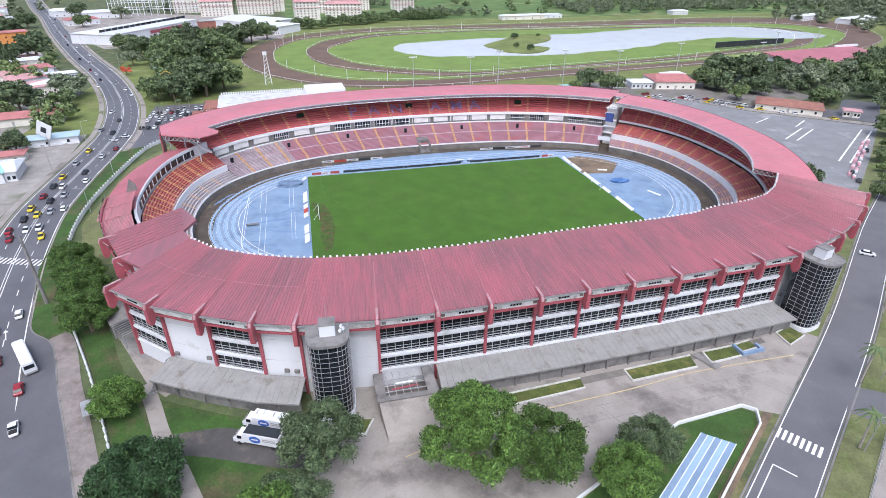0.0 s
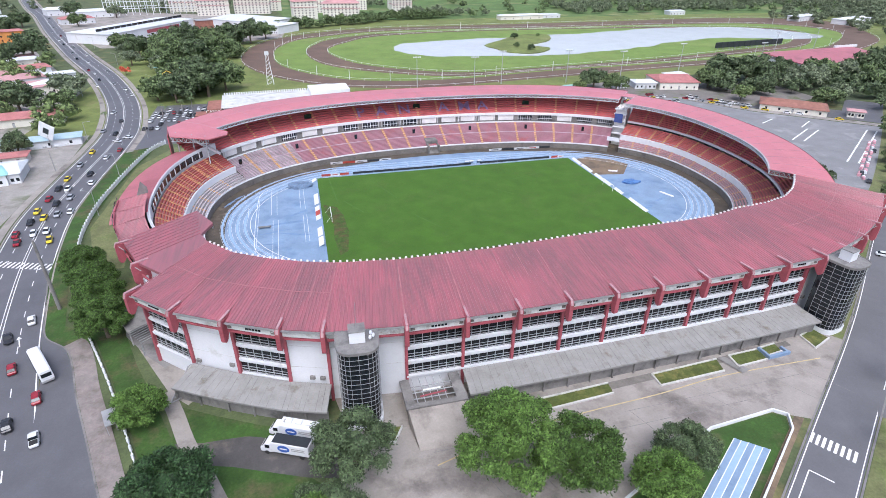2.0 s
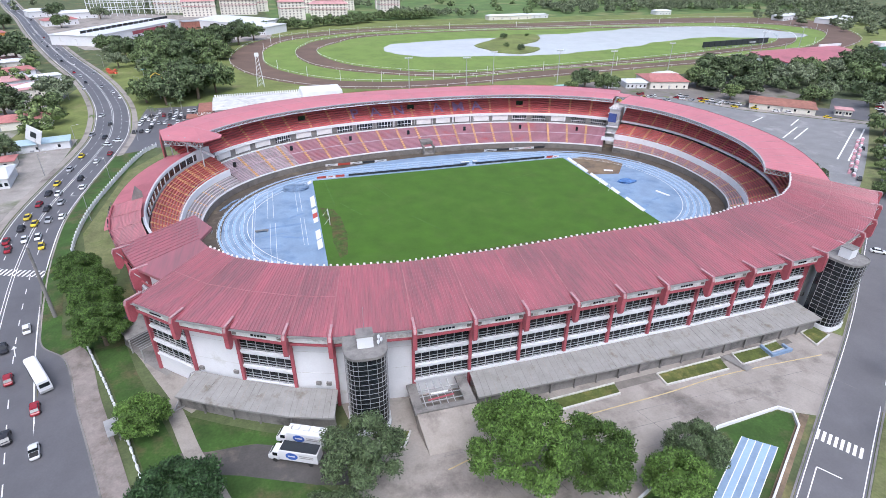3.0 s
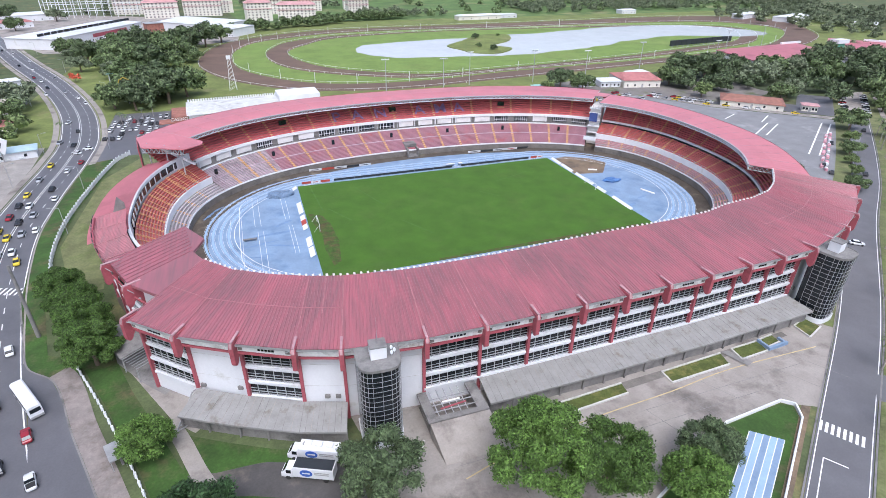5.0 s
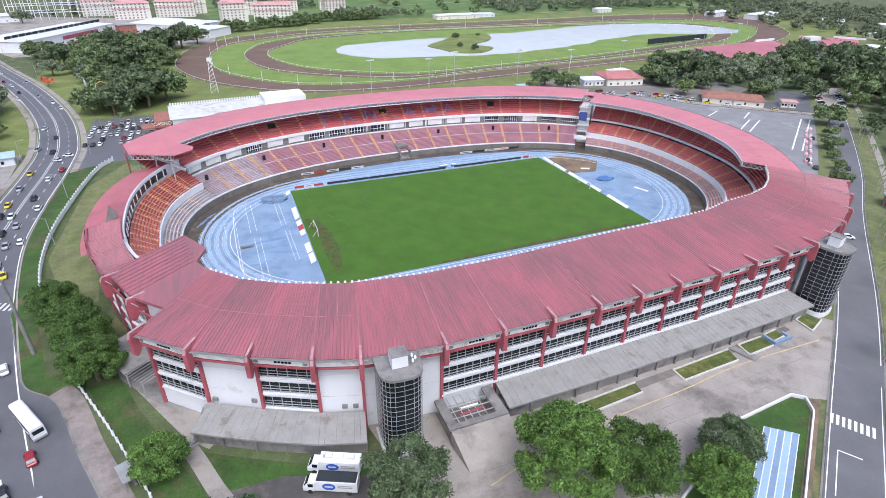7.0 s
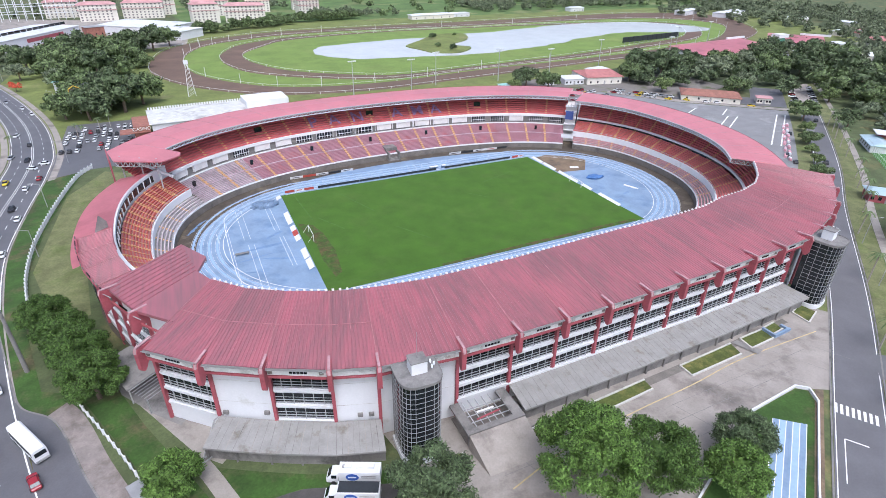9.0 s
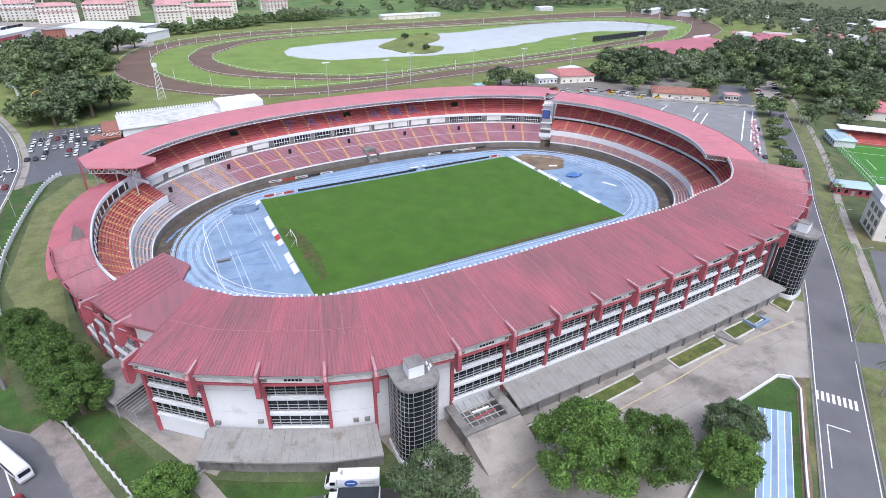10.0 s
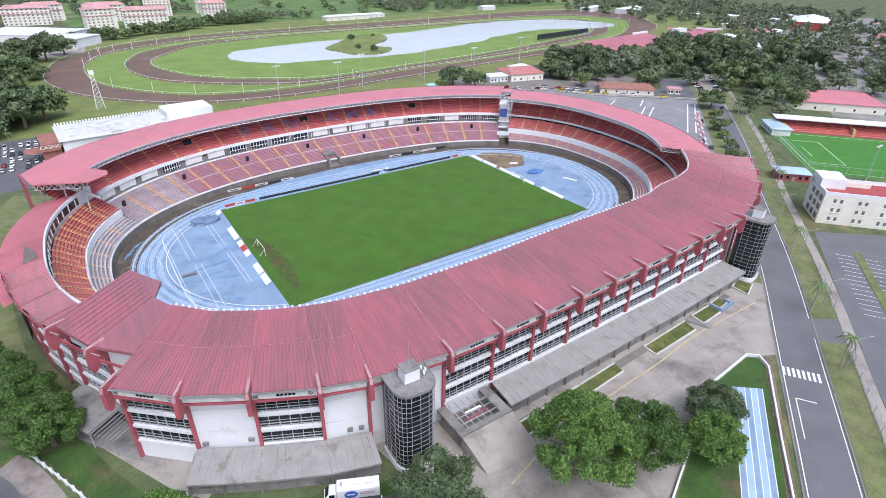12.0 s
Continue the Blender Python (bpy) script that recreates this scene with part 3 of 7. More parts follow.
for t in (arc_far[9], arc_far[20], (arc_far[30] + arc_far[31]) / 2):
    part("vent_opening", bowl_box(t, 107.4, 79.2, 13.9, 16.0, 1.6, 0.4), GLASS, far, "dark opening in the upper seats")
    part("vent_frame", join(bowl_box(t, 106.9, 78.3, 12.4, 13.7, 1.8, 1.2)), AISLE, far, "yellow parapet of the opening")
p, deg = on_bowl(arc_far[17], 92.4, 56.4)
tunnel = part("players_tunnel", join(turned(box(-2.6, -6, 0.0, -2.0, 3, 3.6), -2.0, 60, 0, 1), turned(box(2.0, -6, 0.0, 2.6, 3, 3.6), -2.0, 60, 0, 1), turned(box(-2.6, -2, 3.3, 2.6, 6, 4.6), -2.0, 60, 0, 1)), CONCRETE, far, "grey concrete tunnel mouth with steps")
for k in range(6):
    part("step", turned(box(-2, -6 + 0.9 * k, 0, 2, -5.1 + 0.9 * k, 0.35 * (k + 1)), -2.0, 60, 0, 1), CONCRETE, tunnel)
part("opening", turned(box(-1.9, 0, 0.4, 1.9, 0.3, 3.2), -2.0, 60, 0, 1), GLASS, tunnel)

# letters of darker seats in the upper tier
for ch, x in (("P", -31.0), ("A", -21.6), ("N", -10.7), ("A", 8.1), ("M", 18.3), ("A", 27.2)):
    fo = bpy.data.curves.new("seat_letter", "FONT")
    fo.body, fo.size, fo.align_x, fo.extrude, fo.offset = ch, 7.8, "CENTER", 0.04, 0.10
    fo.materials.append(SEAT_BLUE)
    ob = new("seat_letter", fo)
    ob.parent = far
    y = 75 * (1 - (abs(x - 1) / 104.5) ** 2.4) ** (1 / 2.4)
    p, deg = on_bowl(angle_at(x - 1, y, 104.5, 75), 104.5, 75)
    ob.matrix_world = pose(p.x, p.y + 1.2, 12.75, 34, 0, deg - 180)
    tagged(ob, "blue seats forming a letter")

# stair tower in the gap between the roofs, with a blue banner
p, deg = on_bowl(T_GAP - 0.035, 102, 72)
gap = thing("stair_block", "grey concrete stair block with a blue banner in the stand", "stair tower")
part("body", turned(box(-2.4, -9, 0, 2.4, 0.5, 17.2), p.x, p.y, 0, deg), SOFFIT, gap)
for z in (5.5, 8.5, 11.5, 14.5, 16.8):
    part("landing", turned(box(-2.7, -0.2, z, 2.7, 2.2, z + 0.35), p.x, p.y, 0, deg), WHITE_PAINT, gap)
part("banner", turned(box(-1.4, 2.3, 11.0, 2.2, 2.45, 15.0), p.x, p.y, 0, deg), mat("banner_blue", (0.05, 0.08, 0.25), 0.6), gap, "blue hanging banner")
part("sign_board", turned(box(-3.5, 12, 5.0, 2.0, 12.2, 6.8), p.x, p.y, 0, deg), WHITE_PAINT, gap, "white board with red marks")
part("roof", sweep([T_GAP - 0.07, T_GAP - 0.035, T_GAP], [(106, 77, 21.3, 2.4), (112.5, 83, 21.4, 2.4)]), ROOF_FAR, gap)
for k in range(5):
    part("railing", turned(join(beam((-2.4, 2.2, 17.6), (2.4, 2.2, 17.6), 0.1), beam((-2.4 + 1.2 * k, 2.2, 16.9), (-2.4 + 1.2 * k, 2.2, 18.6), 0.12)), p.x, p.y, 0, deg), WIN_FRAME, gap)

# rails, mouths and posts of the curved ends
for stand, t0, t1, n in ((east, T_EAST, T_GAP - 0.07, 40), (west, T_NW, T_W2, 30)):
    for z, a, b in (((7.7, 96.6, 64.6), (3.6, 93.4, 57.8)) if stand is east else ((8.0, 97.2, 63.2), (3.6, 92.5, 56.4))):
        posts = arc(t0, t1, n)
        out = [beam((*oval(s, a, b, 2.4, 1.0), z), (*oval(t, a, b, 2.4, 1.0), z), 0.1) for s, t in zip(posts, posts[1:])]
        out += [beam((*oval(s, a, b, 2.4, 1.0), z - 0.9), (*oval(s, a, b, 2.4, 1.0), z), 0.1) for s in posts]
        part("railing", join(*out), WIN_FRAME, stand)
# Solid dark panels paint the shade in the gap under the upper tier.
for t in arc(T_EAST, T_GAP - 0.07, 14)[2:-2:3]:
    part("recess", bowl_box(t, 103.2, 72.8, 9.6, 10.6, 4.0, 0.1), GLASS, east, "dark panel painting the shade of the gap below the upper tier")
arc_w = arc(T_NW + 0.10, math.pi + 0.12, 24)
for k in range(1, 24, 2):
    w = part("window", bowl_box(arc_w[k], 104.2, 71.8, 11.9, 14.1, 1.9, 0.12), GLASS, west, "dark window openings in the white band")
    part("mullion", bowl_box(arc_w[k], 104.0, 71.6, 11.8, 14.2, 0.12, 0.1), WHITE_PAINT, w)
for t in arc(T_NW + 0.02, T_W2, 22)[1:-1]:
    part("bench_rail", beam((*oval(t, 98, 64.2, 2.4, 1.0), 7.6), (*oval(t, 103.6, 71.5, 2.4, 1.0), 11.4), 0.16), AISLE, west)
for t in arc(T_NW + 0.02, T_W2, 9)[1:-1]:
    aisle(t, (92.5, 56.5, 2.4), (97, 63, 4.6), west, 0.35)
part("fin", ([(-109.5, -3.8, 11.5), (-105.2, -2.8, 11.5), (-105.2, -2.8, 16.6), (-106.6, -3.1, 18.6), (-109.3, -4.4, 11.5), (-105.0, -3.4, 11.5), (-105.0, -3.4, 16.6), (-106.4, -3.7, 18.6)], [(0, 1, 2, 3), (7, 6, 5, 4), (0, 3, 7, 4), (3, 2, 6, 7), (1, 5, 6, 2)]), CONCRETE, west, "tall grey concrete fin")
nw_c = oval(T_NW + 0.03, 108, 76, 2.4, 1.0)
for k, (dx, dy) in enumerate(((-8, -2), (-2, -6), (3, -9))):
    part("post", beam((nw_c.x + dx, nw_c.y + dy, 10), (nw_c.x + dx, nw_c.y + dy, 20.5), 0.4), WIN_FRAME, west)

# stepped roof end and upper seats at the north-west corner
e0, e1, e2 = (oval(T_NW, r[0], r[1], r[3], 1.0) for r in FAR_ROOF)
END = [(*e0, 20.5), (-84.6, 37.5, 20.3), (-84.8, 34.4, 20.2), (-90.5, 30.2, 20.2), (-104.6, 36.5, 20.2), (-107.2, 47.5, 20.4), (*e2, 21.0), (*e1, 21.2)]
part("roof_end", (END + [(x, y, z - 0.35) for x, y, z in END], [tuple(range(8)), tuple(range(15, 7, -1))] + [((k + 1) % 8, k, 8 + k, 8 + (k + 1) % 8) for k in range(8)]), ROOF_FAR, far, "stepped red roof end")
p, q = Vector((-90.5, 30.4, 20.0)), Vector((-104.4, 36.7, 20.0))
for k in range(9):
    a, b, m = p.lerp(q, k / 9), p.lerp(q, (k + 1) / 9), p.lerp(q, (k + 0.5) / 9) - Vector((0, 0, 1.7))
    part("truss_bay", join(beam(a, m, 0.16), beam(m, b, 0.16), beam(a - Vector((0, 0, 1.7)), b - Vector((0, 0, 1.7)), 0.16)), WIN_FRAME, far)
A = arc(T_NW, T_NW + 0.15, 10)
tier("corner_tier", A, (104.5, 75, 11.2), (113, 87, 18.2), 10, SEAT_UPPER, far)
part("corner_parapet", sweep(A, [(104, 74, 10.2), (104, 74, 11.9), (104.6, 75, 11.9)]), WHITE_PAINT, far)
part("corner_beam", beam((-88.5, 36.5, 12.4), (-101.5, 43.5, 18.6), 0.5, 0.9), WHITE_PAINT, far)
part("corner_wall", beam((-106.5, 42, 13), (-108.5, 55, 13), 0.4, 12), RED_PAINT, far)
# ---- arena: lines, boards, goals, mats ----
track_lines = thing("lane_marking", "white lane lines of the running track", "line marking", kind="structure")
for k in range(0, 9):
    r = 36.8 + 1.18 * k
    pts = [(44 + r * math.cos(t), r * math.sin(t)) for t in np.linspace(-math.pi / 2, math.pi / 2, 40)]
    pts += [(-41 + r * math.cos(t), r * math.sin(t)) for t in np.linspace(math.pi / 2, 1.5 * math.pi, 40)]
    part("lane_line", ribbon([Vector(p) for p in pts], 0.07 if k else 0.2, 0.02, closed=True), LINE, track_lines)
    if k and k % 2 == 0:
        part("lane_tint", ribbon([Vector(p) for p in pts], 0.7, 0.01, 0.6, closed=True), TRACK_PALE, track_lines)
for x, y0, y1 in ((-71.5, 27, 4), (-69.6, 27, 4), (-70.5, 0, -27), (-68.8, 0, -27), (-61.5, 25, 7), (-60.0, 25, 7), (-60.6, 2, -18), (-59.4, 2, -18), (-75.5, 18, -22), (-79, 12, 4)):
    part("runway_line", ribbon([Vector((x, y0)), Vector((x + 0.3, y1))], 0.11, 0.024), LINE, track_lines)
part("curve_line", ribbon(smooth_line([(-71, 29), (-75, 24), (-76, 15), (-76, -10), (-74.5, -22), (-66, -30)], 8), 0.2, 0.022), LINE, track_lines)
for k, (x, y, l, w, d) in enumerate(((-66, -3, 16, 1.6, 8), (-63, -12, 13, 1.4, -20), (-70, -9, 14, 1.0, 12), (-62, 4, 9, 1.5, 35), (-72, -17, 9, 0.8, -14), (-86, 17, 8, 1.2, 60), (-83, 22, 6, 1.0, 50), (-20, 47, 16, 1.6, 2), (10, 49, 12, 1.2, -3), (68, -14, 7, 1.2, 20), (84, -2, 9, 1.0, -8), (60, -19, 6, 1.5, 30))):
    rnd = random.Random(k)
    pts = [(l / 2 * math.cos(t) * rnd.uniform(0.6, 1.1), w / 2 * math.sin(t) * rnd.uniform(0.5, 1.3)) for t in np.linspace(0, 2 * math.pi, 18)[:-1]]
    q = turned(([(a, b, 0) for a, b in pts], []), x, y, 0.012, d)[0]
    sheet("wet_patch", [(p.x, p.y) for p in q], 0.008, mat("wet_track", (0.12, 0.21, 0.36), 0.3, 0.2, 2, 0.0), "dark damp patch on the blue track", "puddle")
sheet("sand_area", [(56, 33), (63, 34.5), (72, 29), (76, 22), (68, 12), (56, 14)], 0.016, SOIL, "bare brown soil beside the track", "ground")
sheet("take_off_board", [(64.5, 18), (68, 16.5), (67, 15), (63.6, 16.4)], 0.03, LINE, "white bordered sand pit", "marking")
sheet("pitch_wear", [(-53.5, 9), (-49, 6), (-47.2, -1), (-46.5, -14), (-48, -27), (-50.5, -29), (-51.5, -18), (-51, -8), (-52.5, 0)], 0.035, PITCH_BALD, "worn brown turf by the goal line", "ground")
sheet("near_touch_wear", [(-20, -34.6), (5, -33.8), (40, -33), (54, -33.2), (54, -34.6), (10, -35.3), (-20, -35.8)], 0.035, PITCH_BALD, "worn turf along the touchline", "ground")
for k, (x, y, l, d) in enumerate(((-49, 22, 24, -86), (-43, 5, 13, -62), (-30, 18, 20, -70), (14, 6, 8, -50), (-20, -12, 14, -60), (30, 20, 18, 20))):
    part("mowing_mark", turned(box(-l / 2, -0.25, 0, l / 2, 0.25, 0.012), x, y, 0.031, d), mat("mown_strip", (0.055, 0.125, 0.016), 0.95, 0.2, 2), bpy.data.objects["pitch"])


def goal(x, y, face):
    g = thing("goal", "white football goal frame on the pitch", "goal", (x, y, 0.03), group="goals")
    for s in (-3.66, 3.66):
        part("post", tube((0, s, 0), (0, s, 2.44), 0.09, 0.09, 8), WHITE_PAINT, g)
        part("stay", beam((0, s, 2.4), (face * 1.8, s, 0.05), 0.07), WHITE_PAINT, g)
    part("crossbar", tube((0, -3.7, 2.44), (0, 3.7, 2.44), 0.09, 0.09, 8), WHITE_PAINT, g)


goal(-51.3, -2.0, -1)
goal(54.4, 0.5, 1)
BLACK = mat("black_board", (0.025, 0.03, 0.035), 0.5)
AD_RED = mat("ad_red", (0.40, 0.06, 0.04), 0.6)


def leaning(x0, x1, lean, h):
    """A board that leans back by lean metres each way over its height."""
    v = [(x, y + d, z) for d in (-0.05, 0.05) for x, y, z in ((x0, lean, 0), (x1, lean, 0), (x1, -lean, h), (x0, -lean, h))]
    return v, [(0, 1, 2, 3), (7, 6, 5, 4), (0, 4, 5, 1), (1, 5, 6, 2), (2, 6, 7, 3), (3, 7, 4, 0)]


def board(x, y, length, deg, colours, h=0.95, lean=0.08):
    b = thing("advert_board", "row of low advertising boards beside the pitch", "board", (x, y, 0.03), group="pitch boards")
    b.rotation_euler = (0, 0, radians(deg))
    n = len(colours)
    for k, c in enumerate(colours):
        p = part("panel", leaning(-length / 2 + length * k / n + 0.05, -length / 2 + length * (k + 1) / n - 0.05, lean, h), c, b)
        if lean < 0.2 and c is WHITE_PAINT and length / n < 9:
            part("print", box(-length / 2 + length * (k + 0.2) / n, -0.1, h * 0.35, -length / 2 + length * (k + 0.75) / n, -0.084, h * 0.65), AD_RED if k % 2 else BLACK, p)


for y, l, c in ((32.6, 3, [WHITE_PAINT]), (14, 9.5, [WHITE_PAINT]), (2, 11, [WHITE_PAINT, AD_RED, WHITE_PAINT]), (-12.5, 6.2, [WHITE_PAINT]), (-19.2, 6.0, [WHITE_PAINT])):
    board(-55.6, y, l, 90, c, 0.7, 0.75)
for y, l, c in ((30, 8, [WHITE_PAINT]), (21, 9, [WHITE_PAINT, WHITE_PAINT]), (8, 13, [WHITE_PAINT, WHITE_PAINT]), (-4, 6, [WHITE_PAINT]), (-17, 12, [WHITE_PAINT])):
    board(55.9 + 0.02 * (30 - y), y, l, 90, c, 0.6, 0.45)
board(-47, 36.6, 11, 0, [AD_RED, WHITE_PAINT, AD_RED])
board(-15, 36.6, 50, 0, [BLACK] * 6)
board(30, 36.8, 32, 0, [BLACK] * 4)
board(50, 36.8, 6, 0, [AD_RED, WHITE_PAINT])
board(-35, 49.8, 26, 0, [WHITE_PAINT, AD_RED, WHITE_PAINT, BLACK, WHITE_PAINT])
board(38, 50.8, 30, -3, [WHITE_PAINT, BLACK, WHITE_PAINT, WHITE_PAINT, BLACK])
for x in (8.5, 10.5, 14):
    t = thing("dugout", "small white shelter at the pitch edge", "shelter", (x, 37.6, 0), group="shelters")
    part("roof", box(-0.9, -0.5, 1.2, 0.9, 0.7, 1.35), WHITE_PAINT, t)
    part("back", box(-0.9, 0.6, 0, 0.9, 0.7, 1.2), TRACK, t)


def mat_pile(x, y, r, h, seed, material, label):
    rnd = random.Random(seed)
    bm = bmesh.new()
    bmesh.ops.create_icosphere(bm, subdivisions=3, radius=1)
    for q in bm.verts:
        k = 1 + 0.35 * noise.noise(q.co * 2.2 + Vector((seed, 0, 0)))
        q.co = Vector((q.co.x * r * k, q.co.y * r * 0.62 * k, max(0, q.co.z) ** 0.6 * h * k))
    ob = tagged(part("tarpaulin", bm, material), label, "tarpaulin")
    ob.location = (x, y, 0.01)
    return ob


TARP = mat("tarpaulin", (0.13, 0.19, 0.28), 0.5, 0.35, 1.2, 0.3)
mat_pile(-61.2, 28.2, 4.8, 1.5, 3, TARP, "crumpled blue tarpaulin over landing mats")
mat_pile(66.5, 3.5, 3.6, 0.9, 8, mat("tarp_blue", (0.07, 0.16, 0.36), 0.5, 0.3, 1.2, 0.3), "dark blue landing mat pile on the track")
bn = thing("hurdle_bench", "low weathered timber bench on the track", "bench", (-73, -5.5, 0))
for x in (-1.7, 1.7):
    part("leg", box(x - 0.1, -0.4, 0, x + 0.1, 0.4, 0.55), STEEL, bn)
part("top", box(-2.1, -0.5, 0.55, 2.1, 0.5, 0.65), CONCRETE, bn)
sheet("white_mat", [(71.5, -8), (72.3, -7.6), (74.5, -13), (73.7, -13.4)], 0.03, LINE, "white strip lying on the track", "mat", depth=0.25)

# ---- main stand with the large roof ----
BAYS = [((-95.4, -67.5), (-81.5, -51.5)), ((-86, -76), (-75.5, -58)), ((-76, -81.7), (-68, -62.5)), ((-65.6, -86.8), (-60, -66)), ((-57.5, -89.5), (-53, -68)),
        ((-42, -91.2), (-40, -69.7)), ((-30, -91.3), (-29, -69.7)), ((-19, -91.2), (-18, -69.6)), ((-8, -91), (-7.5, -69)), ((2.7, -90.7), (3, -68.3)), ((13.5, -90.3), (13.5, -67.8)),
        ((25, -90), (24, -67.6)), ((36.8, -89.3), (35, -67.2)), ((47.5, -88.8), (45, -66.3)), ((58.5, -88), (54, -63.8)), ((68, -85), (64.5, -62.6)), ((78, -81.3), (73, -60)),
        ((88, -76.2), (79.5, -55.8)), ((98.3, -69.2), (84.8, -51)), ((107.6, -61.6), (89.2, -46.4))]
Z_OUT, Z_IN = 18.0, 20.2
main = thing("grandstand_main", "main grandstand with weathered red roof, white walls and red columns", "grandstand")


def roof_bay(o0, o1, i0, i1, z_o, z_i, ribs=15):
    """A corrugated roof bay: raised ribs running from the eave to the inner edge."""
    o0, o1, i0, i1 = map(Vector, (o0, o1, i0, i1))
    v, f, cuts = [], [], []
    for k in range(ribs):
        cuts += [(k / ribs, 0.0), ((k + 0.66) / ribs, 0.0), ((k + 0.76) / ribs, 0.10), ((k + 0.9) / ribs, 0.10)]
    cuts.append((1.0, 0.0))
    for u, h in cuts:
        a, b = o0.lerp(o1, u), i0.lerp(i1, u)
        ragged = 0.15 * noise.noise((a.x * 1.3, a.y * 1.3, 0))
        for w in (ragged / 20, 0.33, 0.66, 1 - ragged / 30):
            p = a.lerp(b, w)
            v.append((p.x, p.y, z_o + (z_i - z_o) * w + h + 0.05 * noise.noise((p.x * 0.4, p.y * 0.4, 2))))
    for k in range(len(cuts) - 1):
        for j in range(3):
            f.append((4 * k + j, 4 * k + 4 + j, 4 * k + 5 + j, 4 * k + 1 + j))
    return v, f


def under(pts_z, thick):
    n = len(pts_z)
    v = [(x, y, z) for x, y, z in pts_z] + [(x, y, z - thick) for x, y, z in pts_z]
    return v, [tuple(range(n)), tuple(range(2 * n - 1, n - 1, -1))] + [((k + 1) % n, k, n + k, n + (k + 1) % n) for k in range(n)]


roof = part("roof", ([(p[0], p[1], z - 0.4) for b in BAYS for p, z in zip(b, (Z_OUT, Z_IN))], [(2 * k, 2 * k + 2, 2 * k + 3, 2 * k + 1) for k in range(len(BAYS) - 1)]), RED_PAINT, main, "weathered dark red sheet-metal roof")
EDGE_BLOCK = mesh_of("edge_block", *box(-0.22, -0.22, 0, 0.22, 0.22, 0.3), LINE)
for k, ((o0, i0), (o1, i1)) in enumerate(zip(BAYS, BAYS[1:])):
    o0, i0, o1, i1 = map(Vector, (o0, i0, o1, i1))
    ribs = max(8, round((o1 - o0).length / 0.72))
    panel = part("roof_panel", roof_bay(o0, o1, i0, i1, Z_OUT, Z_IN, ribs), ROOF_RED, roof)
    lay = pose(o0.x, o0.y, Z_OUT, 0, 0, math.degrees(math.atan2(o1.y - o0.y, o1.x - o0.x)))
    panel.data.transform(lay.inverted())
    panel.matrix_local = lay
    part("eave_fascia", beam((*o0, Z_OUT - 0.35), (*o1, Z_OUT - 0.35), 0.12, 0.5), STEEL, roof, "grey steel eave")
    part("inner_fascia", beam((*i0, Z_IN - 0.4), (*i1, Z_IN - 0.4), 0.15, 0.7), WHITE_PAINT, roof)
    m = max(4, round((i1 - i0).length / 1.45))
    for j in range(m):
        block = part("edge_block", EDGE_BLOCK, None, roof)
        block.location = (*i0.lerp(i1, (j + 0.5) / m), Z_IN + 0.1)
for k, (o, i) in enumerate(BAYS):
    w = 0.22 if k in (5, 6, 13) else 0.1
    o, i = Vector(o), Vector(i)
    part("roof_seam", beam((*o, Z_OUT + 0.16), (*o.lerp(i, 0.86 if k % 3 else 1.0), Z_OUT + (Z_IN - Z_OUT) * (0.86 if k % 3 else 1.0) + 0.16), w, 0.1), WHITE_SEAM, roof, "pale joint strip between roof bays")
for k in (0, 1, 2, 3, 14, 15, 16, 17, 18):
    (o0, i0), (o1, i1) = BAYS[k], BAYS[k + 1]
    a, b = Vector(o0).lerp(Vector(i0), 0.52), Vector(o1).lerp(Vector(i1), 0.52)
    part("lap_joint", beam((*a, Z_OUT + 0.52 * (Z_IN - Z_OUT) + 0.12), (*b, Z_OUT + 0.52 * (Z_IN - Z_OUT) + 0.12), 0.14, 0.08), WHITE_SEAM, roof, "faint lap joint across the sheets")
for k in (3, 7, 11, 15):
    o, i = Vector(BAYS[k][0]).lerp(Vector(BAYS[k + 1][0]), 0.5), Vector(BAYS[k][1]).lerp(Vector(BAYS[k + 1][1]), 0.5)
    part("repair_strip", beam((*o.lerp(i, 0.45), Z_OUT + 1.1), (*o.lerp(i, 0.95), Z_OUT + 2.2), 0.12, 0.1), WHITE_SEAM, roof)


def bracket(at, out, base=G, top=18.75, parent=None):
    """A red column with the curved cantilever end that carries the roof edge."""
    deg = math.degrees(math.atan2(out.y, out.x))
    prof = [(-0.2, 14.2), (0.5, 14.6), (0.9, 15.0), (1.5, 15.0), (2.0, 14.5), (2.35, 13.9), (2.8, 13.5), (3.3, 13.6), (3.6, 14.1), (3.65, 18.0), (3.35, 18.6), (-0.2, 18.3)]
    n = len(prof)
    v = [(r, s, z + top - 18.75) for s in (-0.42, 0.42) for r, z in prof]
    f = [tuple(range(n)), tuple(range(2 * n - 1, n - 1, -1))] + [((k + 1) % n, k, n + k, n + (k + 1) % n) for k in range(n)]
    b = part("bracket", turned((v, f), at.x, at.y, 0, deg), RED_PAINT, parent, "curved red concrete roof bracket")
    part("cap", turned(join(beam((-0.4, 0, top - 0.0), (3.4, 0, top + 0.05), 0.46, 0.2), beam((3.4, 0, top - 0.1), (3.7, 0, top - 1.0), 0.5, 0.18)), at.x, at.y, 0, deg), CAP, b, "pale worn cap strip")
    part("column", turned(box(-0.5, -0.3, base, 0.55, 0.3, 14.8 + top - 18.75), at.x, at.y, 0, deg), RED_PAINT, parent)
    for s in (-1, 1):
        part("strut", turned(beam((2.2, s * 1.6, top - 1.6), (2.9, s * 0.5, top - 0.8), 0.12), at.x, at.y, 0, deg), WIN_FRAME, b)


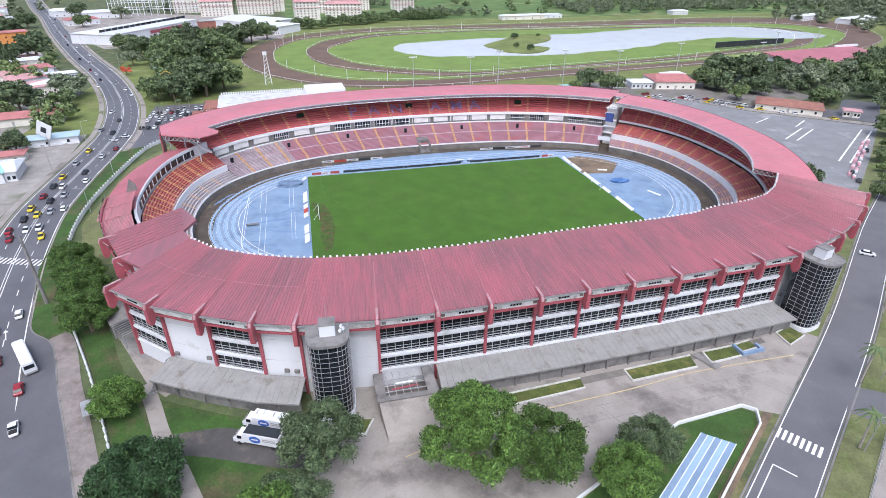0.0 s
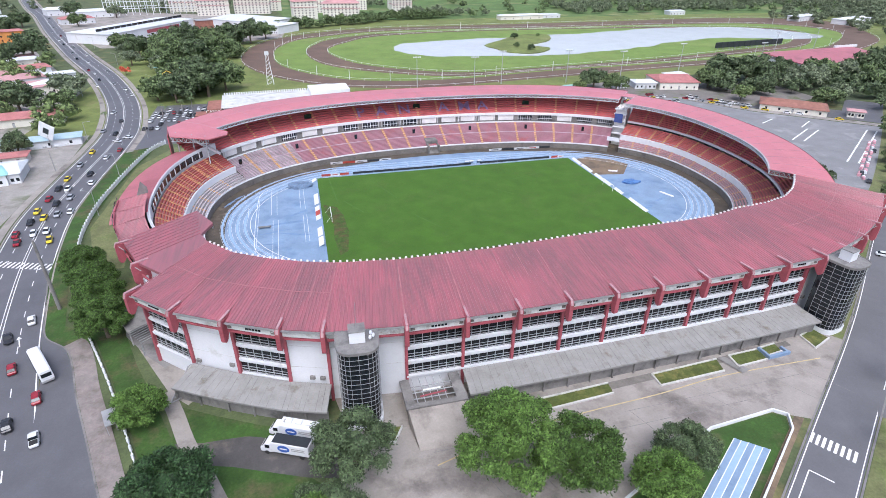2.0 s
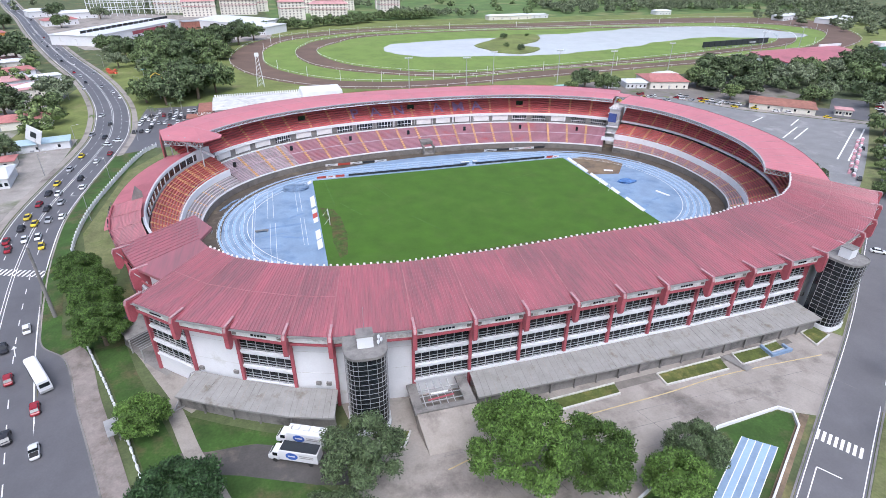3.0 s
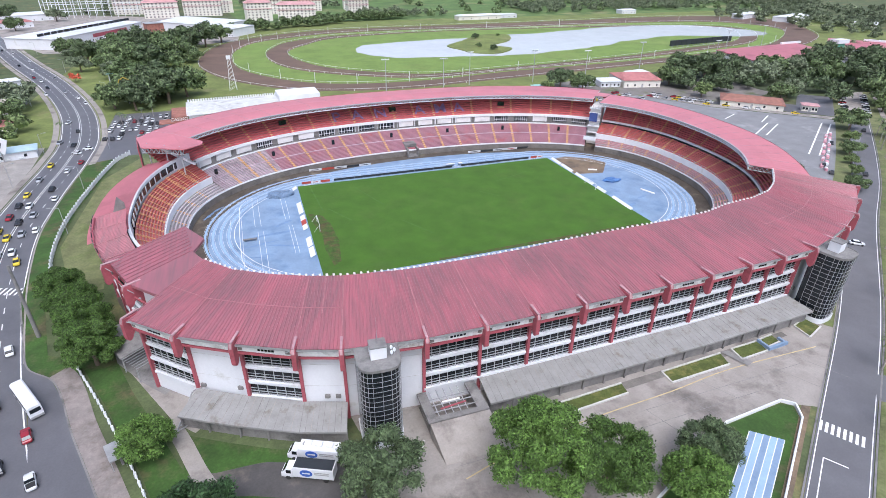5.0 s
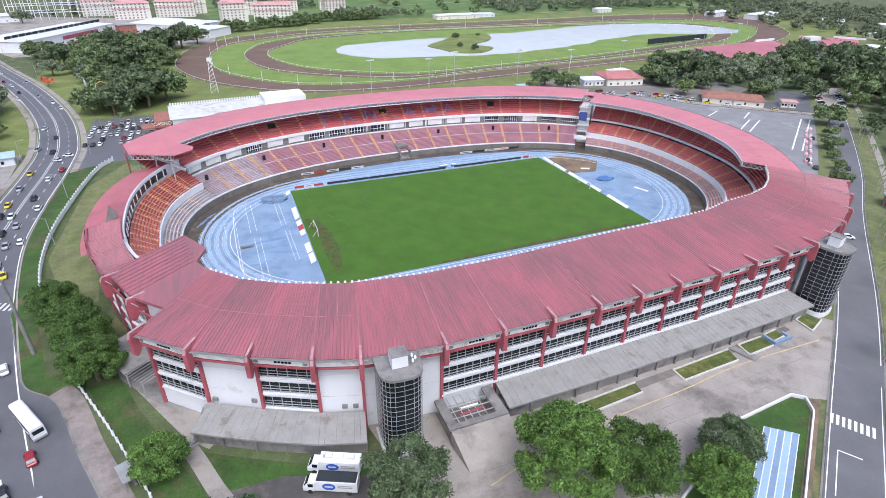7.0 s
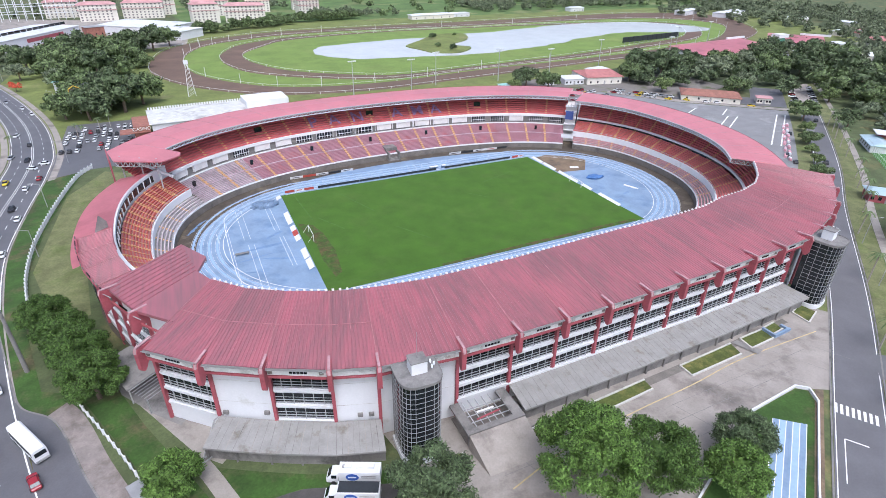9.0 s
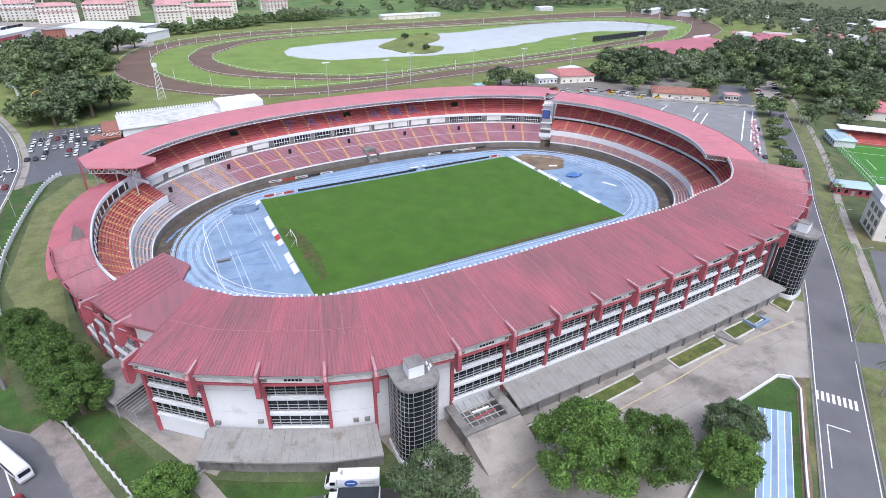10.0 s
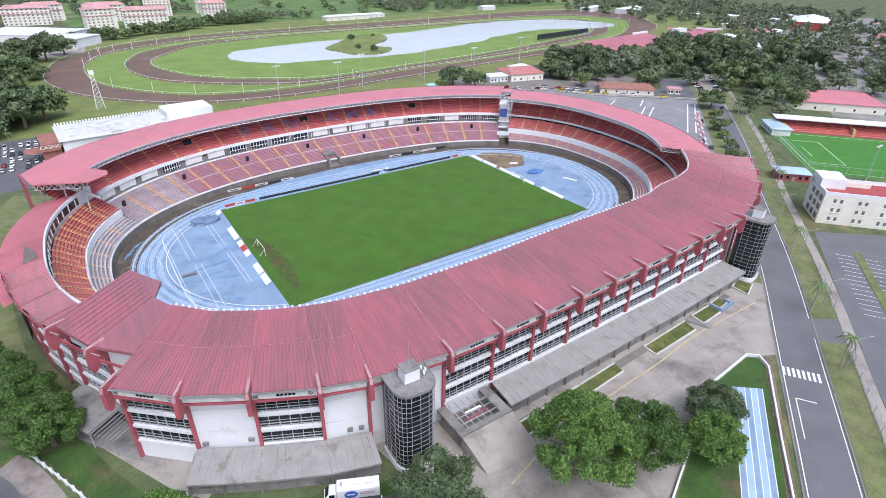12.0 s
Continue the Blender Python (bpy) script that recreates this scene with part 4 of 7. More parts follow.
def facade(p, q, glazed, parent, top=17.6, base=G, strips=((3.5, 6.2), (7.3, 10.0), (11.1, 13.8))):
    """One bay of wall between two columns: white bands and, if glazed, recessed windows with bars."""
    p, q = Vector(p), Vector(q)
    d = q - p
    length, deg = d.length, math.degrees(math.atan2(d.y, d.x))
    put = lambda data: turned(data, p.x, p.y, 0, deg)
    if not glazed:
        part("wall", put(box(0, 0, base, length, 0.4, top)), WHITE_PAINT, parent)
        for z in (7.0, 12.3):
            part("joint", put(box(0.4, -0.03, z, length - 0.4, -0.004, z + 0.08)), BAND, parent)
        part("red_beam", put(box(0.3, -2.05, 15.35, length - 0.3, -1.7, 15.75)), RED_PAINT, parent)
        return
    z = base
    for lo, hi in strips:
        part("wall_band", put(box(0, 0, z, length, 0.4, lo)), WHITE_PAINT, parent)
        part("ledge", put(box(0.3, -0.3, lo - 0.6, length - 0.3, 0.0, lo - 0.1)), WHITE_PAINT, parent, "projecting white spandrel ledge")
        n = max(2, round(length / 1.75))
        win = part("window", put(join(*[box(length * j / n - 0.05, 0.05, lo, length * j / n + 0.05, 0.2, hi) for j in range(n + 1)], box(0, 0.04, lo + 0.85, length, 0.2, lo + 0.95), box(0, -0.02, lo + 0.35, length, 0.1, lo + 0.45), box(0, 0.03, lo + 1.6, length, 0.12, lo + 1.67))), WIN_FRAME, parent, "barred window strip with grey frame")
        for j in range(n):
            part("pane", put(box(length * j / n + 0.05, 0.28, lo, length * (j + 1) / n - 0.05, 0.32, hi)), GLASS, win)
        z = hi
    part("wall_band", put(box(0, 0, z, length, 0.4, top)), WHITE_PAINT, parent)
    part("red_beam", put(box(0.3, -2.05, 15.35, length - 0.3, -1.7, 15.9)), RED_PAINT, parent)
    for u in np.arange(length * 0.40, length * 0.64, 0.66):
        part("vent_slot", put(box(u, -2.08, 16.55, u + 0.5, -1.9, 16.95)), GLASS, parent)
    for u in (0.7, length - 1.5):
        part("broken_panel", put(box(u, -2.09, 16.4, u + 0.8, -1.9, 17.0)), DARK_CONC, parent, "dark broken corner panel")


WALL = []
for o, i in BAYS:
    d = (Vector(i) - Vector(o)).normalized()
    WALL.append((Vector(o) + d * 2.4, -d))
for k in range(5, 14):
    a, b = WALL[k][0] + WALL[k][1] * 0.5, WALL[k + 1][0] + WALL[k + 1][1] * 0.5
    part("wall_foot", beam((*a, 3.5), (*b, 3.5), 0.25, 0.5), WHITE_PAINT, main, "white strip at the foot of the wall")
GLAZED = {0: 1, 2: 1, **{k: 1 for k in range(5, 14)}}
for k in range(len(BAYS) - 1):
    facade(WALL[k][0], WALL[k + 1][0], k in GLAZED, main)
    part("soffit_band", join(beam((*(WALL[k][0] + WALL[k][1] * 1.9), 16.9), (*(WALL[k + 1][0] + WALL[k + 1][1] * 1.9), 16.7), 0.2, 1.5)), BAND, main, "dirty white band under the eave")
for k, (w, d) in enumerate(WALL):
    bracket(w, d, top=18.75 if k < 15 else 18.2, parent=main)
for k, u, z in ((1, 0.12, 3.9), (1, 0.85, 4.6), (3, 0.55, 4.2), (3, 0.8, 4.2), (14, 0.3, 4.0)):
    w = WALL[k][0].lerp(WALL[k + 1][0], u)
    ac = part("air_conditioner", turned(join(box(-0.5, -0.45, 0, 0.5, 0, 0.75)), w.x, w.y - 0.05, z, math.degrees(math.atan2((WALL[k + 1][0] - WALL[k][0]).y, (WALL[k + 1][0] - WALL[k][0]).x))), CONCRETE, main, "grey wall-mounted air conditioner")

# sheets joining the main roof to the curved east roof
e = [(*oval(T_EAST, r[0], r[1], r[3], 1.0), r[2]) for r in east_roof(T_EAST)]
m0, m2, m3 = (89.2, -46.4, 20.25), (107.6, -61.6, 18.05), (101.4, -52.2, 18.05)
m1 = tuple((a + b) / 2 for a, b in zip(m0, m3))
part("roof_link", ([m0, m1, m3, *e], [(0, 1, 4, 3), (1, 2, 5, 4)]), ROOF_FAR, roof, "paler red roof sheets at the bend")
part("roof_end_bay", ([m0, m2, m3, m1], [(0, 1, 2, 3)]), ROOF_MID, roof, "triangular red roof sheets at the end")
part("end_fascia", beam((m2[0], m2[1], 17.7), (m3[0], m3[1], 17.7), 0.15, 0.8), WHITE_PAINT, roof)
for j in range(5):
    q0, q1, q2 = (Vector(e[0]).lerp(Vector(m0), (j + w) / 5) for w in (0, 0.5, 1))
    part("truss_bay", join(beam(q0 - Vector((0, 0, 0.2)), q1 - Vector((0, 0, 1.5)), 0.15), beam(q1 - Vector((0, 0, 1.5)), q2 - Vector((0, 0, 0.2)), 0.15), beam(q0 - Vector((0, 0, 1.5)), q2 - Vector((0, 0, 1.5)), 0.2)), WIN_FRAME, roof)
part("end_wall", prism([(106.2, -60.4), (100.2, -52.0), (99.8, -52.4), (105.8, -60.8)], G, 17.4), WHITE_PAINT, main)

# tiers inside, hidden under the roof
v, f = [], []
for o, i in BAYS:
    o, i = Vector(o), Vector(i)
    d = (i - o).normalized()
    for w, z in ((2.9, 16.0), (12, 10.5), (21, 5.5), (30, 1.5), (30, 0)):
        p = o + d * w
        v.append((p.x, p.y, z))
part("seating", (v, [(5 * k + j, 5 * k + 5 + j, 5 * k + 6 + j, 5 * k + 1 + j) for k in range(len(BAYS) - 1) for j in range(4)]), SEAT_RED, main)

# canopy round the ground floor
def canopy(first, last, u0=0.0, u1=1.0, depth=7.6):
    c = thing("canopy", "stained grey concrete canopy over the ground-floor entrances", "canopy", group="entrance canopies")
    a, b = [], []
    for k in range(first, last + 1):
        for u in ((u0, 0.5) if k == first else (0.0, 0.5)) if k < last else ((u1 - 1.0,) if u1 < 1 else (0.0,)):
            w = WALL[k][0].lerp(WALL[min(k + 1, len(WALL) - 1)][0], u) if u >= 0 else WALL[k - 1][0].lerp(WALL[k][0], 1 + u)
            a.append(w + WALL[k][1] * 0.45)
            b.append(w + WALL[k][1] * depth)
    n = len(a)
    v = [(*p, 3.35) for p in a] + [(*p, 2.7) for p in b] + [(*p, 2.9) for p in a] + [(*p, 2.25) for p in b]
    f = []
    for k in range(n - 1):
        f += [(k, n + k, n + k + 1, k + 1), (2 * n + k + 1, 3 * n + k + 1, 3 * n + k, 2 * n + k), (n + k, 3 * n + k, 3 * n + k + 1, n + k + 1)]
    f += [(0, 2 * n, 3 * n, n), (n - 1, 2 * n - 1, 4 * n - 1, 3 * n - 1)]
    slab = part("slab", (v, f), CANOPY, c)
    for k in range(n - 1):
        for u in (0.0, 0.25, 0.5, 0.75):
            p, q = a[k].lerp(a[k + 1], u), b[k].lerp(b[k + 1], u)
            part("joint", beam((*p, 3.36), (*q, 2.71), 0.08, 0.02), PLAZA if (k * 4 + int(u * 4)) % 3 == 0 else CONCRETE, slab)
        q = b[k].lerp(a[k], 0.12)
        part("post", beam((*q, G), (*q, 2.4), 0.35), CONCRETE, c)
        q0, q1 = b[k].lerp(a[k], 0.17), b[k + 1].lerp(a[k + 1], 0.17)
        part("back_wall", beam((*q0, 0.4), (*q1, 0.4), 0.2, 3.2), CONCRETE, c)
    return c


canopy(1, 4)
canopy(6, 14, 0.0)
porch = thing("porch", "concrete entrance porch with a broken skylight grid", "porch")
part("frame", join(box(-43.5, -97.6, 2.3, -31, -96.4, 2.8), box(-43.5, -96.4, 2.3, -41.6, -89.4, 2.8), box(-33.2, -96.4, 2.3, -31, -89.4, 2.8)), CONCRETE, porch)
for x in np.arange(-41, -33.5, 1.5):
    part("bar", beam((x, -96.5, 2.7), (x, -89.5, 2.7), 0.15), WIN_FRAME, porch)
for y in (-95.2, -93.5, -91.8):
    part("bar", beam((-41.8, y, 2.72), (-33.2, y, 2.72), 0.15), WIN_FRAME, porch)
part("floor", box(-43, -97.4, G, -31, -89.4, G + 0.3), DARK_CONC, porch)
part("ramp", ([(-43.2, -97.65, 2.5), (-31, -97.65, 2.5), (-30.2, -104.6, G + 0.1), (-42.4, -104.6, G + 0.1), (-43.2, -97.6, G), (-31, -97.6, G), (-30.2, -104.6, G), (-42.4, -104.6, G)], [(0, 3, 2, 1), (3, 7, 6, 2), (0, 4, 7, 3), (1, 2, 6, 5), (0, 1, 5, 4)]), PLAZA, porch, "pale worn concrete ramp")
part("broken_panel", turned(box(-2.8, -0.2, 0, 2.8, 0.2, 0.06), -37.5, -94.6, 2.85, 8, 3), RED_PAINT, porch)
part("broken_panel", turned(box(-1.8, -0.22, 0, 1.8, 0.22, 0.06), -37.5, -93.2, 2.85, -4, -4), LINE, porch)
for x in (-43, -31.5):
    part("post", box(x, -97.3, G, x + 0.5, -96.8, 2.4), CONCRETE, porch)

# west corner: projecting roof box, its bays and the lower side roof
corner = thing("corner_block", "stepped red roofs and white walls at the stand corner", "building")
BOX = [(-96.5, -55), (-102.5, -42.5), (-87, -30), (-82, -39), (-84.2, -45), (-81.0, -51.5), (-89.6, -62.4)]
part("roof", under([(x, y, 18.6 + 0.03 * (x + 102)) for x, y in BOX], 0.7), ROOF_RED, corner, "dark red flat roof panel")
for k in range(9):
    u = (k + 0.5) / 9
    p, q = Vector(BOX[0]).lerp(Vector(BOX[1]), u), Vector(BOX[4]).lerp(Vector(BOX[2]), u)
    part("rib", beam((*p, 18.66 + 0.03 * (p.x + 102)), (*q, 18.66 + 0.03 * (q.x + 102)), 0.2, 0.14), ROOF_RED, corner)
part("roof_truss", join(*[beam((-87 + 5 * j / 6, -30 - 9 * j / 6, 18.3), (-87 + 5 * (j + 0.5) / 6, -30 - 9 * (j + 0.5) / 6, 17.2), 0.14) for j in range(6)], *[beam((-87 + 5 * (j + 0.5) / 6, -30 - 9 * (j + 0.5) / 6, 17.2), (-87 + 5 * (j + 1) / 6, -30 - 9 * (j + 1) / 6, 18.3), 0.14) for j in range(6)]), WIN_FRAME, corner)
OUT2 = [(-111.6, -9.5), (-110.6, -18), (-108.6, -27), (-105.2, -36), (-101.5, -43.2)]
IN2 = [(-103.5, -9.5), (-102.5, -18), (-101, -26), (-98, -35), (-95, -40)]
for o0, o1, i0, i1 in zip(OUT2, OUT2[1:], IN2, IN2[1:]):
    part("roof_panel", roof_bay(o0, o1, i0, i1, 15.4, 17.0, 12), ROOF_RED, corner)
    part("roof_seam", beam((*o0, 15.55), (*i0, 17.15), 0.2, 0.1), WHITE_SEAM, corner)
    part("eave", beam((*o0, 15.1), (*o1, 15.1), 0.15, 0.6), WIN_FRAME, corner)
WALL2 = [Vector((-88.2, -62.8)), Vector((-94.6, -54.2)), Vector((-100.4, -43.2)), Vector((-103.4, -36)), Vector((-106.8, -27)), Vector((-108.8, -18)), Vector((-109.8, -9.5))]
OUTW = [Vector((-0.72, -0.69)), Vector((-0.84, -0.54)), Vector((-0.87, -0.49)), Vector((-0.92, -0.4)), Vector((-0.95, -0.3)), Vector((-0.98, -0.2)), Vector((-0.99, -0.1))]
for k in range(6):
    facade(WALL2[k + 1], WALL2[k], k > 0, corner, 17.4 if k < 2 else 14.8, strips=((2.6, 4.6), (6.0, 8.2), (9.6, 11.8)))
for k in (1, 2):
    bracket(WALL2[k], OUTW[k], top=18.9, parent=corner)
for k in (3, 4, 5, 6):
    part("column", turned(box(-0.4, -0.4, G, 0.6, 0.4, 15), *WALL2[k], 0, math.degrees(math.atan2(OUTW[k].y, OUTW[k].x))), RED_PAINT, corner)
part("wing_wall", prism([(-88.2, -62.8), (-87.8, -63.4), (-92.4, -66.4), (-92.8, -65.8)], G, 17.2), WHITE_PAINT, corner, "white end wall of the main roof")
sheet("side_terrace", [(-88.5, -64), (-95, -56), (-101, -45), (-107, -43), (-103.5, -55), (-97, -64), (-92.5, -69)], G + 0.12, CONCRETE, "grey concrete side terrace", "pavement")
can2 = thing("side_canopy", "grey concrete canopy with an open steel frame", "canopy")
part("slab", ([(-95.2, -55, 3.4), (-101, -44, 3.4), (-107.4, -47.6, 2.8), (-101.4, -59, 2.8), (-95.2, -55, 3.0), (-101, -44, 3.0), (-107.4, -47.6, 2.4), (-101.4, -59, 2.4)], [(0, 3, 2, 1), (4, 5, 6, 7), (0, 4, 7, 3), (2, 6, 5, 1), (3, 7, 6, 2)]), CONCRETE, can2)
for k in range(7):
    u = k / 6
    part("bar", beam((-95 + 3.5 * u, -55.3 - 4.2 * u, 3.3), (-101.2 + 3.5 * u, -59.2 - 4.2 * u, 2.7), 0.15), STEEL, can2)
for x, y in ((-107, -47.6), (-101.2, -58.6), (-97.8, -63.2)):
    part("post", beam((x, y, G), (x, y, 2.7), 0.25), STEEL, can2)
stair = thing("fire_stair", "rusty steel stair frame beside the canopy", "stairs")
s0, s1 = WALL[1][0] + WALL[1][1] * 0.7, WALL[1][0] + WALL[1][1] * 7.4
for off in (-0.9, 0.9):
    part("stringer", beam((s0.x + off, s0.y + off * 0.5, 3.3), (s1.x + off, s1.y + off * 0.5, G + 0.3), 0.18, 0.3), STEEL, stair)
for k in range(9):
    p = s0.lerp(s1, k / 8)
    part("tread", turned(box(-0.9, -0.15, 0, 0.9, 0.15, 0.08), p.x, p.y, 3.3 - (3.3 - G - 0.3) * k / 8, 28), STEEL, stair)


def stair_tower(x, y, deg):
    """Glazed stair tower: a drum of dark panes in a white grid, concrete top with a white box."""
    tw = thing("stair_tower", "dark glass stair tower in a white grid with concrete top", "tower", (x, y, G), group="stair towers")
    tw.rotation_euler = (0, 0, radians(deg))
    plan = []
    for k in range(13):
        t = math.pi + math.pi * k / 12
        plan.append(Vector((3.85 * math.copysign(abs(math.cos(t)) ** 0.62, math.cos(t)), 4.3 * math.copysign(abs(math.sin(t)) ** 0.62, math.sin(t)))))
    plan = [Vector((-3.85, 1.7))] + plan + [Vector((3.85, 1.7))]
    closed = [(p.x, p.y) for p in plan] + [(3.85, 3.0), (-3.85, 3.0)]
    part("core", prism([(0.97 * a, 0.97 * b if b < 0 else b) for a, b in closed], 0, 18.6), GLASS, tw)
    part("plinth", prism([(1.06 * a, 1.06 * b if b < 0 else b) for a, b in closed], 0, 1.3), WHITE_PAINT, tw)
    part("top_slab", prism([(1.05 * a, 1.05 * b if b < 0 else b) for a, b in closed], 18.5, 18.95), CONCRETE, tw, "stained concrete top slab")
    part("rim", join(*[beam((*(a * 1.04), 19.0), (*(b * 1.04), 19.0), 0.14, 0.2) for a, b in zip(plan, plan[1:])]), CONCRETE, tw)
    rows = 15
    grid = part("grid", join(*[beam((*(a * 1.012), z), (*(b * 1.012), z), 0.06, 0.08) for a, b in zip(plan, plan[1:]) for z in [1.3 + 17.2 * r / rows for r in range(rows + 1)]], *[beam((*(a * 1.012), 1.3), (*(a * 1.012), 18.5), 0.07) for a in plan]), GRID_PAINT, tw, "white steel glazing grid")
    hut = part("roof_hut", box(-1.4, -1.4, 18.95, 1.5, 1.2, 21.4), WHITE_PAINT, tw, "white rooftop box")
    part("hut_lid", box(-1.5, -1.5, 21.4, 1.6, 1.3, 21.55), CONCRETE, hut)
    part("antenna", tube((0, 0, 21.5), (0.1, 0, 27), 0.05, 0.03, 6), STEEL, tw)
    for a, b in ((2.4, -1.2), (3.0, -0.6), (2.6, 0.2)):
        d = part("dish", turned(tube((0, 0, 0), (0.12, 0, 0.05), 0.42, 0.15, 12), a, b, 19.9, -40), WHITE_PAINT, tw, "white satellite dish")
        part("mast", tube((a, b, 18.9), (a, b, 19.9), 0.05, 0.05, 6), STEEL, d)
    return tw


stair_tower(-51.6, -92.6, -3)
stair_tower(63.8, -89.6, 14)

# ---- site round the stadium ----
def slab(name, pts, lift, material, label, category="pavement", depth=0.0):
    return sheet(name, pts, G + lift, material, label, category, depth=depth)


plaza = slab("plaza", [(-57, -86), (60, -84), (75, -89.3), (36, -115.6), (31.5, -113.2), (30, -111.8), (14, -112.8), (-14, -124.5), (-34, -133), (-60, -122), (-58, -108), (-50, -101), (-55, -96)], 0.05, PLAZA, "stained pale concrete forecourt")
rnd = random.Random(5)
for y, x0, x1 in ((-105.5, -40, 44), (-109.3, -35, 36), (-114.5, -28, 8)):
    part("slab_joint", ribbon([Vector((x0, y)), Vector((x1, y + 1.5))], 0.09, G + 0.056), CONCRETE, plaza)
for x in range(-36, 48, 9):
    part("slab_joint", ribbon([Vector((x, -101.5)), Vector((x + 6, -112 if x > 8 else -118))], 0.09, G + 0.056), CONCRETE, plaza)
part("yellow_line", ribbon(smooth_line([(-40, -108.5), (-24, -104.6), (-7, -103), (10, -102), (27, -100.4), (53, -100.6)], 6), 0.28, G + 0.06), YELLOW_LINE, plaza)
part("pale_strip", ribbon([Vector((-24, -105)), Vector((-7, -103.2)), Vector((10, -102.2))], 1.6, G + 0.058, -1.2), PLAZA, plaza)
slab("wet_gutter", [(-30, -97.6), (22, -95.4), (50, -93.5), (50, -95.2), (22, -97.2), (-30, -100.2)], 0.056, DARK_CONC, "dark concrete strip under the canopy edge")


KERB_PAINT = mat("kerb_paint", (0.52, 0.51, 0.48), 0.8, 0.15, 2, 0.1, stain=(0.3, 0.29, 0.27), amount=0.35, spread=2)


def planter(pts, label="low planter of grass with white kerbs"):
    pl = thing("planter", label, "planter", group="forecourt planters", kind="")
    part("grass", prism(pts, G, G + 0.2), mat("planter_grass", (0.075, 0.095, 0.02), 0.95, 0.3, 2, 0.5, stain=(0.14, 0.12, 0.04), amount=0.3, spread=4), pl)
    n = len(pts)
    for k in range(n):
        if k == 1:
            continue
        part("kerb", beam((*pts[k], G + 0.2), (*pts[(k + 1) % n], G + 0.2), 0.35, 0.5), KERB_PAINT, pl)


planter([(-30.5, -101.8), (0.5, -99.6), (0.8, -96.6), (-30.5, -98.4)])
planter([(11.6, -100), (28.2, -99.2), (29, -95.4), (11.6, -96.4)])
planter([(32.2, -98.8), (40.5, -98.2), (41, -94.6), (32.6, -95.0)])
planter([(41.4, -97.2), (46, -96.6), (46.3, -93.8), (41.6, -94.4)])
planter([(54.6, -97.6), (61, -95.2), (60, -91.2), (54.8, -92.8)])
planter([(-46.6, -101.6), (-44.6, -98.0), (-49.5, -97.2), (-51.5, -100.2)])
slab("ramp", [(29.4, -95.2), (31.4, -95.2), (34, -100.4), (31.6, -101)], 0.3, CONCRETE, "concrete ramp between planters")
bs = thing("blue_stall", "pale blue low barrier round a planter", "barrier", (44, -96.2, G))
for q in (box(-3.2, -1.9, 0, 3.0, -1.3, 0.9), box(-3.2, -1.4, 0, -2.6, 1.8, 0.9), box(2.4, -1.4, 0, 3.0, 0.6, 0.7)):
    part("panel", turned(q, 0, 0, 0, 4), TRACK, bs)

# low white wall and lawn by the side street
wl = thing("white_wall", "low white painted boundary wall", "wall")
for a, b in zip(((-34, -133), (-14, -124.5), (14, -113), (29.5, -111.8), (31.6, -113.6), (29.6, -117), (10, -130.4)), ((-14, -124.5), (14, -113), (29.5, -111.8), (31.6, -113.6), (29.6, -117), (10, -130.4), (-12, -146))):
    part("wall_section", beam((*a, G + 0.35), (*b, G + 0.35), 0.35, 0.8), WHITE_PAINT, wl)
slab("east_lawn", [(-32, -133.5), (-14, -125), (14, -113.4), (29.3, -112.2), (31, -113.8), (29, -117), (-12, -146), (-40, -165)], 0.06, LAWN, "bright mown lawn behind the white wall", "lawn")
st = slab("practice_track", [(17, -116), (21.8, -120), (-20, -148.4), (-25, -144.5)], 0.09, TRACK_PALE, "pale blue practice running strip with white lines", "running track")
for k in range(6):
    a, b = Vector((17, -116)).lerp(Vector((21.8, -120)), k / 5), Vector((-25, -144.5)).lerp(Vector((-20, -148.4)), k / 5)
    part("lane_line", ribbon([a, b], 0.14, G + 0.105), LINE, st)
    if k in (0, 2, 4):
        c, d = Vector((17, -116)).lerp(Vector((21.8, -120)), (k + 0.5) / 5), Vector((-25, -144.5)).lerp(Vector((-20, -148.4)), (k + 0.5) / 5)
        part("lane_tint", ribbon([c, d], 1.0, G + 0.098), TRACK, st)
slab("kerb_strip", [(33, -114), (34.4, -115), (-6, -142.6), (-7.5, -141.6)], 0.08, SOIL, "bare earth kerb strip", "ground")

# crossing and stop lines on the side street
cz = thing("zebra_crossing", "white zebra crossing stripes on the side street", "crossing", kind="structure")
u, v2 = Vector((-0.827, -0.562)), Vector((0.562, -0.827))
for k in range(8):
    c = Vector((31.8, -119.2)) + v2 * (1.02 * k + 0.2)
    part("stripe", ribbon([c - u * 1.6, c + u * 1.6], 0.55, G + 0.062), LINE, cz)
c0 = Vector((24.5, -124.5))
part("stop_line", ribbon([c0 + v2 * 1.2, c0 + v2 * 5.2], 0.3, G + 0.062), LINE, cz)
part("lane_line", ribbon([c0 + v2 * 1.2, c0 + v2 * 1.2 + u * 12], 0.2, G + 0.062), LINE, cz)

